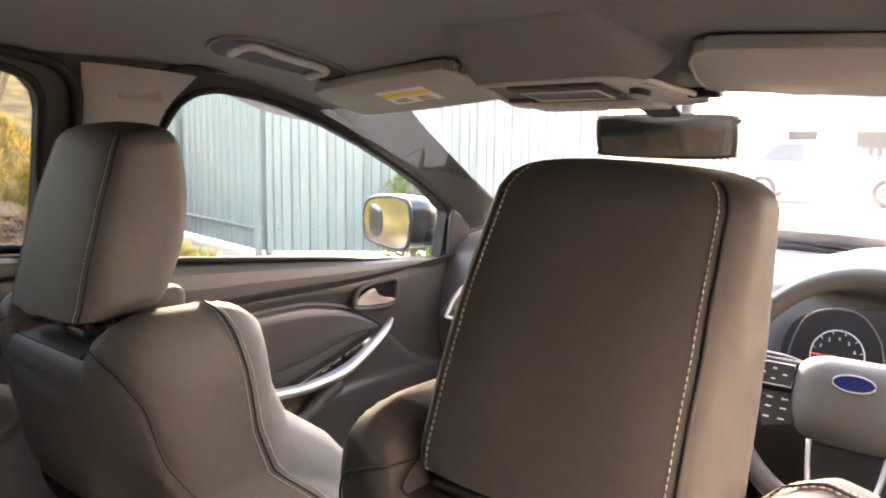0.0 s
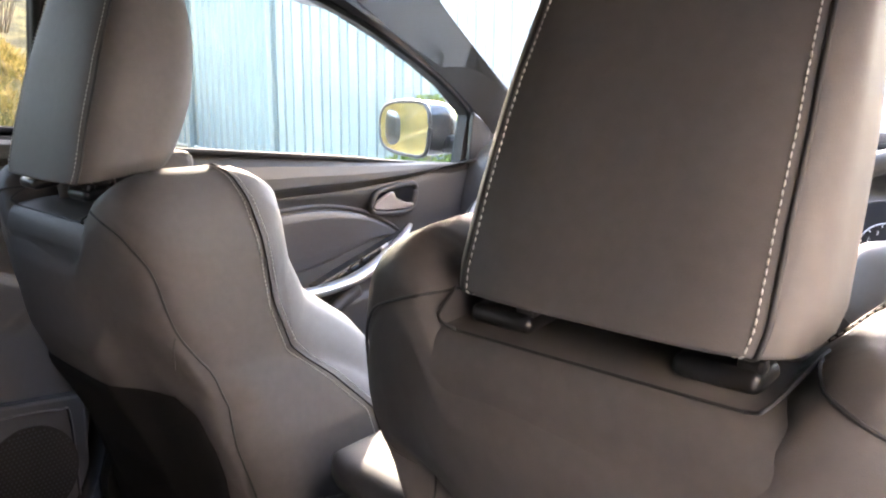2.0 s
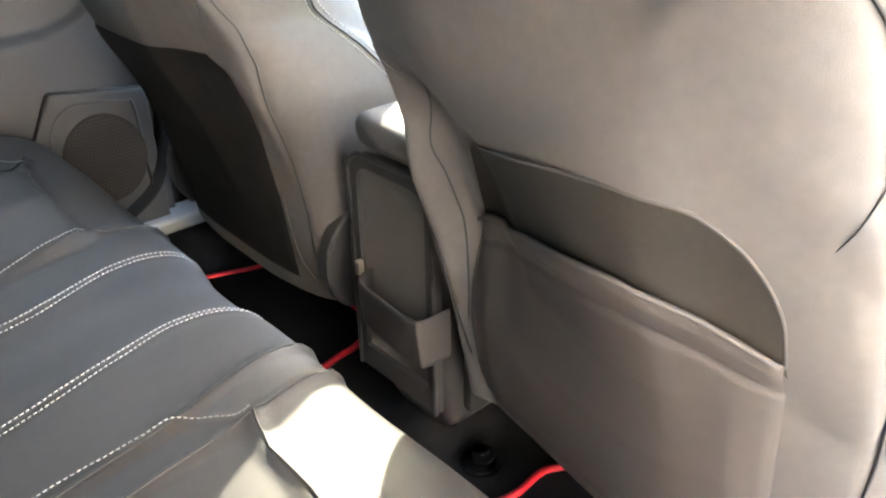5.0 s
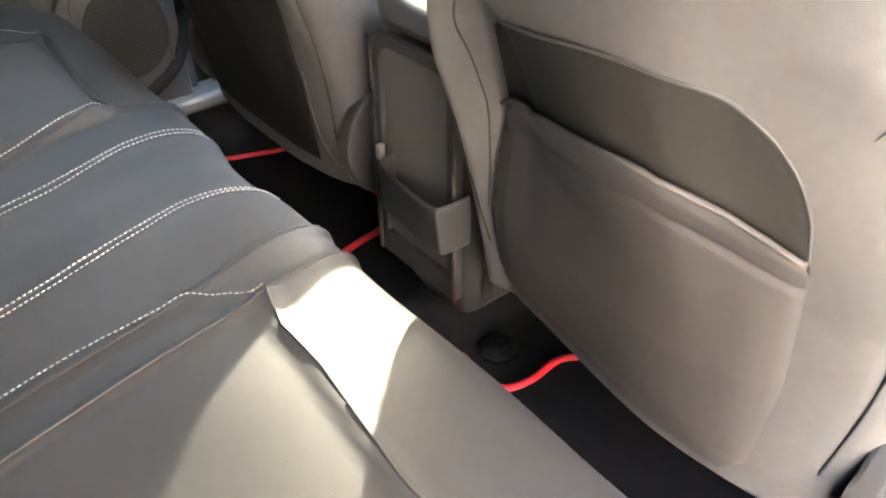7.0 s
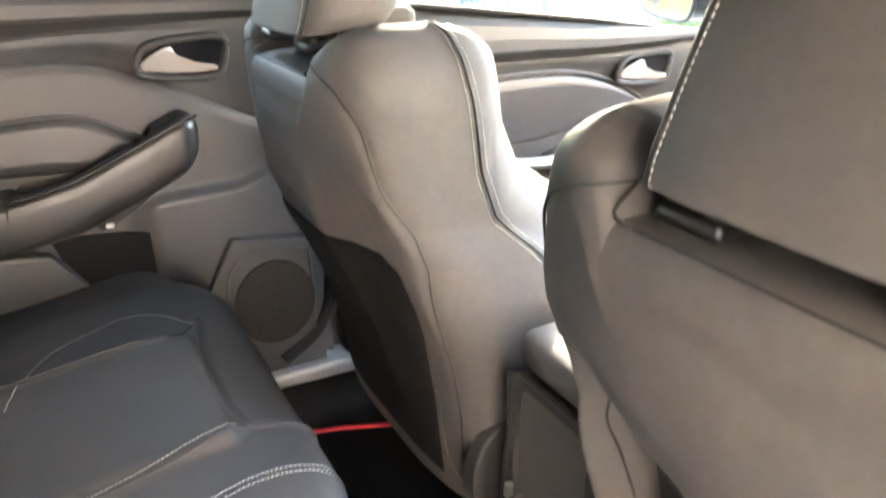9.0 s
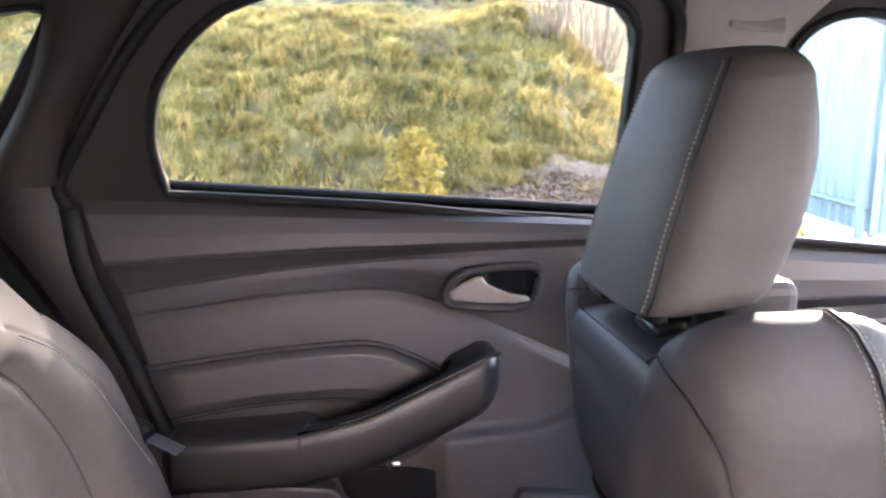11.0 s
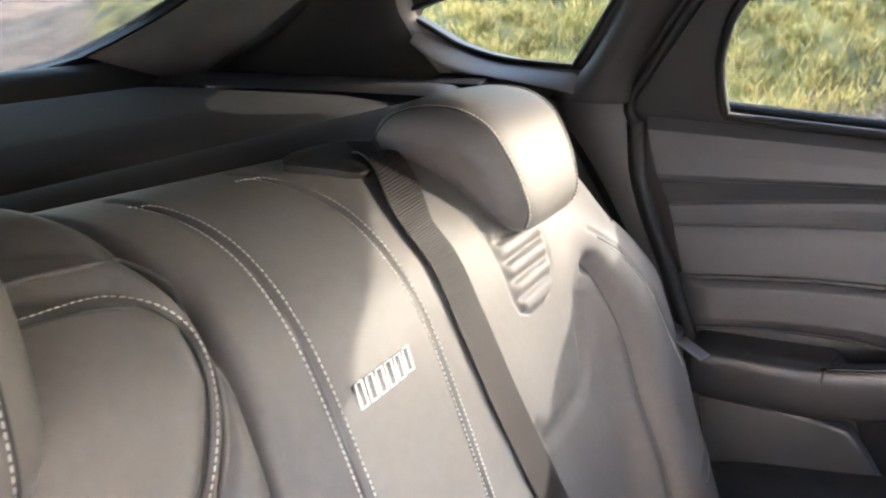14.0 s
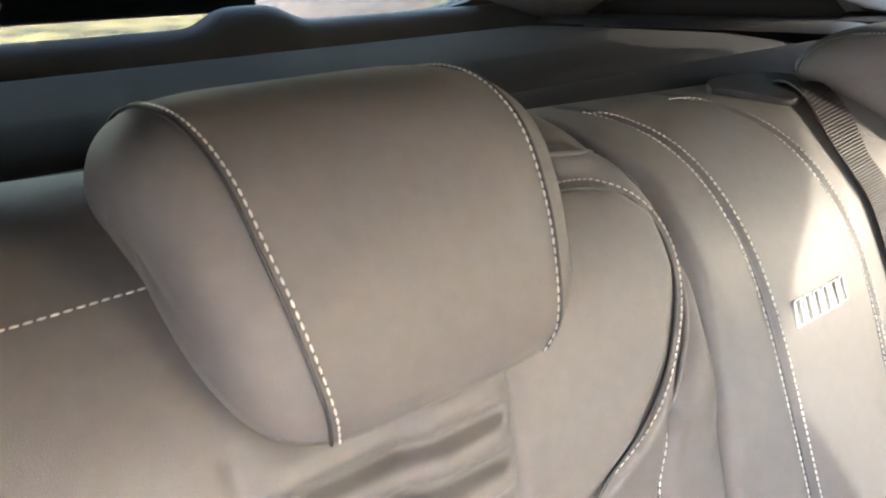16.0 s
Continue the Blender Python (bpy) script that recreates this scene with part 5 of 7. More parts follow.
LINE_A = [(0.056, 1.036), (0.046, 1.028), (0.044, 1.010), (0.049, 0.974), (0.052, 0.918), (0.048, 0.849), (0.04, 0.70), (0.035, 0.55)]
LINE_B = [(-0.046, 1.036), (-0.070, 1.028), (-0.080, 1.005), (-0.078, 0.963), (-0.083, 0.88), (-0.095, 0.764), (-0.10, 0.65), (-0.10, 0.55)]
SPLIT = [(0.108, 1.036), (0.105, 0.98), (0.110, 0.90), (0.118, 0.80), (0.125, 0.60)]


def bench_push(U, V, X, Y, Z):
    g = np.zeros_like(X)
    top = Y > -0.225
    for c, s in ((C_LEFT, 1), (C_RIGHT, -1), (C_RIGHT, 1)):
        lx = (X - c) * s
        side_on = smoothstep(0.008, -0.008, lx)
        outer = s * c < 0
        bol = np.exp(-((lx + 0.185) / 0.078) ** 4) * (smoothstep(0.968, 0.80, Z) if c < 0 else smoothstep(0.955, 0.80, Z))
        g += (0.0 if not outer else 0.056 if c < 0 else 0.050) * bol * side_on
        if outer and c < 0:
            g -= 0.0025 * np.exp(-(seam_dist(X, Z, SIDE_STITCH) / 0.004) ** 2) * top
            g -= 0.009 * np.exp(-(seam_dist(X, Z, SIDE_FOLD) / 0.007) ** 2) * top
            g -= 0.007 * np.exp(-(seam_dist(X, Z, LOWER_FOLD) / 0.009) ** 2) * top
        elif outer:
            g -= 0.010 * np.exp(-(seam_dist(lx, Z, BOLSTER) / 0.006) ** 2) * top * side_on
        else:
            g += 0.012 * smoothstep(-0.225, -0.195, lx) * side_on * smoothstep(0.845, 0.90, Z)
            for line, w, d in ((ARC_IN, 0.005, 0.006), (ARC_OUT, 0.006, 0.007), (WING, 0.006, 0.008)):
                g -= d * np.exp(-(seam_dist(lx, Z, line) / w) ** 2) * top * side_on
    for c, wide, deep in ((C_LEFT + 0.012, 1.0, 1.0), (C_RIGHT + 0.010, 1.1, 1.5)):
        lx = X - c
        g -= 0.007 * np.exp(-(lx / 0.075) ** 2) * smoothstep(0.92, 0.84, Z)
        half = rib_half(Z) * wide
        inside = smoothstep(1.0, 0.72, np.abs(lx) / half) * smoothstep(0.860, 0.872, Z) * smoothstep(0.965, 0.952, Z)
        r = np.zeros_like(X)
        for zr in RIBS:
            r = np.maximum(r, np.exp(-((Z - zr) / 0.0042) ** 2))
        g += inside * (0.0042 - 0.0048 * deep * r)
        g -= 0.0022 * deep * np.exp(-((np.abs(lx) - half) / 0.0045) ** 2) * smoothstep(0.86, 0.866, Z) * smoothstep(0.97, 0.96, Z)
    for line in (LINE_A, LINE_B):
        g -= 0.0025 * np.exp(-(seam_dist(X, Z, line) / 0.0035) ** 2) * top
    g -= 0.012 * np.exp(-(seam_dist(X, Z, SPLIT) / 0.005) ** 2) * top
    g += 0.010 * np.exp(-((X + 0.01) / 0.08) ** 4) * smoothstep(0.99, 0.9, Z)
    wr = np.sin(95 * X + 40 * Z + 3 * np.sin(30 * Z)) * np.exp(-((X - 0.105) / 0.03) ** 2) * np.exp(-((Z - 0.90) / 0.06) ** 2)
    g += 0.0022 * wr
    return g


v, f = sheet(bench_back, 840, 420, push=lambda *a: -bench_push(*a))
bench_pts = v.reshape(420, 840, 3)
back = link_mesh("backrest", v, f, LEATHER, bench, "charcoal leather backrest with double stitching")


def on_bench(x, z, off=0.0012):
    """The point of the finished backrest's face at x, z."""
    i = min(max(int(round((x + 0.672) / 1.344 * 839)), 0), 839)
    col = bench_pts[:, i]
    k = int(np.argmin(np.abs(col[:, 2] - z) + (col[:, 1] < -0.19) * 1.0))
    p = col[k]
    return (x, p[1] + off * 0.8, p[2] + off * 0.5)


def bench_line(line, dx=0.0, n=90, off=0.0016):
    return np.array([on_bench(a + dx, b, off) for a, b in curve_pts(line, n)])


def smooth_line(P, w=5):
    P = np.array(P)
    Q = np.pad(P, ((w, w), (0, 0)), mode="edge")
    return np.stack([np.convolve(Q[:, i], np.ones(2 * w + 1) / (2 * w + 1), "valid") for i in range(3)], 1)


rows = []
for line in (LINE_A, LINE_B):
    for dx in (-0.0055, 0.0055):
        rows.append(smooth_line(bench_line(line, dx)))
    bar("back_seam", smooth_line(bench_line(line, 0.0, off=0.0002)), 0.0009, PIPING, back, sides=6)
rows.append(smooth_line(bench_line(mirrored([(a - 0.005, b + 0.002) for a, b in ARC_IN[:9]], 1, C_RIGHT))))
bar("arch_seam", smooth_line(bench_line(mirrored(ARC_IN, 1, C_RIGHT))), 0.0014, PIPING, back, sides=6)
bar("arch_piping", smooth_line(bench_line(mirrored(ARC_OUT, 1, C_RIGHT))), 0.0018, LEATHER, back, sides=6)
rows.append(smooth_line(bench_line(mirrored([(a + 0.006, b) for a, b in WING], 1, C_RIGHT))))
rows.append(smooth_line(bench_line(mirrored([(a + 0.005, b) for a, b in BOLSTER], -1, C_RIGHT))))
bar("bolster_seam", smooth_line(bench_line(mirrored(BOLSTER, -1, C_RIGHT))), 0.0013, PIPING, back, sides=6)
rows.append(smooth_line(bench_line([(a + 0.004, b) for a, b in SIDE_STITCH])))
bar("bolster_seam", smooth_line(bench_line(SIDE_STITCH, off=0.0004)), 0.0010, PIPING, back, sides=6)
bar("bolster_seam", smooth_line(bench_line(SIDE_FOLD, off=0.0)), 0.0010, PIPING, back, sides=6)
top_seam = smooth_line([on_bench(x, 1.020) for x in np.linspace(0.40, 0.60, 50)])
rows.append(top_seam)
stitches("back_stitching", rows, back)

# maker's lettering drawn as plain silver shapes
badge = thing("badge", "", "")
badge.parent = bench
for k in range(6):
    x = 0.0250 - 0.0118 * k
    px, py, pz = on_bench(x, 0.912, 0.0006)
    bar("badge_mark", [(px + a, py - 0.33 * b, pz + b) for a, b in ((-0.0038, -0.0084), (0.0038, -0.0084), (0.0038, 0.0084), (-0.0038, 0.0084))], 0.0012, SILVER_PRINT, badge, sides=6, closed=True)

SEAM_A = [(0.200, 0.503), (0.222, 0.43), (0.233, 0.377), (0.236, 0.32), (0.25, 0.12)]
SEAM_B = [(0.226, 0.413), (0.202, 0.389), (0.183, 0.363), (0.180, 0.315), (0.177, 0.278), (0.18, 0.13)]
SEAM_C = [(0.226, 0.413), (0.271, 0.402), (0.311, 0.401), (0.42, 0.39), (0.50, 0.375), (0.53, 0.14)]
SEAM_D = [(0.155, 0.503), (0.170, 0.435), (0.181, 0.39), (0.188, 0.355), (0.198, 0.13)]
SEAM_E = [(-0.150, 0.505), (-0.154, 0.434), (-0.247, 0.421), (-0.391, 0.435), (-0.423, 0.445)]
SEAM_F = [(-0.396, 0.437), (-0.440, 0.41), (-0.474, 0.366), (-0.462, 0.32), (-0.444, 0.282), (-0.403, 0.243), (-0.340, 0.222), (-0.30, 0.212)]
SEAM_G = [(-0.148, 0.432), (-0.139, 0.40), (-0.125, 0.315), (-0.12, 0.12)]
DOUBLE = ([(-0.066, 0.510), (-0.067, 0.423), (-0.055, 0.363), (-0.049, 0.315), (-0.045, 0.10)], [(0.073, 0.507), (0.064, 0.432), (0.077, 0.365), (0.087, 0.28), (0.09, 0.10)])
SEAM_H = [(-0.391, 0.435), (-0.366, 0.40), (-0.356, 0.36), (-0.351, 0.32), (-0.352, 0.26), (-0.357, 0.20), (-0.36, 0.12)]
SEAM_CUSHION = [SEAM_H, SEAM_A, SEAM_C, SEAM_D, SEAM_E, SEAM_G]
CP = curve_pts([(0.08, 0.500), (0.15, 0.522), (0.25, 0.540), (0.35, 0.556), (0.43, 0.562), (0.475, 0.556), (0.502, 0.538), (0.512, 0.505), (0.512, 0.44), (0.49, 0.36), (0.455, 0.30), (0.44, 0.20)], 160)
CS = np.concatenate([[0], np.cumsum(np.linalg.norm(np.diff(CP, axis=0), axis=1))])
CS /= CS[-1]


def bench_cushion(U, V):
    x = -0.675 + 1.35 * U
    y, z = np.interp(V, CS, CP[:, 0]), np.interp(V, CS, CP[:, 1])
    return x, y - 0.05 * smoothstep(0.50, 0.675, np.abs(x)) * smoothstep(0.3, 0.5, y), z - 0.02 * smoothstep(0.54, 0.675, np.abs(x))


def cushion_push(U, V, X, Y, Z):
    g = np.zeros_like(X)
    up = Z > 0.44
    for line in SEAM_CUSHION:
        g -= 0.0050 * np.exp(-(seam_dist(X, Y, line) / 0.006) ** 2) * up
    for line in (*DOUBLE, SEAM_B, SEAM_F):
        g -= 0.0016 * np.exp(-(seam_dist(X, Y, line) / 0.0035) ** 2) * up
    for c in (-0.335, 0.36):
        g -= 0.016 * np.exp(-((X - c) / 0.13) ** 4) * np.exp(-((Y - 0.27) / 0.15) ** 4)
    g -= 0.011 * smoothstep(-0.378, -0.352, X) * smoothstep(-0.126, -0.146, X) * smoothstep(0.434, 0.416, Y) * up
    g += 0.006 * np.exp(-((X - 0.015) / 0.055) ** 4)
    g += 0.0015 * np.sin(26 * X + 9 * Y) * np.sin(21 * Y)
    return g


v, f = sheet(bench_cushion, 380, 150, push=lambda *a: -cushion_push(*a))
cush_pts = v.reshape(150, 380, 3)
cushion_ob = link_mesh("seat_cushion", v, f, LEATHER_SHADED, bench, "leather seat cushion with shade put into its darker colour")


def on_cushion(x, y, off=0.0012):
    i = min(max(int(round((x + 0.675) / 1.35 * 379)), 0), 379)
    col = cush_pts[:, i]
    k = int(np.argmin(np.abs(col[:, 1] - y) + (col[:, 2] < 0.47) * 1.0))
    p = col[k]
    return (x, p[1], p[2] + off)


rows = []
for line in DOUBLE:
    for dx in (-0.0045, 0.0045):
        rows.append(smooth_line([on_cushion(a + dx, b, 0.0018) for a, b in curve_pts(line, 110)], 3))
for line, dx, dy in ((SEAM_B, 0.0, 0.0), (SEAM_F, 0.004, 0.0), (SEAM_G, -0.007, -0.004)):
    rows.append(smooth_line([on_cushion(a + dx, b + dy, 0.0018) for a, b in curve_pts(line, 100)], 3))
stitches("cushion_stitching", rows, cushion_ob)
for line in SEAM_CUSHION:
    bar("cushion_seam", smooth_line([on_cushion(a, b, 0.0004) for a, b in curve_pts(line, 80)], 3), 0.0011, PIPING, cushion_ob, sides=6)


def rear_headrest(c, dz):
    """A shell-shaped headrest draped over the top of the backrest."""
    prof = curve_pts([(-0.028, 0.984), (-0.022, 1.0), (-0.026, 1.024), (-0.038, 1.055), (-0.060, 1.088), (-0.095, 1.106), (-0.14, 1.108), (-0.18, 1.096), (-0.204, 1.072), (-0.195, 1.052), (-0.160, 1.037), (-0.122, 1.023), (-0.092, 1.008), (-0.070, 0.994), (-0.052, 0.983), (-0.038, 0.979), (-0.028, 0.984)], 140)[:-1]
    cen = np.array([-0.105, 1.066])
    m = len(prof)

    def fn(U, V):
        i = U * m
        ya, za = np.interp(i, np.arange(m + 1), np.append(prof[:, 0], prof[0, 0])), np.interp(i, np.arange(m + 1), np.append(prof[:, 1], prof[0, 1]))
        t = 2 * V - 1
        k = (1 - np.abs(t) ** 5) ** (1 / 2.2)
        hw = 0.099 + 0.005 * smoothstep(1.0, 1.08, za)
        return hw * np.sign(t) * np.abs(t) ** 0.9, cen[0] + (ya - cen[0]) * k, cen[1] + (za - cen[1]) * k

    ob = thing("rear_headrest", "charcoal leather shell-shaped rear headrest with pale stitching", "headrest", "rear headrests", at=(c, 0, dz))
    v, f = sheet(fn, 120, 80, closed=True)
    pad = link_mesh("pad", v, f, LEATHER, ob)
    lines = []
    for s in (1, -1):
        us = np.linspace(0.0, 0.52, 70)
        w = np.interp(us, [0, 0.1, 0.35, 0.52], [0.055, 0.060, 0.071, 0.074]) + (0.010 if c < 0 and s > 0 else 0.0)
        V = 0.5 + s * 0.5 * (w / 0.10) ** (1 / 0.9)
        P = np.stack(fn(us, V), 1)
        nrm = (P - np.array([0, -0.10, 1.04]))
        nrm[:, 0] *= 0.7
        nrm /= np.linalg.norm(nrm, axis=1, keepdims=True)
        bar("pad_seam", P + nrm * 0.0002 + np.array([s * 0.0035, 0, 0]), 0.0009, PIPING, pad, sides=6)
        lines.append(P + nrm * 0.0016)
    stitches("pad_stitching", lines, pad, pitch=0.0044, length=0.0030, r=0.0006)
    for s in (1, -1):
        bar("post", [(s * 0.05, -0.13, 0.96), (s * 0.05, -0.13, 1.06)], 0.006, CHROME, ob, sides=12)
    return ob


rear_headrest(C_RIGHT - 0.014, -0.018)
rear_headrest(-0.335, -0.038)


# belts
def webbing(name, path, width, side_vec, label, parent=None):
    p = curve_pts(path, 260)
    t = np.gradient(p, axis=0)
    t /= np.linalg.norm(t, axis=1, keepdims=True)
    s = np.broadcast_to(np.array(side_vec, float), p.shape)
    s = s - (s * t).sum(1, keepdims=True) * t
    s /= np.linalg.norm(s, axis=1, keepdims=True)
    nrm = np.cross(t, s)
    verts, faces = [], []
    for i in range(len(p)):
        for a, b in ((-1, -1), (1, -1), (1, 1), (-1, 1)):
            verts.append(p[i] + s[i] * a * width / 2 + nrm[i] * b * 0.0007)
    for i in range(len(p) - 1):
        for k in range(4):
            j = (k + 1) % 4
            faces.append((4 * i + k, 4 * i + j, 4 * i + 4 + j, 4 * i + 4 + k))
    faces += [(0, 1, 2, 3), tuple(4 * (len(p) - 1) + k for k in (3, 2, 1, 0))]
    return link_mesh(name, verts, faces, BELT, parent, "", smooth=False)


belt_mid = thing("centre_seat_belt", "grey webbing seat belt lying over the rear backrest", "seat belt")
lay = [on_bench(x, z, 0.0035) for x, z in ((-0.152, 1.012), (-0.142, 0.985), (-0.140, 0.95), (-0.145, 0.90), (-0.153, 0.86), (-0.162, 0.82), (-0.180, 0.76), (-0.200, 0.70), (-0.216, 0.64), (-0.225, 0.58))]
webbing("webbing", [(-0.245, -0.210, 1.008), (-0.218, -0.168, 1.021), (-0.183, -0.125, 1.012)] + [tuple(p) for p in lay[1:]], 0.047, (1, 0, 0.12), "", belt_mid)


def top_z(x, y):
    return float(np.interp(-y, -PROF[90:, 0], PROF[90:, 1])) + 0.04 * (x - 0.2)


scoop = curve_pts([(-0.100, -0.185), (-0.129, -0.208), (-0.186, -0.232), (-0.245, -0.236), (-0.252, -0.200), (-0.205, -0.158), (-0.150, -0.136), (-0.118, -0.160), (-0.100, -0.185)], 60)[:-1]
part("belt_guide", prism([tuple(p) for p in scoop], lambda a, b, d: (a, b, top_z(a, b) + d), 0.006, 0.002), BLACK_TRIM, belt_mid, "black belt guide let into the backrest top")
belt_left = thing("outer_seat_belt", "grey webbing seat belt hanging beside the rear seat", "seat belt")
webbing("webbing", [(-0.655, -0.31, 1.052), (-0.652, -0.23, 1.040), (-0.645, -0.150, 1.000), (-0.637, -0.100, 0.950), (-0.630, -0.030, 0.842), (-0.622, 0.020, 0.745), (-0.615, 0.040, 0.715)], 0.046, (0.75, 0.5, 0.2), "", belt_left)
webbing("lower_webbing", [(-0.605, 0.035, 0.725), (-0.61, 0.055, 0.66), (-0.63, 0.085, 0.55)], 0.042, (0.5, 0.6, 0.2), "", belt_left)
part("buckle_body", block((0.026, 0.040, 0.030), (-0.600, 0.045, 0.722), 0.008, 3, rot=(-20, 0, -20)), BLACK, belt_left, "black plastic buckle body")
part("buckle_tongue", block((0.022, 0.042, 0.0035), (-0.590, 0.083, 0.708), 0.0012, 2, rot=(-20, 0, -20)), CHROME, belt_left, "chrome buckle tongue")
for s, x0 in ((1, 0.14), (-1, -0.2)):
    clasp = thing("buckle_socket", "black plastic belt socket between the seat cushions", "belt buckle", "belt sockets")
    part("socket", block((0.028, 0.05, 0.035), (x0, 0.10, 0.525), 0.006, 3, rot=(25, 0, 0)), BLACK, clasp)
    part("release_button", block((0.02, 0.006, 0.014), (x0, 0.122, 0.540), 0.002, 2, rot=(25, 0, 0)), RED, clasp, "red release button")

# parcel shelf and tailgate trim
shelf = thing("parcel_shelf", "charcoal carpeted parcel shelf behind the rear seat", "parcel shelf")


def shelf_fn(U, V):
    hw = np.interp(V, [0, 0.8, 1], [0.545, 0.56, 0.55])
    x, y = (2 * U - 1) * hw, -0.80 + 0.46 * V
    e = np.minimum(1, 8 * U) * np.minimum(1, 8 * (1 - U)) * np.minimum(1, 6 * V) * np.minimum(1, 5 * (1 - V))
    return x, y, 1.018 + 0.022 * np.sqrt(np.clip(e, 0, 1))


v, f = sheet(shelf_fn, 80, 40)
link_mesh("panel", v, f, SHELF, shelf, "charcoal shelf panel")


def flap_fn(U, V):
    x, y = (2 * U - 1) * 0.55, -0.34 + 0.11 * V
    return x, y, 1.020 + 0.012 * np.sin(np.pi * V) - 0.010 * V


v, f = sheet(flap_fn, 60, 16)
link_mesh("front_flap", v, f, SHELF, shelf, "soft dark front flap")
gate = thing("tailgate_trim", "dark trim along the rear window with a motor cover", "tailgate trim", kind="structure")


def gate_fn(U, V):
    x = -0.62 + 1.24 * U
    hump = 0.026 * np.exp(-((x - 0.0) / 0.07) ** 4)
    y = -0.885 + 0.09 * V
    return x, y, 1.066 + hump * (1 - V) + 0.006 * np.sin(np.pi * V) - 0.075 * V ** 2


v, f = sheet(gate_fn, 100, 18)
link_mesh("lower_trim", v, f, PLASTIC, gate, "dark grey lower tailgate trim")
p = curve_pts([hatch_place(a, b, -0.006) for a, b in ((0.40, 1.058), (0.48, 1.068), (0.54, 1.090), (0.59, 1.122), (0.615, 1.16), (0.61, 1.21))], 40)
bar("side_trim", p, 0.022, PLASTIC, gate, sides=12)
wip = thing("rear_wiper", "black rear wiper resting on the tailgate glass", "wiper")
wiper_arm = curve_pts([(-0.045, -0.955, 1.092), (0.02, -0.950, 1.104), (0.12, -0.950, 1.112), (0.30, -0.950, 1.110)], 24)
bar("arm", wiper_arm, np.linspace(0.012, 0.017, len(wiper_arm)), BLACK, wip)
bar("blade", curve_pts([(-0.03, -0.945, 1.092), (0.15, -0.940, 1.094), (0.46, -0.94, 1.096)], 20), 0.007, RUBBER, wip, flat=1.6)

# ---- floor mats ----
def floor_mat(z, edge, label):
    m = thing("floor_mat", label, "floor mat", "floor mats")
    pts = [(a, b) for a, b in curve_pts(edge + edge[:1], 90)[:-1]]
    part("mat_body", prism(pts, lambda a, b, d: (a, b, z + d), 0.008), MAT_CLOTH, m)
    bar("edging", [(a, b, z + 0.008) for a, b in pts], 0.0055, RED, m, closed=True, label="bright red bound edge")
    return m


floor_mat(0.186, [(-0.60, 0.69), (-0.592, 0.715), (-0.560, 0.80), (-0.535, 0.855), (-0.40, 0.87), (-0.25, 0.862), (-0.222, 0.81), (-0.214, 0.76), (-0.203, 0.70), (-0.19, 0.55), (-0.22, 0.40), (-0.60, 0.40), (-0.63, 0.55)], "black pile floor mat with bright red edging")
floor_mat(0.186, [(0.060, 0.690), (0.070, 0.712), (0.088, 0.724), (0.105, 0.722), (0.122, 0.716), (0.140, 0.716), (0.158, 0.722), (0.171, 0.735), (0.178, 0.768), (0.180, 0.83), (0.25, 0.86), (0.58, 0.86), (0.62, 0.72), (0.62, 0.42), (0.12, 0.42), (0.062, 0.60)], "black pile floor mat with bright red wavy edging")
fix = thing("mat_fixing", "round black floor mat fixing on the carpet", "mat clip")
FX, FY = 0.100, 0.777


def disc(r):
    return [(FX + r * math.cos(a), FY + r * math.sin(a)) for a in np.linspace(0, 2 * np.pi, 28, endpoint=False)]


part("base", prism(disc(0.029), lambda a, b, d: (a, b, 0.181 + d), 0.008, 0.003), GLOSS_BLACK, fix)
part("collar", prism(disc(0.021), lambda a, b, d: (a, b, 0.189 + d), 0.010, 0.003), GLOSS_BLACK, fix)
part("knob", prism(disc(0.012), lambda a, b, d: (a, b, 0.199 + d), 0.010, 0.004), GLOSS_BLACK, fix)


# ---- dashboard, steering wheel ----
dash = thing("dashboard", "charcoal soft-touch dashboard with instrument hood and air vents", "dashboard")
DP = curve_pts([(2.16, 0.905), (2.02, 0.915), (1.90, 0.918), (1.80, 0.905), (1.745, 0.875), (1.72, 0.82), (1.70, 0.74), (1.70, 0.64), (1.74, 0.52), (1.82, 0.42), (1.95, 0.34)], 120)
DS = np.linspace(0, 1, len(DP))


def dash_fn(U, V):
    x = -0.71 + 1.42 * U
    y, z = np.interp(V, DS, DP[:, 0]), np.interp(V, DS, DP[:, 1])
    hood = np.exp(-((x - 0.345) / 0.17) ** 4)
    top = smoothstep(0.02, 0.12, V) * smoothstep(0.45, 0.30, V)
    z = z + 0.035 * hood * top
    y = y - 0.10 * hood * smoothstep(0.1, 0.3, V) * smoothstep(0.42, 0.34, V) - 0.05 * np.exp(-((x) / 0.16) ** 4) * smoothstep(0.3, 0.5, V)
    return x, y, z


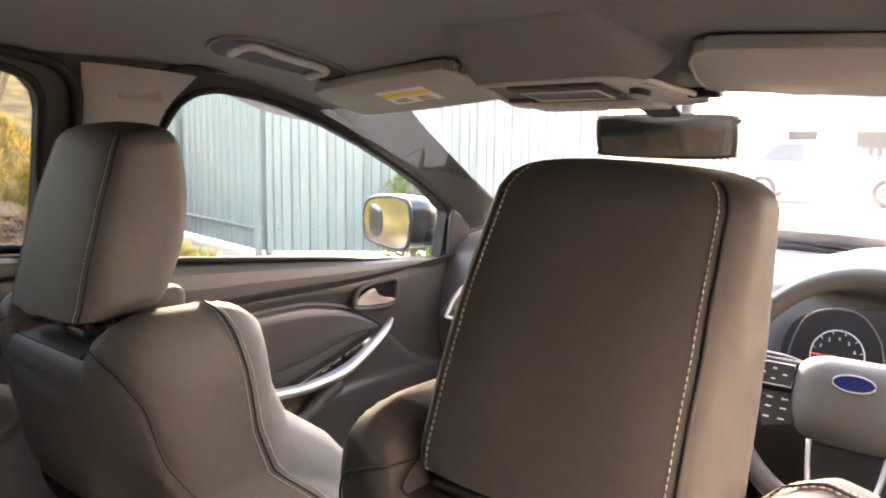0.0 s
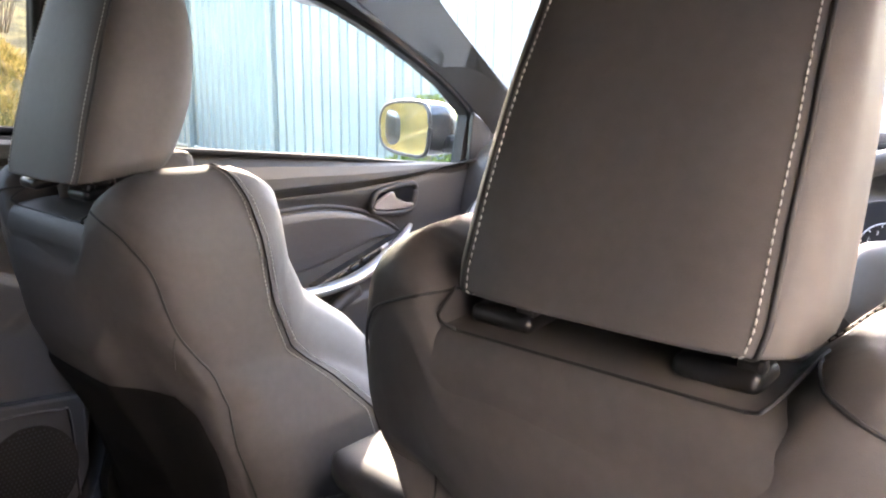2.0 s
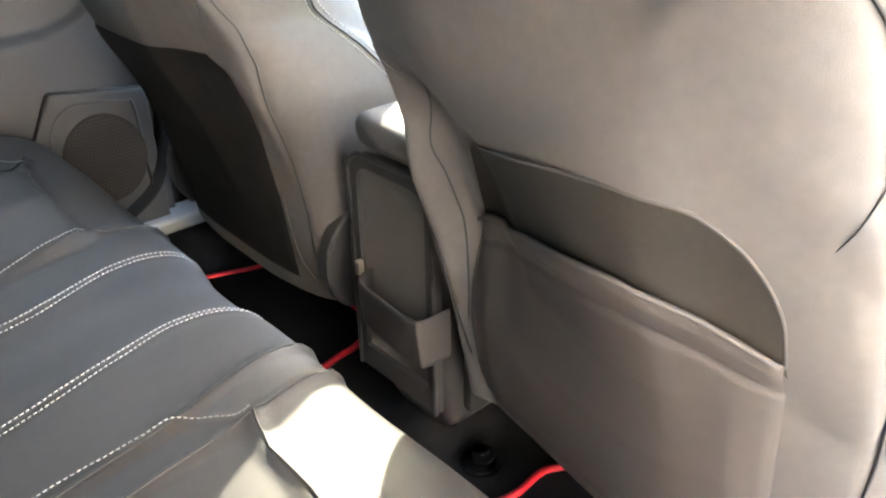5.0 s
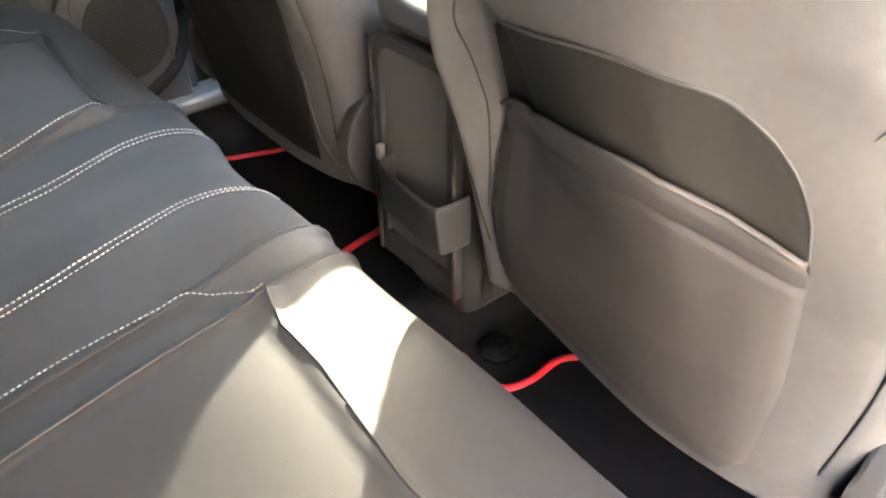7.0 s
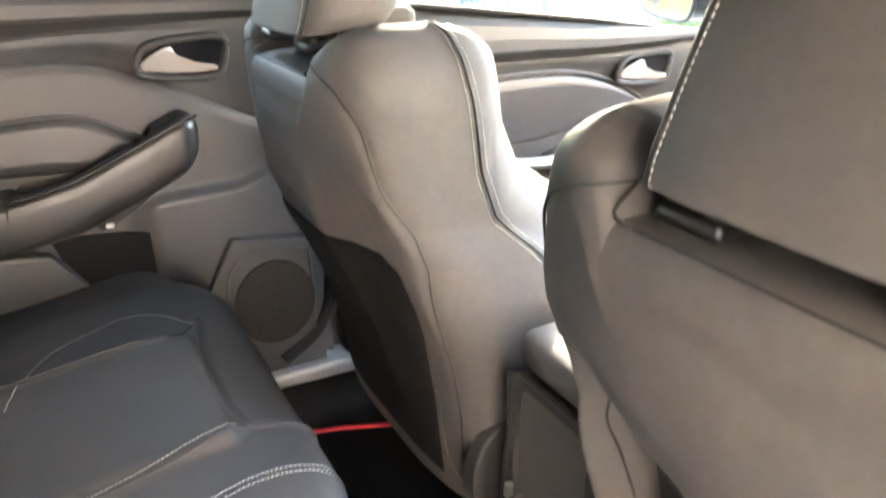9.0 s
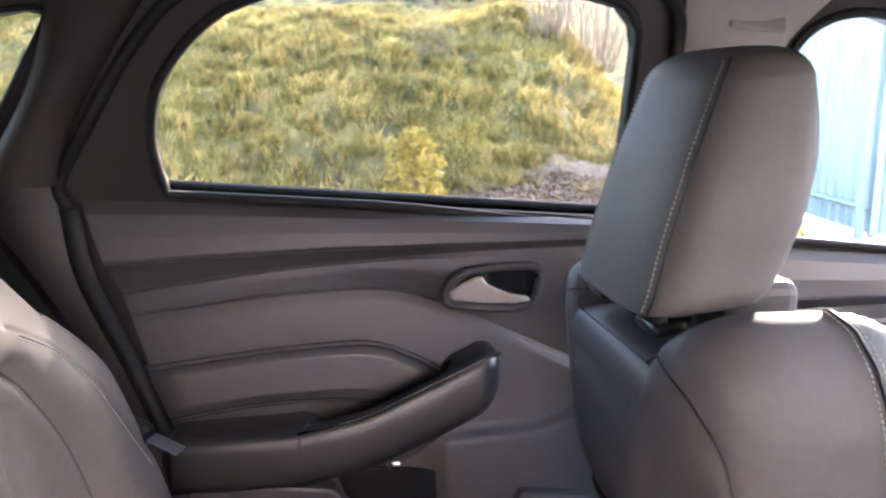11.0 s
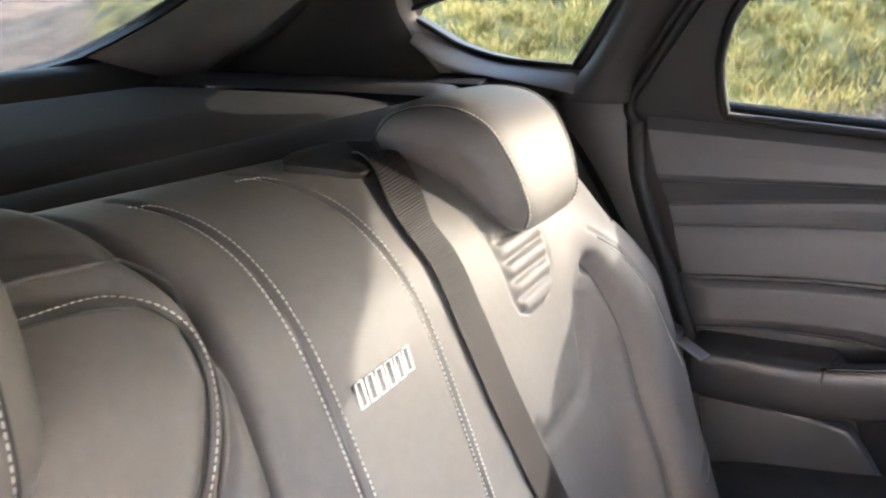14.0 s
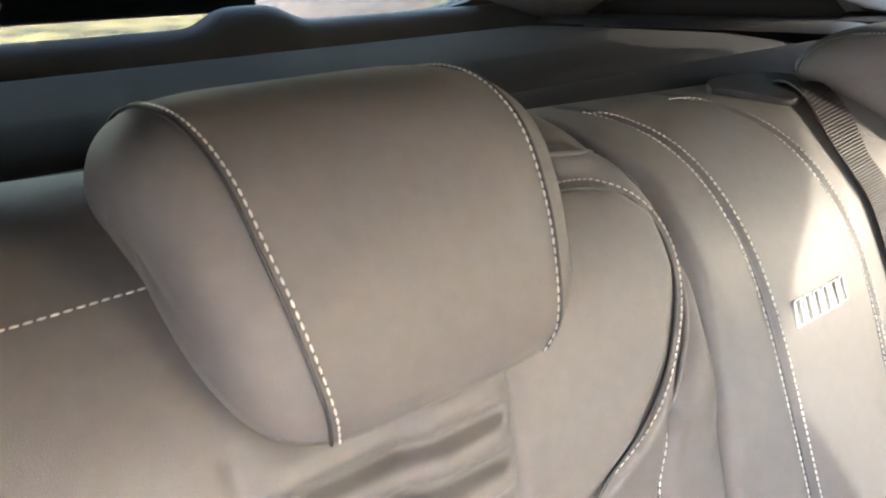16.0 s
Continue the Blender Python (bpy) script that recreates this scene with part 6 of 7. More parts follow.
v, f = sheet(dash_fn, 140, 90)
link_mesh("dash_panel", v, f, PLASTIC_SOFT, dash, "charcoal dash panel")
cl = part("cluster_panel", prism([tuple(p) for p in curve_pts([(0.19, 0.70), (0.17, 0.79), (0.21, 0.855), (0.345, 0.875), (0.48, 0.855), (0.52, 0.79), (0.50, 0.70), (0.345, 0.685), (0.19, 0.70)], 60)[:-1]], lambda a, b, d: (a, 1.665 + 0.25 * (b - 0.78) - d, b), 0.012), BLACK, dash, "black instrument cluster")
for gx, first in ((0.265, True), (0.435, False)):
    rimg = [(gx + 0.044 * math.cos(a), 1.648 + 0.25 * (0.787 + 0.044 * math.sin(a) - 0.78), 0.787 + 0.044 * math.sin(a)) for a in np.linspace(-0.5, np.pi + 0.5, 50)]
    dial = bar("dial_rim", rimg, 0.0013, SILVER, cl, label="silver dial ring")
    outer = curve_pts([(gx - 0.072, 1.630, 0.725), (gx - 0.078, 1.645, 0.79), (gx - 0.05, 1.66, 0.855), (gx + 0.02, 1.662, 0.868), (gx + 0.062, 1.655, 0.83), (gx + 0.078, 1.64, 0.78)], 40)
    bar("dial_surround", outer, 0.0014, PLASTIC_SOFT, cl)
    for k in range(8):
        a = np.pi + 0.25 - k * (np.pi + 0.5) / 7
        bar("dial_tick", [(gx + r * math.cos(a), 1.646 + 0.25 * (0.787 + r * math.sin(a) - 0.78), 0.787 + r * math.sin(a)) for r in (0.038, 0.042)], 0.0007, WHITE_PRINT, dial, sides=5)
        if first and k < 7:
            cu = bpy.data.curves.new("dial_number", "FONT")
            cu.body, cu.size, cu.align_x, cu.align_y = str(k + 1 if k else 1), 0.009, "CENTER", "CENTER"
            if k == 0:
                cu.body = "1"
            cu.materials.append(WHITE_PRINT)
            t = new("dial_number", cu)
            t.parent = dial
            a2 = np.pi + 0.05 - k * (np.pi + 0.2) / 6
            t.matrix_basis = pose(gx + 0.031 * math.cos(a2), 1.645 + 0.25 * (0.787 + 0.031 * math.sin(a2) - 0.78) - 0.002, 0.787 + 0.031 * math.sin(a2), 90 - 14, 0, 0)
    bar("needle", [(gx, 1.643, 0.787), (gx - 0.042, 1.643, 0.786)], 0.0017, RED_NEEDLE, dial, sides=6, label="red needle")
vent = part("side_vent", prism([(1.62, 0.715), (1.70, 0.725), (1.735, 0.80), (1.71, 0.815), (1.66, 0.77)], lambda a, b, d: (-0.66 + d * 0.6 + 0.4 * (a - 1.62), a, b), 0.05, 0.01), PLASTIC_SOFT, dash, "side air vent")
bar("vent_rim", curve_pts([(-0.628, 1.625, 0.722), (-0.622, 1.655, 0.768), (-0.605, 1.70, 0.812), (-0.590, 1.715, 0.79), (-0.597, 1.685, 0.73), (-0.612, 1.65, 0.716), (-0.628, 1.625, 0.722)], 60)[:-1], 0.0045, SILVER, vent, closed=True, label="silver vent rim")
for k in range(4):
    bar("vent_slat", [(-0.62 + 0.004 * k, 1.64 + 0.012 * k, 0.735 + 0.016 * k), (-0.60 + 0.002 * k, 1.675 + 0.009 * k, 0.735 + 0.016 * k)], 0.003, BLACK, vent, sides=6)
part("centre_screen", block((0.22, 0.02, 0.13), (0.0, 1.675, 0.83), 0.008, 3, rot=(-14, 0, 0)), GLOSS_BLACK, dash, "dark centre screen")
part("centre_stack", block((0.24, 0.05, 0.22), (0.0, 1.69, 0.64), 0.02, 3, rot=(-10, 0, 0)), PLASTIC, dash, "dark control stack")

wheel = thing("steering_wheel", "black leather steering wheel with grey hub and silver spoke trim", "steering wheel", at=(0.355, 1.395, 0.795))
wheel.rotation_euler = (radians(-24), 0, 0)      # its own z is across the rim's face upward


def ring_pts(r, n=96, a0=0.0, a1=2 * np.pi):
    return [(r * math.cos(a), 0, r * math.sin(a)) for a in np.linspace(a0, a1, n, endpoint=False)]


bar("rim", ring_pts(0.182), 0.0165, LEATHER, wheel, sides=14, closed=True)


def hub_fn(U, V):
    th, ph = 2 * np.pi * U, np.pi / 2 * V
    c, s = np.cos(th), np.sin(th)
    rx = 0.092 * np.abs(c) ** 0.5 * np.sign(c)
    rz = np.where(s > 0, 0.055, 0.078) * np.abs(s) ** 0.7 * np.sign(s)
    k = np.sin(ph) ** 0.6
    return rx * k, -0.045 * np.cos(ph) + 0.01, rz * k


v, f = sheet(hub_fn, 60, 20, closed=True)
hub = link_mesh("hub_cover", v, f, PLASTIC_SOFT, wheel, "warm grey airbag cover")
oval = [(0.027 * math.cos(a), 0.0115 * math.sin(a)) for a in np.linspace(0, 2 * np.pi, 36, endpoint=False)]
em = part("hub_emblem", prism(oval, lambda a, b, d: (a, -0.036 - d, b + 0.012), 0.003, 0.0006), BLUE, hub, "plain dark blue oval emblem")
bar("emblem_rim", [(a * 1.03, -0.0385, b * 1.03 + 0.012) for a, b in oval], 0.0012, CHROME, em, sides=6, closed=True)
for s in (1, -1):
    part("spoke", block((0.105, 0.025, 0.052), (s * 0.125, 0.006, 0.012), 0.009, 3), BLACK, wheel, "black spoke")
    sw = part("switch_pad", block((0.056, 0.006, 0.036), (s * 0.115, -0.010, 0.010), 0.003), PLASTIC, wheel, "switch pad")
    bar("switch_rim", [(s * 0.115 + a, -0.0135, 0.010 + b) for a, b in ((-0.028, -0.017), (0.028, -0.017), (0.028, 0.017), (-0.028, 0.017))], 0.0012, SILVER, sw, sides=6, closed=True)
    for k, (a, b) in enumerate(((0.0, 0.008), (0.0, -0.008), (0.016, 0.0), (-0.016, 0.0))):
        part("switch_mark", block((0.006, 0.001, 0.002), (s * 0.115 + a, -0.0137, 0.010 + b), 0), WHITE_PRINT, sw)
    part("lower_switch_pad", block((0.046, 0.006, 0.050), (s * 0.105, -0.006, -0.042), 0.004, rot=(0, s * 18, 0)), PLASTIC, wheel, "lower switch pad")
    for a in (-0.011, 0.011):
        for b in (-0.014, 0.002, 0.016):
            part("key_mark", block((0.009, 0.001, 0.002), (s * 0.105 + a, -0.0100, -0.042 + b), 0), WHITE_PRINT, wheel)
    bar("lower_spoke_trim", curve_pts([(s * 0.052, -0.004, -0.075), (s * 0.046, -0.004, -0.12), (s * 0.036, -0.004, -0.150), (0.0, -0.004, -0.156)], 24), 0.006, SILVER, wheel, flat=0.7, label="silver spoke trim")
part("lower_spoke", block((0.085, 0.018, 0.09), (0, 0.008, -0.118), 0.008, 3, taper=(1.25, 1)), BLACK, wheel)
part("spoke_mark", block((0.024, 0.002, 0.007), (0, -0.004, -0.140), 0.001), RED_NEEDLE, wheel, "small red mark")
part("column_cowl", block((0.13, 0.24, 0.11), (0, 0.15, -0.02), 0.03, 3), PLASTIC, wheel)
bar("stalk", curve_pts([(-0.06, 0.06, 0.03), (-0.12, 0.055, 0.045), (-0.175, 0.05, 0.045)], 16), 0.011, BLACK, wheel, flat=0.7, label="black indicator stalk")

# ---- overhead: mirror, visors, console, grab handle ----
mirror = thing("rear_view_mirror", "black framed rear view mirror under the roof console", "rear view mirror", at=(0.049, 1.372, 1.168))
mirror.rotation_euler = (radians(3), 0, radians(15))
mo = curve_pts([(0.110, 0.022), (0.100, 0.034), (0.0, 0.037), (-0.100, 0.034), (-0.112, 0.020), (-0.108, -0.022), (-0.096, -0.032), (0.0, -0.036), (0.096, -0.034), (0.110, -0.022), (0.110, 0.022)], 70)[:-1]
part("housing", prism([tuple(p) for p in mo], lambda a, b, d: (a, d, b), 0.032, 0.006), BLACK, mirror)
part("mirror_glass", prism([(0.93 * a, 0.86 * b) for a, b in mo], lambda a, b, d: (a, -0.0035 + d, b), 0.003), MIRROR, mirror, "mirror glass")
bar("stem", curve_pts([(0.02, 0.03, 0.02), (0.02, 0.06, 0.055), (0.0, 0.10, 0.075)], 16), 0.016, BLACK, mirror)

def fairing(U, V):
    """The headliner swelling down to the roof console."""
    y = 0.965 + 0.135 * V
    xl, xr = np.interp(V, [0, 1], [-0.085, -0.150]), np.interp(V, [0, 1], [0.13, 0.185])
    x = xl + (xr - xl) * U
    edge = np.sqrt(np.clip(np.minimum(1, 9 * U) * np.minimum(1, 9 * (1 - U)), 0, 1))
    return x, y, roof_centre(y) + 0.003 - 0.005 * smoothstep(0, 0.08, V) * edge - (roof_centre(1.10) - 1.2365) * smoothstep(0, 1, V) * edge


v, f = sheet(fairing, 40, 24)
tagged(link_mesh("trim_roof_fairing", v, f, HEADLINER), "grey headliner swelling down to the roof console", "headliner", kind="structure")
rc = thing("roof_console", "grey roof console with sunglasses flap and chrome reading lamp bezel", "roof console")
CO = [(-0.115, 0.0), (0.115, 0.0), (0.165, 0.06), (0.185, 0.11), (0.14, 0.125), (-0.10, 0.125), (-0.125, 0.08)]


def console_place(a, b, d):
    return (a, 1.092 + b, 1.2385 - 0.20 * b - d)


part("console_body", prism(CO, console_place, -0.03, 0.006), PLASTIC_SOFT, rc, "grey console body")
bar("console_rim", curve_pts([console_place(a, b, 0.001) for a, b in CO + CO[:1]], 80)[:-1], 0.004, PILLAR, rc, closed=True, label="pale console rim")
flap = part("glasses_flap", prism([(-0.075, 0.012), (0.075, 0.012), (0.080, 0.075), (-0.060, 0.075)], console_place, 0.006, 0.003), PLASTIC, rc, "sunglasses flap")
bar("flap_rim", [console_place(a, b, 0.0065) for a, b in ((-0.06, 0.03), (0.065, 0.03), (0.07, 0.072), (-0.05, 0.072))], 0.002, PILLAR, flap, closed=True)
part("lamp_bezel", prism([(0.085, 0.005), (0.112, 0.004), (0.158, 0.06), (0.176, 0.108), (0.10, 0.112)], console_place, 0.004, 0.002), PILLAR, rc, "pale lamp bezel")
part("knob", prism([(0.118 + 0.014 * math.cos(a), 0.050 + 0.018 * math.sin(a)) for a in np.linspace(0, 2 * np.pi, 24, endpoint=False)], console_place, 0.012, 0.002), BLACK, rc, "dark round knob")
part("front_lip", prism([(-0.09, 0.105), (0.11, 0.105), (0.13, 0.128), (-0.08, 0.128)], console_place, 0.010, 0.003), PILLAR, rc)
part("sensor_pod", prism([(0.035, 0.13), (0.115, 0.13), (0.10, 0.22), (0.05, 0.22)], lambda a, b, d: (a, 1.10 + b, 1.226 - 0.35 * (b - 0.13) - d), -0.03, 0.005), BLACK, rc)


def sun_visor(s, x0, label):
    vis = thing("sun_visor", label, "sun visor", "sun visors", at=(x0, 1.135, 1.240))
    vis.rotation_euler = (radians(-17), radians(-s * 3), radians(s * -9))
    out = curve_pts([(-0.20, 0.02), (-0.19, 0.055), (-0.15, 0.066), (0.13, 0.066), (0.185, 0.060), (0.195, 0.02), (0.185, -0.045), (0.15, -0.062), (-0.14, -0.065), (-0.19, -0.045), (-0.20, 0.02)], 80)[:-1]
    part("flap", prism([tuple(p) for p in out], lambda a, b, d: (a, b, d - 0.009), 0.018, 0.006), VISOR, vis, "pale grey visor flap", True)
    bar("edge_welt", [(a * 0.985, b * 0.97, -0.0085) for a, b in out], 0.0016, PILLAR, vis, closed=True, label="pale stitched edge")
    bar("pivot_rod", [(s * -0.205, 0.058, 0.0), (s * 0.15, 0.062, 0.0)], 0.0045, BLACK, vis, label="dark pivot rod")
    return vis


vl = sun_visor(1, -0.315, "pale grey sun visor with a yellow and white warning label")
lab = part("warning_label", block((0.125, 0.052, 0.0012), (0.02, 0.004, -0.0098), 0), STICKER, vl, "white and yellow warning label")
part("label_band", block((0.121, 0.014, 0.0012), (0.02, -0.006, -0.0106), 0), YELLOW, lab, "yellow band")
for k, (a, b, w) in enumerate(((-0.015, 0.012, 0.03), (-0.015, 0.020, 0.04), (0.045, 0.012, 0.03), (0.045, 0.020, 0.035), (0.045, 0.028, 0.03))):
    part("print_bar", block((w, 0.0035, 0.001), (a + 0.005, b, -0.0108), 0), INK, lab)
sun_visor(-1, 0.40, "pale grey sun visor above the steering wheel")
for s, x0 in ((1, -0.10), (-1, 0.19)):
    clip = thing("visor_clip", "small dark visor hook on the roof", "visor clip", "visor clips")
    part("hook", block((0.045, 0.022, 0.014), (x0, 1.185, 1.222), 0.005, 3), BLACK, clip)

grab = thing("grab_handle", "pale grey folding grab handle in a roof recess", "grab handle")
gp = curve_pts([(-0.455, 0.897, 1.2879), (-0.440, 0.902, 1.2928), (-0.423, 0.910, 1.2962), (-0.418, 0.924, 1.2957), (-0.416, 0.962, 1.2879), (-0.408, 1.030, 1.2763), (-0.408, 1.045, 1.2738), (-0.416, 1.053, 1.2675), (-0.445, 1.046, 1.2636)], 60)
bar("grip", gp, 0.0085, PILLAR, grab, sides=12, flat=0.75, label="pale plastic grip")
for a, b in ((gp[0], gp[9]), (gp[-1], gp[-8])):
    bar("hinge_arm", [tuple(a), tuple((a + b) / 2), tuple(b)], [0.013, 0.012, 0.009], PILLAR, grab, sides=12, flat=0.6, label="pale hinge end")
rec = thing("grab_recess_shade", "black plate for the shade in the headliner's handle recess", "roof recess", kind="structure")
rec_o = [tuple(p) for p in curve_pts([(-0.533, 0.916), (-0.505, 0.890), (-0.458, 0.888), (-0.420, 0.922), (-0.400, 1.011), (-0.378, 1.065), (-0.40, 1.095), (-0.455, 1.10), (-0.490, 1.04), (-0.520, 0.97), (-0.533, 0.916)], 60)[:-1]]


def head_z(x, y):
    edge = np.interp(y, [0.9, 1.05, 1.24], [1.278, 1.262, 1.222])
    return float(roof_centre(y) - (roof_centre(y) - edge) * abs(x / 0.62) ** 5)


# Thin plate below the headliner; the hollow's shade is put into its black.
part("recess", prism(rec_o, lambda a, b, d: (a, b, head_z(a, b) - 0.003 + d), 0.002), BLACK_TRIM, rec)
bar("recess_rim", [(a, b, head_z(a, b) - 0.002) for a, b in rec_o], 0.004, HEADLINER, rec, closed=True)
lampo = thing("roof_lamp", "small roof lamp with clear lens and chrome frame", "roof lamp")
part("lens", block((0.05, 0.10, 0.010), (0.085, 0.845, 1.332), 0.004), LENS, lampo, "clear lens")
part("lamp_frame", block((0.085, 0.16, 0.008), (0.09, 0.86, 1.337), 0.004), SILVER, lampo, "silver frame")
oc = thing("coat_hook_cover", "small moulded cover on the pillar trim", "pillar cover", kind="structure")
part("cover", block((0.008, 0.075, 0.026), (-0.607, 0.828, 1.228), 0.004, 3, rot=(-6, -18, 0)), PILLAR_MID, oc)

# ---- outside: ground, hill, fence, shrubs, car ----
def ground_h(x, y):
    side = 1 - smoothstep(1.8, 5.2, y + 0.15 * (x + 6.0))
    hill = smoothstep(4.2, 12.5, -x) * side * smoothstep(-16.0, -6.0, y)
    bumps = 0.16 * np.sin(0.9 * x + 1.3 * y) * np.sin(0.7 * y - 0.6 * x) + 0.07 * np.sin(2.3 * x + 0.8 * np.sin(1.1 * y)) * np.sin(2.9 * y + 1)
    bumps = bumps + 0.055 * np.sin(5.1 * x + 1.7 * y + 1.5 * np.sin(2.2 * y)) * np.sin(4.3 * y - 2.1 * x + np.sin(3.1 * x))
    tuss = np.abs(np.sin(6.3 * x + 2.1 * np.sin(1.9 * y) + 1.3 * y)) * np.abs(np.sin(5.2 * y + 1.7 * np.sin(2.3 * x) - 0.9 * x))
    bumps = bumps + 0.13 * (tuss ** 1.5 - 0.35) * (0.5 + 0.5 * np.sin(0.8 * x + 1.1 * y + 2.0))
    top = 3.1 * hill
    top = -np.log(np.exp(-7 * top) + np.exp(-7 * 2.45)) / 7 + 0.3 * np.clip(-x - 12.5, 0, 24) * smoothstep(-16.0, -6.0, y) * smoothstep(26.0, 9.0, y)
    rise = 0.085 * np.clip(-y - 5.0, 0, 40) * smoothstep(6, 0, x)
    return GROUND_Z + top + bumps * smoothstep(0.02, 0.3, hill) + rise


def axis(vals):
    return np.unique(np.concatenate(vals))


gx = axis([np.linspace(-15, -2, 190), np.linspace(-2, 12, 40), -15 - np.geomspace(0.5, 600, 30), 12 + np.geomspace(0.5, 600, 26)])
gy = axis([np.linspace(-26, -8, 60), np.linspace(-8, 8, 200), np.linspace(8, 26, 40), -26 - np.geomspace(0.5, 600, 26), 26 + np.geomspace(0.5, 600, 26)])
GX, GY = np.meshgrid(gx, gy)
GZ = ground_h(GX, GY)
verts = np.stack([GX, GY, GZ], -1).reshape(-1, 3)
nxg = len(gx)
faces = [(j * nxg + i, j * nxg + i + 1, (j + 1) * nxg + i + 1, (j + 1) * nxg + i) for j in range(len(gy) - 1) for i in range(nxg - 1)]
g_ob = link_mesh("ground", verts, faces, GROUND)
tagged(g_ob, "ground with pale drive, dry grass bank and bark mulch", "ground", kind="structure")
att = g_ob.data.color_attributes.new("cover", "FLOAT_COLOR", "POINT")
edge_n = 0.25 * np.sin(1.7 * GY) + 0.15 * np.sin(4.1 * GY + 1)
lawn = smoothstep(3.4, 3.8, -GX + edge_n) * (1 - smoothstep(4.6, 5.4, GY + edge_n))
lawn = np.maximum(lawn, smoothstep(-4.5, -5.2, GY + edge_n) * smoothstep(-1.0, 0.0, -GX + edge_n))
lawn = np.maximum(lawn, smoothstep(10.2, 10.6, GY + edge_n * 0.3) * (1 - smoothstep(11.6, 12.0, GY)))
lawn = np.maximum(lawn, smoothstep(10.2, 11.5, -GX + edge_n))
lawn = np.maximum(lawn, smoothstep(30, 60, np.hypot(GX, GY)))
mul = smoothstep(4.4, 4.7, -GX + edge_n * 0.4) * (1 - smoothstep(0.0, 0.6, -GX + 1.2 * edge_n - 5.35 - 1.1 * smoothstep(-0.5, 0.4, GY))) * (1 - smoothstep(4.6, 5.4, GY)) * smoothstep(-1.4, -0.4, GY + edge_n)
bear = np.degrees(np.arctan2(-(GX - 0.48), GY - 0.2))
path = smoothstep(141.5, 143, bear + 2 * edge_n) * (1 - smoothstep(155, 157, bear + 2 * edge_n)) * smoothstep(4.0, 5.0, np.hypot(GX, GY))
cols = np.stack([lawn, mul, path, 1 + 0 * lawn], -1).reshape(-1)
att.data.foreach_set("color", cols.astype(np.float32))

# grass tufts on the bank
rng = np.random.default_rng(4)


def tufts(name, count, region, mat, h0, h1, label):
    verts, faces = [], []
    made = 0
    while made < count:
        x, y = rng.uniform(*region[0]), rng.uniform(*region[1])
        if region[2](x, y) < rng.random():
            continue
        made += 1
        z = float(ground_h(np.array(x), np.array(y)))
        for _ in range(6):
            a, l, h, w = rng.uniform(0, 6.28), rng.uniform(0.2, 1.0), rng.uniform(h0, h1), rng.uniform(0.003, 0.008)
            bx, by = x + rng.normal(0, 0.03), y + rng.normal(0, 0.03)
            tx, ty = bx + math.cos(a) * h * l * 0.8, by + math.sin(a) * h * l * 0.8
            k = len(verts)
            px, py = -math.sin(a) * w, math.cos(a) * w
            verts += [(bx - px, by - py, z - 0.01), (bx + px, by + py, z - 0.01), ((bx + tx) / 2 + px, (by + ty) / 2 + py, z + h * 0.7), (tx, ty, z + h)]
            faces += [(k, k + 1, k + 2), (k, k + 2, k + 3)]
    return tagged(link_mesh(name, verts, faces, mat, smooth=False), label, "grass", kind="stuff")


def on_lawn(x, y):
    e = 0.25 * math.sin(1.7 * y) + 0.15 * math.sin(4.1 * y + 1)
    p = 1.0 if -x + 1.2 * e > 5.5 + 1.1 * min(1.0, max(0.0, (y + 0.5) / 0.9)) or (y < -0.8 and -x + e > 4.5) else 0.03
    tuss = abs(math.sin(6.3 * x + 2.1 * math.sin(1.9 * y) + 1.3 * y)) * abs(math.sin(5.2 * y + 1.7 * math.sin(2.3 * x) - 0.9 * x))
    bare = 0.5 + 0.5 * math.sin(1.3 * x - 0.9 * y + 1.2 * math.sin(1.7 * y))
    clump = 0.06 + 0.94 * tuss ** 1.3 * (0.25 + 0.75 * bare)
    return p * clump * (1.0 if y < 4.6 else 0.0)


tufts("green_grass", 24000, ((-14.5, -4.6), (-7.5, 5.0), on_lawn), GRASS, 0.03, 0.12, "green grass tufts on the bank")
tufts("dry_grass", 17000, ((-14.5, -4.6), (-7.5, 5.0), on_lawn), GRASS_DRY, 0.03, 0.15, "straw coloured dry grass tufts on the bank")


def chips(name, count, region, label):
    verts, faces = [], []
    for _ in range(count):
        x, y = rng.uniform(*region[0]), rng.uniform(*region[1])
        z = float(ground_h(np.array(x), np.array(y)))
        a, l, w = rng.uniform(0, 6.28), rng.uniform(0.008, 0.030), rng.uniform(0.003, 0.009)
        c, s = math.cos(a), math.sin(a)
        t = rng.uniform(-0.02, 0.03)
        k = len(verts)
        verts += [(x - c * l + s * w, y - s * l - c * w, z + 0.004), (x - c * l - s * w, y - s * l + c * w, z + 0.008), (x + c * l - s * w, y + s * l + c * w, z + 0.01 + t), (x + c * l + s * w, y + s * l - c * w, z + 0.012 + t)]
        faces += [(k, k + 1, k + 2, k + 3)]
    return tagged(link_mesh(name, verts, faces, BARK, smooth=False), label, "mulch", kind="stuff")


chips("bark_mulch", 22000, ((-6.75, -4.8), (-0.2, 3.3)), "brown bark mulch along the foot of the bank")


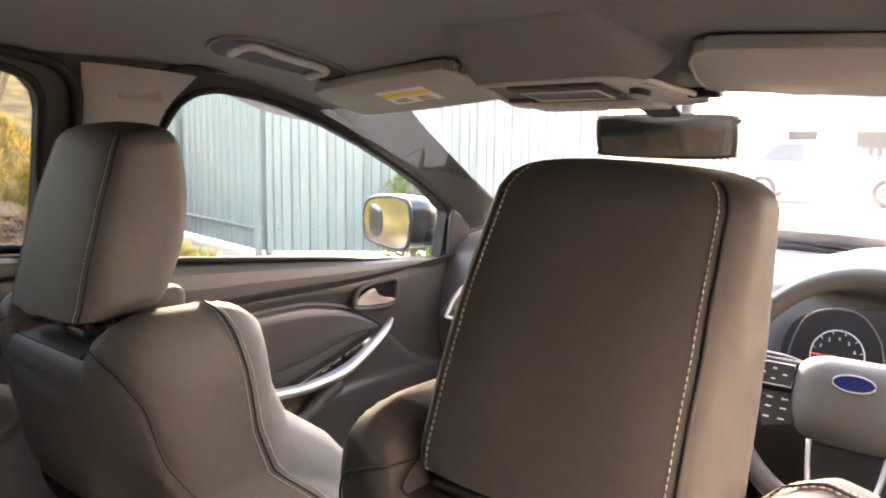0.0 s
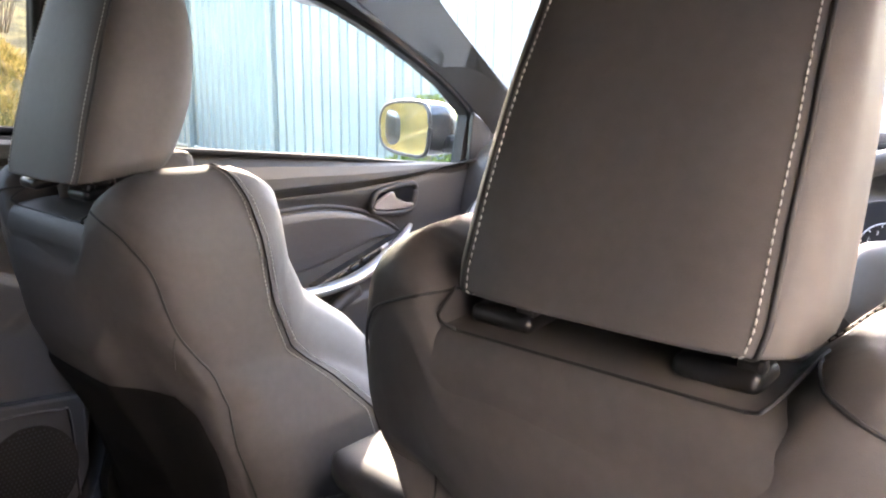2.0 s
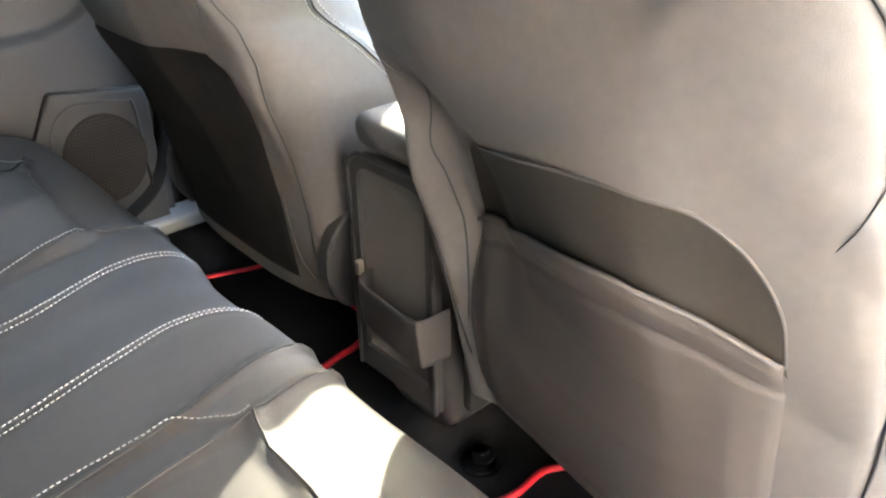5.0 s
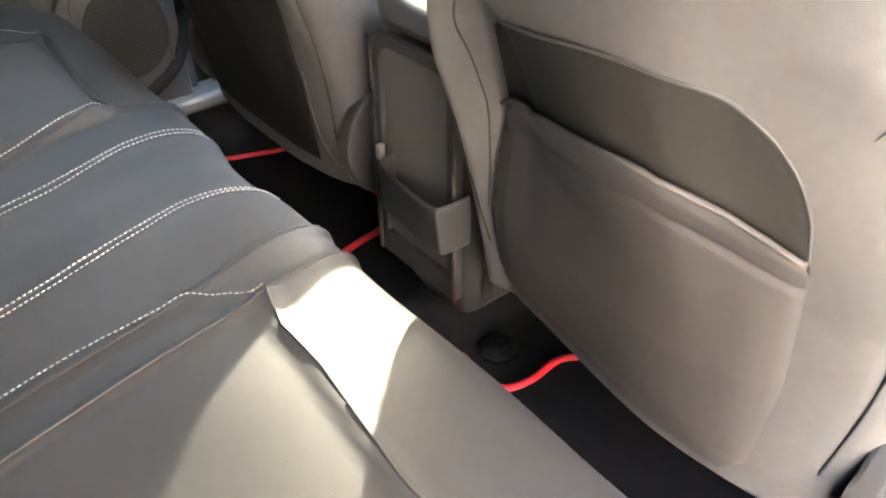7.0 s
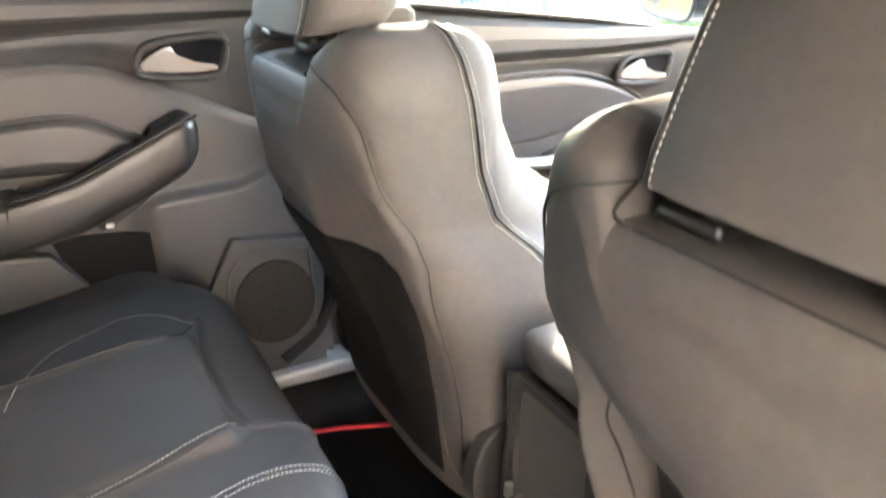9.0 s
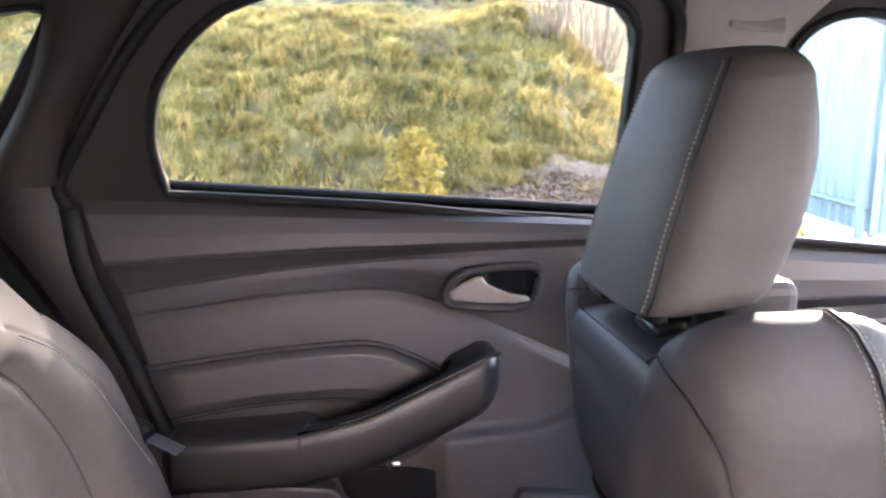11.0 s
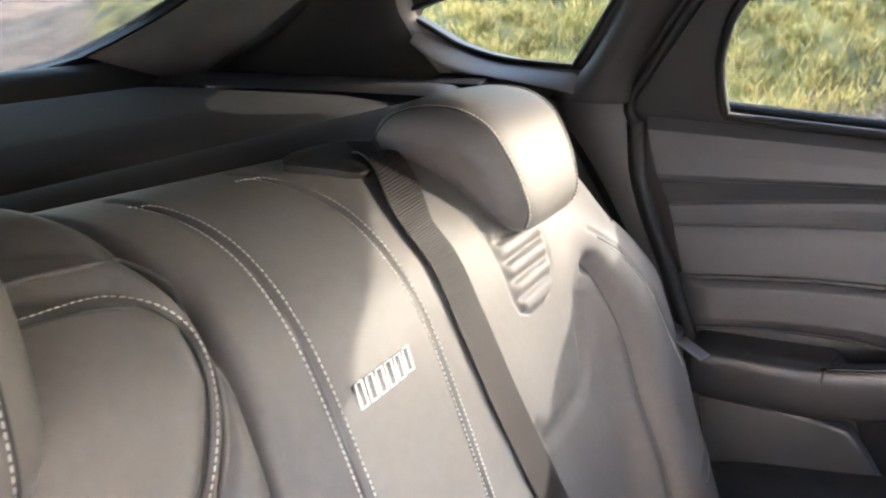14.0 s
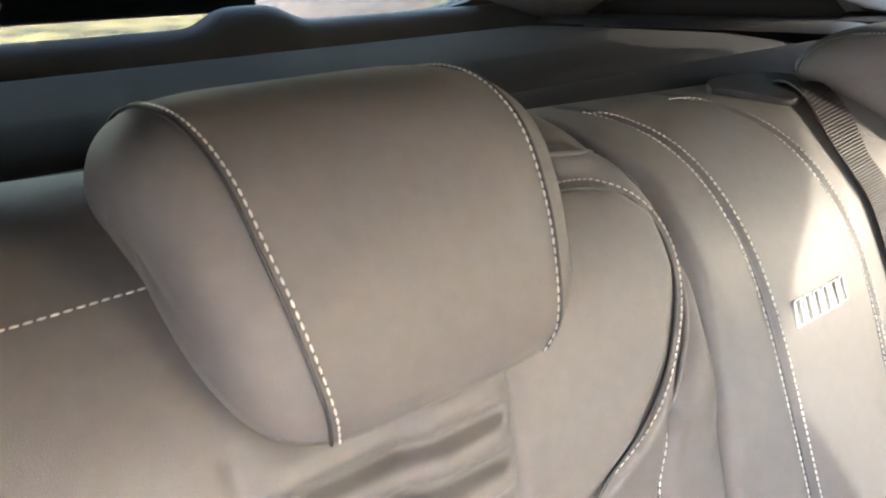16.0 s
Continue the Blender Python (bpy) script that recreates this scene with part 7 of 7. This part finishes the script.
def leafy(name, label, at, height, width, leaves, mat, size, seed, group=""):
    """A shrub: several bare stems and many single leaves."""
    r = np.random.default_rng(seed)
    bush = thing(name, label, "shrub", group, at=at)
    verts, faces, lv, lf = [], [], [], []
    for k in range(9):
        a, sp = r.uniform(0, 6.28), r.uniform(0.1, 0.45) * width
        p = curve_pts([(0, 0, -0.03), (sp * 0.4 * math.cos(a), sp * 0.4 * math.sin(a), height * 0.45), (sp * math.cos(a + 0.3), sp * math.sin(a + 0.3), height * r.uniform(0.75, 1.0))], 10)
        v, f = tube(p, np.linspace(0.010, 0.003, len(p)) * max(0.6, height), 5)
        faces += [tuple(i + len(verts) for i in q) for q in f]
        verts += list(v)
    link_mesh("stems", verts, faces, TWIG, bush)
    for _ in range(leaves):
        t = r.uniform(0.08, 1.0)
        rad = width * 0.5 * (math.sin(math.pi * min(1, t * 0.8 + 0.15)) ** 0.7) * (0.55 + 0.45 * r.random()) * (1 + 0.25 * math.sin(7 * t + 3 * r.integers(0, 3)))
        a = r.uniform(0, 6.28)
        c = np.array([rad * math.cos(a), rad * math.sin(a), t * height])
        d = r.normal(0, 1, 3)
        d /= np.linalg.norm(d)
        e = np.cross(d, r.normal(0, 1, 3))
        e /= np.linalg.norm(e)
        s = size * r.uniform(0.6, 1.2)
        k = len(lv)
        lv += [c - d * s, c + e * s * 0.4, c + d * s, c - e * s * 0.4]
        lf += [(k, k + 1, k + 2, k + 3)]
    link_mesh("leaves", lv, lf, mat, bush, smooth=False)
    return bush


def gz(x, y):
    return float(ground_h(np.array(float(x)), np.array(float(y))))


leafy("variegated_shrub", "small gold and green variegated shrub in the mulch", (-6.0, 0.88, gz(-6.0, 0.88)), 0.74, 0.50, 620, LEAF_GOLD, 0.052, 3)
leafy("green_shrub", "green leafy shrub in front of the steel fence", (-5.0, 6.2, gz(-5.0, 6.2)), 1.05, 0.8, 1300, LEAF_GREEN, 0.045, 5)
leafy("green_shrub", "pale green low shrub on the grass bank", (-9.5, -2.2, gz(-9.5, -2.2)), 0.5, 0.6, 500, LEAF_GREEN, 0.04, 6)
leafy("green_shrub", "low yellow-green shrub on the grass bank", (-7.6, 3.6, gz(-7.6, 3.6)), 0.6, 0.9, 900, LEAF_GOLD, 0.05, 7)


def bare_shrub(at, height, spread, n, seed, label):
    r = np.random.default_rng(seed)
    b = thing("bare_shrub", label, "shrub", "bare shrubs", at=at)
    verts, faces = [], []
    for k in range(n):
        a, q = r.uniform(0, 6.28), r.uniform(0.2, 1.0)
        p = [(spread * 0.4 * q * math.cos(a), spread * 0.4 * q * math.sin(a), -0.05)]
        for t in (0.3, 0.6, 0.85, 1.0):
            p.append((spread * q * (0.4 + 0.6 * t) * math.cos(a) + r.normal(0, 0.06), spread * q * (0.4 + 0.6 * t) * math.sin(a) + r.normal(0, 0.06), height * t * r.uniform(0.8, 1.05)))
        p = curve_pts(p, 16)
        v, f = tube(p, np.linspace(0.008, 0.002, len(p)), 4)
        faces += [tuple(i + len(verts) for i in g) for g in f]
        verts += list(v)
    link_mesh("stems", verts, faces, TWIG_PALE, b)
    return b


bare_shrub((-9.4, 2.9, gz(-9.4, 2.9)), 1.6, 0.6, 60, 11, "leafless twiggy shrub on the bank")
bare_shrub((-10.3, 3.75, gz(-10.3, 3.75)), 1.9, 0.8, 60, 12, "leafless twiggy shrub at the top of the bank")

leafy("green_shrub", "dense dark shrub behind the top of the bank", (-15.5, 2.2, gz(-15.5, 2.2)), 1.7, 2.4, 2200, LEAF_GREEN, 0.08, 9)


def bare_tree(at, height, seed):
    r = np.random.default_rng(seed)
    t = thing("bare_tree", "leafless grey-brown tree behind the bank", "tree", "bare trees", at=at)
    v, f = tube(curve_pts([(0, 0, -0.2), (0.05, 0.02, height * 0.4), (-0.03, 0.05, height)], 16), np.linspace(0.13, 0.02, 17)[:17], 8)
    link_mesh("trunk", v, f, TWIG, t)
    verts, faces = [], []
    for k in range(60):
        h, a, l = height * r.uniform(0.25, 0.95), r.uniform(0, 6.28), height * r.uniform(0.12, 0.35)
        p = curve_pts([(0, 0, h), (l * 0.5 * math.cos(a), l * 0.5 * math.sin(a), h + l * 0.35), (l * math.cos(a + 0.3), l * math.sin(a + 0.3), h + l * 0.8)], 8)
        v, f = tube(p, np.linspace(0.022, 0.004, len(p)), 4)
        faces += [tuple(i + len(verts) for i in g) for g in f]
        verts += list(v)
    link_mesh("limbs", verts, faces, TWIG, t)


for k, (x, y) in enumerate(((-17, 2.4), (-18.5, 0.4), (-17.5, -2.0), (-18, 4.0), (-17, -4.5), (-20, 1.4))):
    bare_tree((x, y, gz(x, y)), 6.5 + 0.6 * (k % 3), 40 + k)


# steel fence: corrugated sheets in two runs meeting at a corner
def fence_run(a, b, height, pitch, label):
    fen = thing("steel_fence", label, "fence", "steel fence runs")
    a, b = np.array(a, float), np.array(b, float)
    L = np.linalg.norm(b - a)
    t = (b - a) / L
    nrm = np.array([-t[1], t[0]])
    prof = []
    s = 0.0
    while s < L:
        for ds, dn in ((0, 0.0), (0.32, 0.0), (0.42, 0.032), (0.78, 0.032), (0.88, 0.0)):
            if s + ds * pitch <= L:
                prof.append((s + ds * pitch, dn))
        s += pitch
    panel_w = 12
    per = 5 * panel_w
    for k in range(0, len(prof) - 1, per):
        seg = prof[k:k + per + 1]
        verts, faces = [], []
        for q, d in seg:
            p = a + t * q + nrm * d
            z = gz(p[0], p[1])
            verts += [(p[0], p[1], GROUND_Z + 0.05), (p[0], p[1], GROUND_Z + height)]
        for i in range(len(seg) - 1):
            faces.append((2 * i, 2 * i + 2, 2 * i + 3, 2 * i + 1))
        link_mesh("sheet", verts, faces, FENCE, fen, smooth=False)
    for q in np.arange(0, L + 0.1, 2.4):
        p = a + t * min(q, L - 0.05) - nrm * 0.05 * -1 + nrm * 0.06
        part("post", block((0.06, 0.06, height), (p[0], p[1], GROUND_Z + height / 2), 0.004), FENCE, fen)
    for z in (0.3, height - 0.2):
        p0, p1 = a + nrm * 0.05, b + nrm * 0.05
        bar("rail", [(p0[0], p0[1], GROUND_Z + z), (p1[0], p1[1], GROUND_Z + z)], 0.025, FENCE, fen, sides=4)
    return fen


fence_run((-6.5, 5.4), (-3.80, 8.22), 2.5, 0.20, "blue-grey corrugated steel fence facing the car")
fence_run((-6.5, 5.4), (-10.5, 6.1), 2.5, 0.20, "blue-grey corrugated steel fence running away from the corner")


# unseen wall added on the right to bounce warm sunlight into the cabin
hw_ob = part("bounce_wall", block((0.3, 22.0, 5.6), (5.0, 1.0, GROUND_Z + 2.8), 0.02), BOUNCE_WALL)
tagged(hw_ob, "unseen cream wall added to bounce warm light into the car", "house wall", kind="structure")


# parked car across the road
def parked_car(at, yaw):
    car = thing("parked_car", "pale blue parked hatchback car across the road", "car", at=at)
    car.rotation_euler = (0, 0, yaw)
    side = [(-2.05, 0.35), (-2.08, 0.62), (-2.0, 0.90), (-1.70, 0.98), (-1.15, 1.40), (-0.75, 1.47), (0.15, 1.46), (0.55, 1.36), (1.05, 1.02), (1.75, 0.90), (2.05, 0.72), (2.1, 0.42), (1.95, 0.28), (-1.9, 0.28)]
    o = curve_pts(side + side[:1], 120)[:-1]
    part("body", prism([tuple(p) for p in o], lambda a, b, d: (a, (d - 0.86) * (1 - 0.22 * max(0, b - 0.9)), b), 1.72, 0.03), BODY_BLUE, car, "pale blue painted body")
    for s in (1, -1):
        for w in ([(-1.35, 1.0), (-1.02, 1.36), (-0.42, 1.40), (-0.42, 0.98)], [(-0.35, 0.98), (-0.35, 1.40), (0.12, 1.40), (0.48, 1.31), (0.82, 1.02)]):
            part("side_window", prism(w, lambda a, b, d: (a, s * (0.868 - 0.20 * max(0, b - 0.9)) + s * d * 0.3, b), 0.02), DARK_GLASS, car, "dark side glass")
        for x in (-1.28, 1.32):
            wh = part("wheel", prism([(x + 0.32 * math.cos(a), 0.32 + 0.32 * math.sin(a)) for a in np.linspace(0, 6.283, 32, endpoint=False)], lambda a, b, d: (a, s * (0.70 + d), b), 0.20, 0.02), RUBBER, car, "black tyre")
            part("rim", prism([(x + 0.21 * math.cos(a), 0.32 + 0.21 * math.sin(a)) for a in np.linspace(0, 6.283, 28, endpoint=False)], lambda a, b, d: (a, s * (0.895 + d), b), 0.012), SILVER, wh, "silver rim")
            for k in range(5):
                a = k * 2 * math.pi / 5
                part("rim_gap", prism([(x + r * math.cos(a + q), 0.32 + r * math.sin(a + q)) for r, q in ((0.07, -0.3), (0.18, -0.35), (0.18, 0.35), (0.07, 0.3))], lambda a2, b, d: (a2, s * (0.906 + d), b), 0.003), BLACK, wh)
        part("headlight", block((0.25, 0.2, 0.12), (1.93, s * 0.66, 0.72), 0.04, 3), LENS, car, "clear headlight")
        part("tail_light", block((0.10, 0.2, 0.2), (-1.98, s * 0.68, 0.85), 0.03, 3), RED_NEEDLE, car, "red tail light")
    return car


parked_car((-4.45, 19.9, GROUND_Z), radians(10))

# picket fence and plain buildings far off
pick = thing("picket_fence", "dark picket fence far across the road", "fence")
for k in range(60):
    x = -9 + 0.22 * k
    part("picket", block((0.10, 0.03, 1.25), (x, 24.0 + 0.02 * k, GROUND_Z + 0.68), 0.0), ROOFING if k % 9 else WHITE_PAINT, pick)
for z in (0.3, 1.05):
    bar("rail", [(-9, 24.05, GROUND_Z + z), (4.2, 25.2, GROUND_Z + z)], 0.03, ROOFING, pick, sides=4)


def far_house(at, w, d, h, yaw, label):
    ho = thing("house", label, "house", "houses", at=at)
    ho.rotation_euler = (0, 0, yaw)
    part("wall", block((w, d, h), (0, 0, h / 2), 0.02), SIDING, ho)
    rf = [(-w / 2 - 0.4, h), (w / 2 + 0.4, h), (0, h + 0.28 * w)]
    part("roof", prism(rf, lambda a, b, q: (a, q - d / 2 - 0.4, b), d + 0.8, 0.02), ROOFING, ho, "slate grey roof")
    for x in np.arange(-w / 2 + 1.2, w / 2 - 0.8, 2.6):
        for z in np.arange(1.4, h - 0.6, 2.7):
            wn = part("window", block((1.1, 0.08, 1.2), (x, -d / 2 - 0.02, z), 0.01), DARK_GLASS, ho, "dark window")
            part("frame", block((1.3, 0.05, 0.08), (x, -d / 2 - 0.05, z - 0.66), 0.0), WHITE_PAINT, wn, "white sill")
    return ho


far_house((-4, 40, GROUND_Z), 14, 9, 5.5, 0.1, "pale grey two-storey house with dark roof")
far_house((14, 46, GROUND_Z), 12, 9, 3.2, -0.1, "pale grey low house with dark roof")

# bonnet and front wipers beyond the windscreen
def bonnet(U, V):
    x, y = -0.80 + 1.60 * U, 2.18 + 0.85 * V
    return x, y, 0.885 - 0.06 * V - 0.10 * V ** 3 - 0.06 * np.abs(x / 0.8) ** 3


v, f = sheet(bonnet, 40, 24)
bn = thing("bonnet", "grey painted bonnet of the car", "bonnet")
link_mesh("panel", v, f, BODY_GREY, bn)
fw = thing("front_wiper", "black windscreen wiper at rest", "wiper")
bar("arm", [(0.35, 2.15, 0.905), (0.1, 2.10, 0.935), (-0.05, 2.08, 0.945)], 0.010, BLACK, fw)
bar("blade", [(0.25, 2.09, 0.945), (-0.3, 2.06, 0.955)], 0.008, RUBBER, fw, flat=1.6)
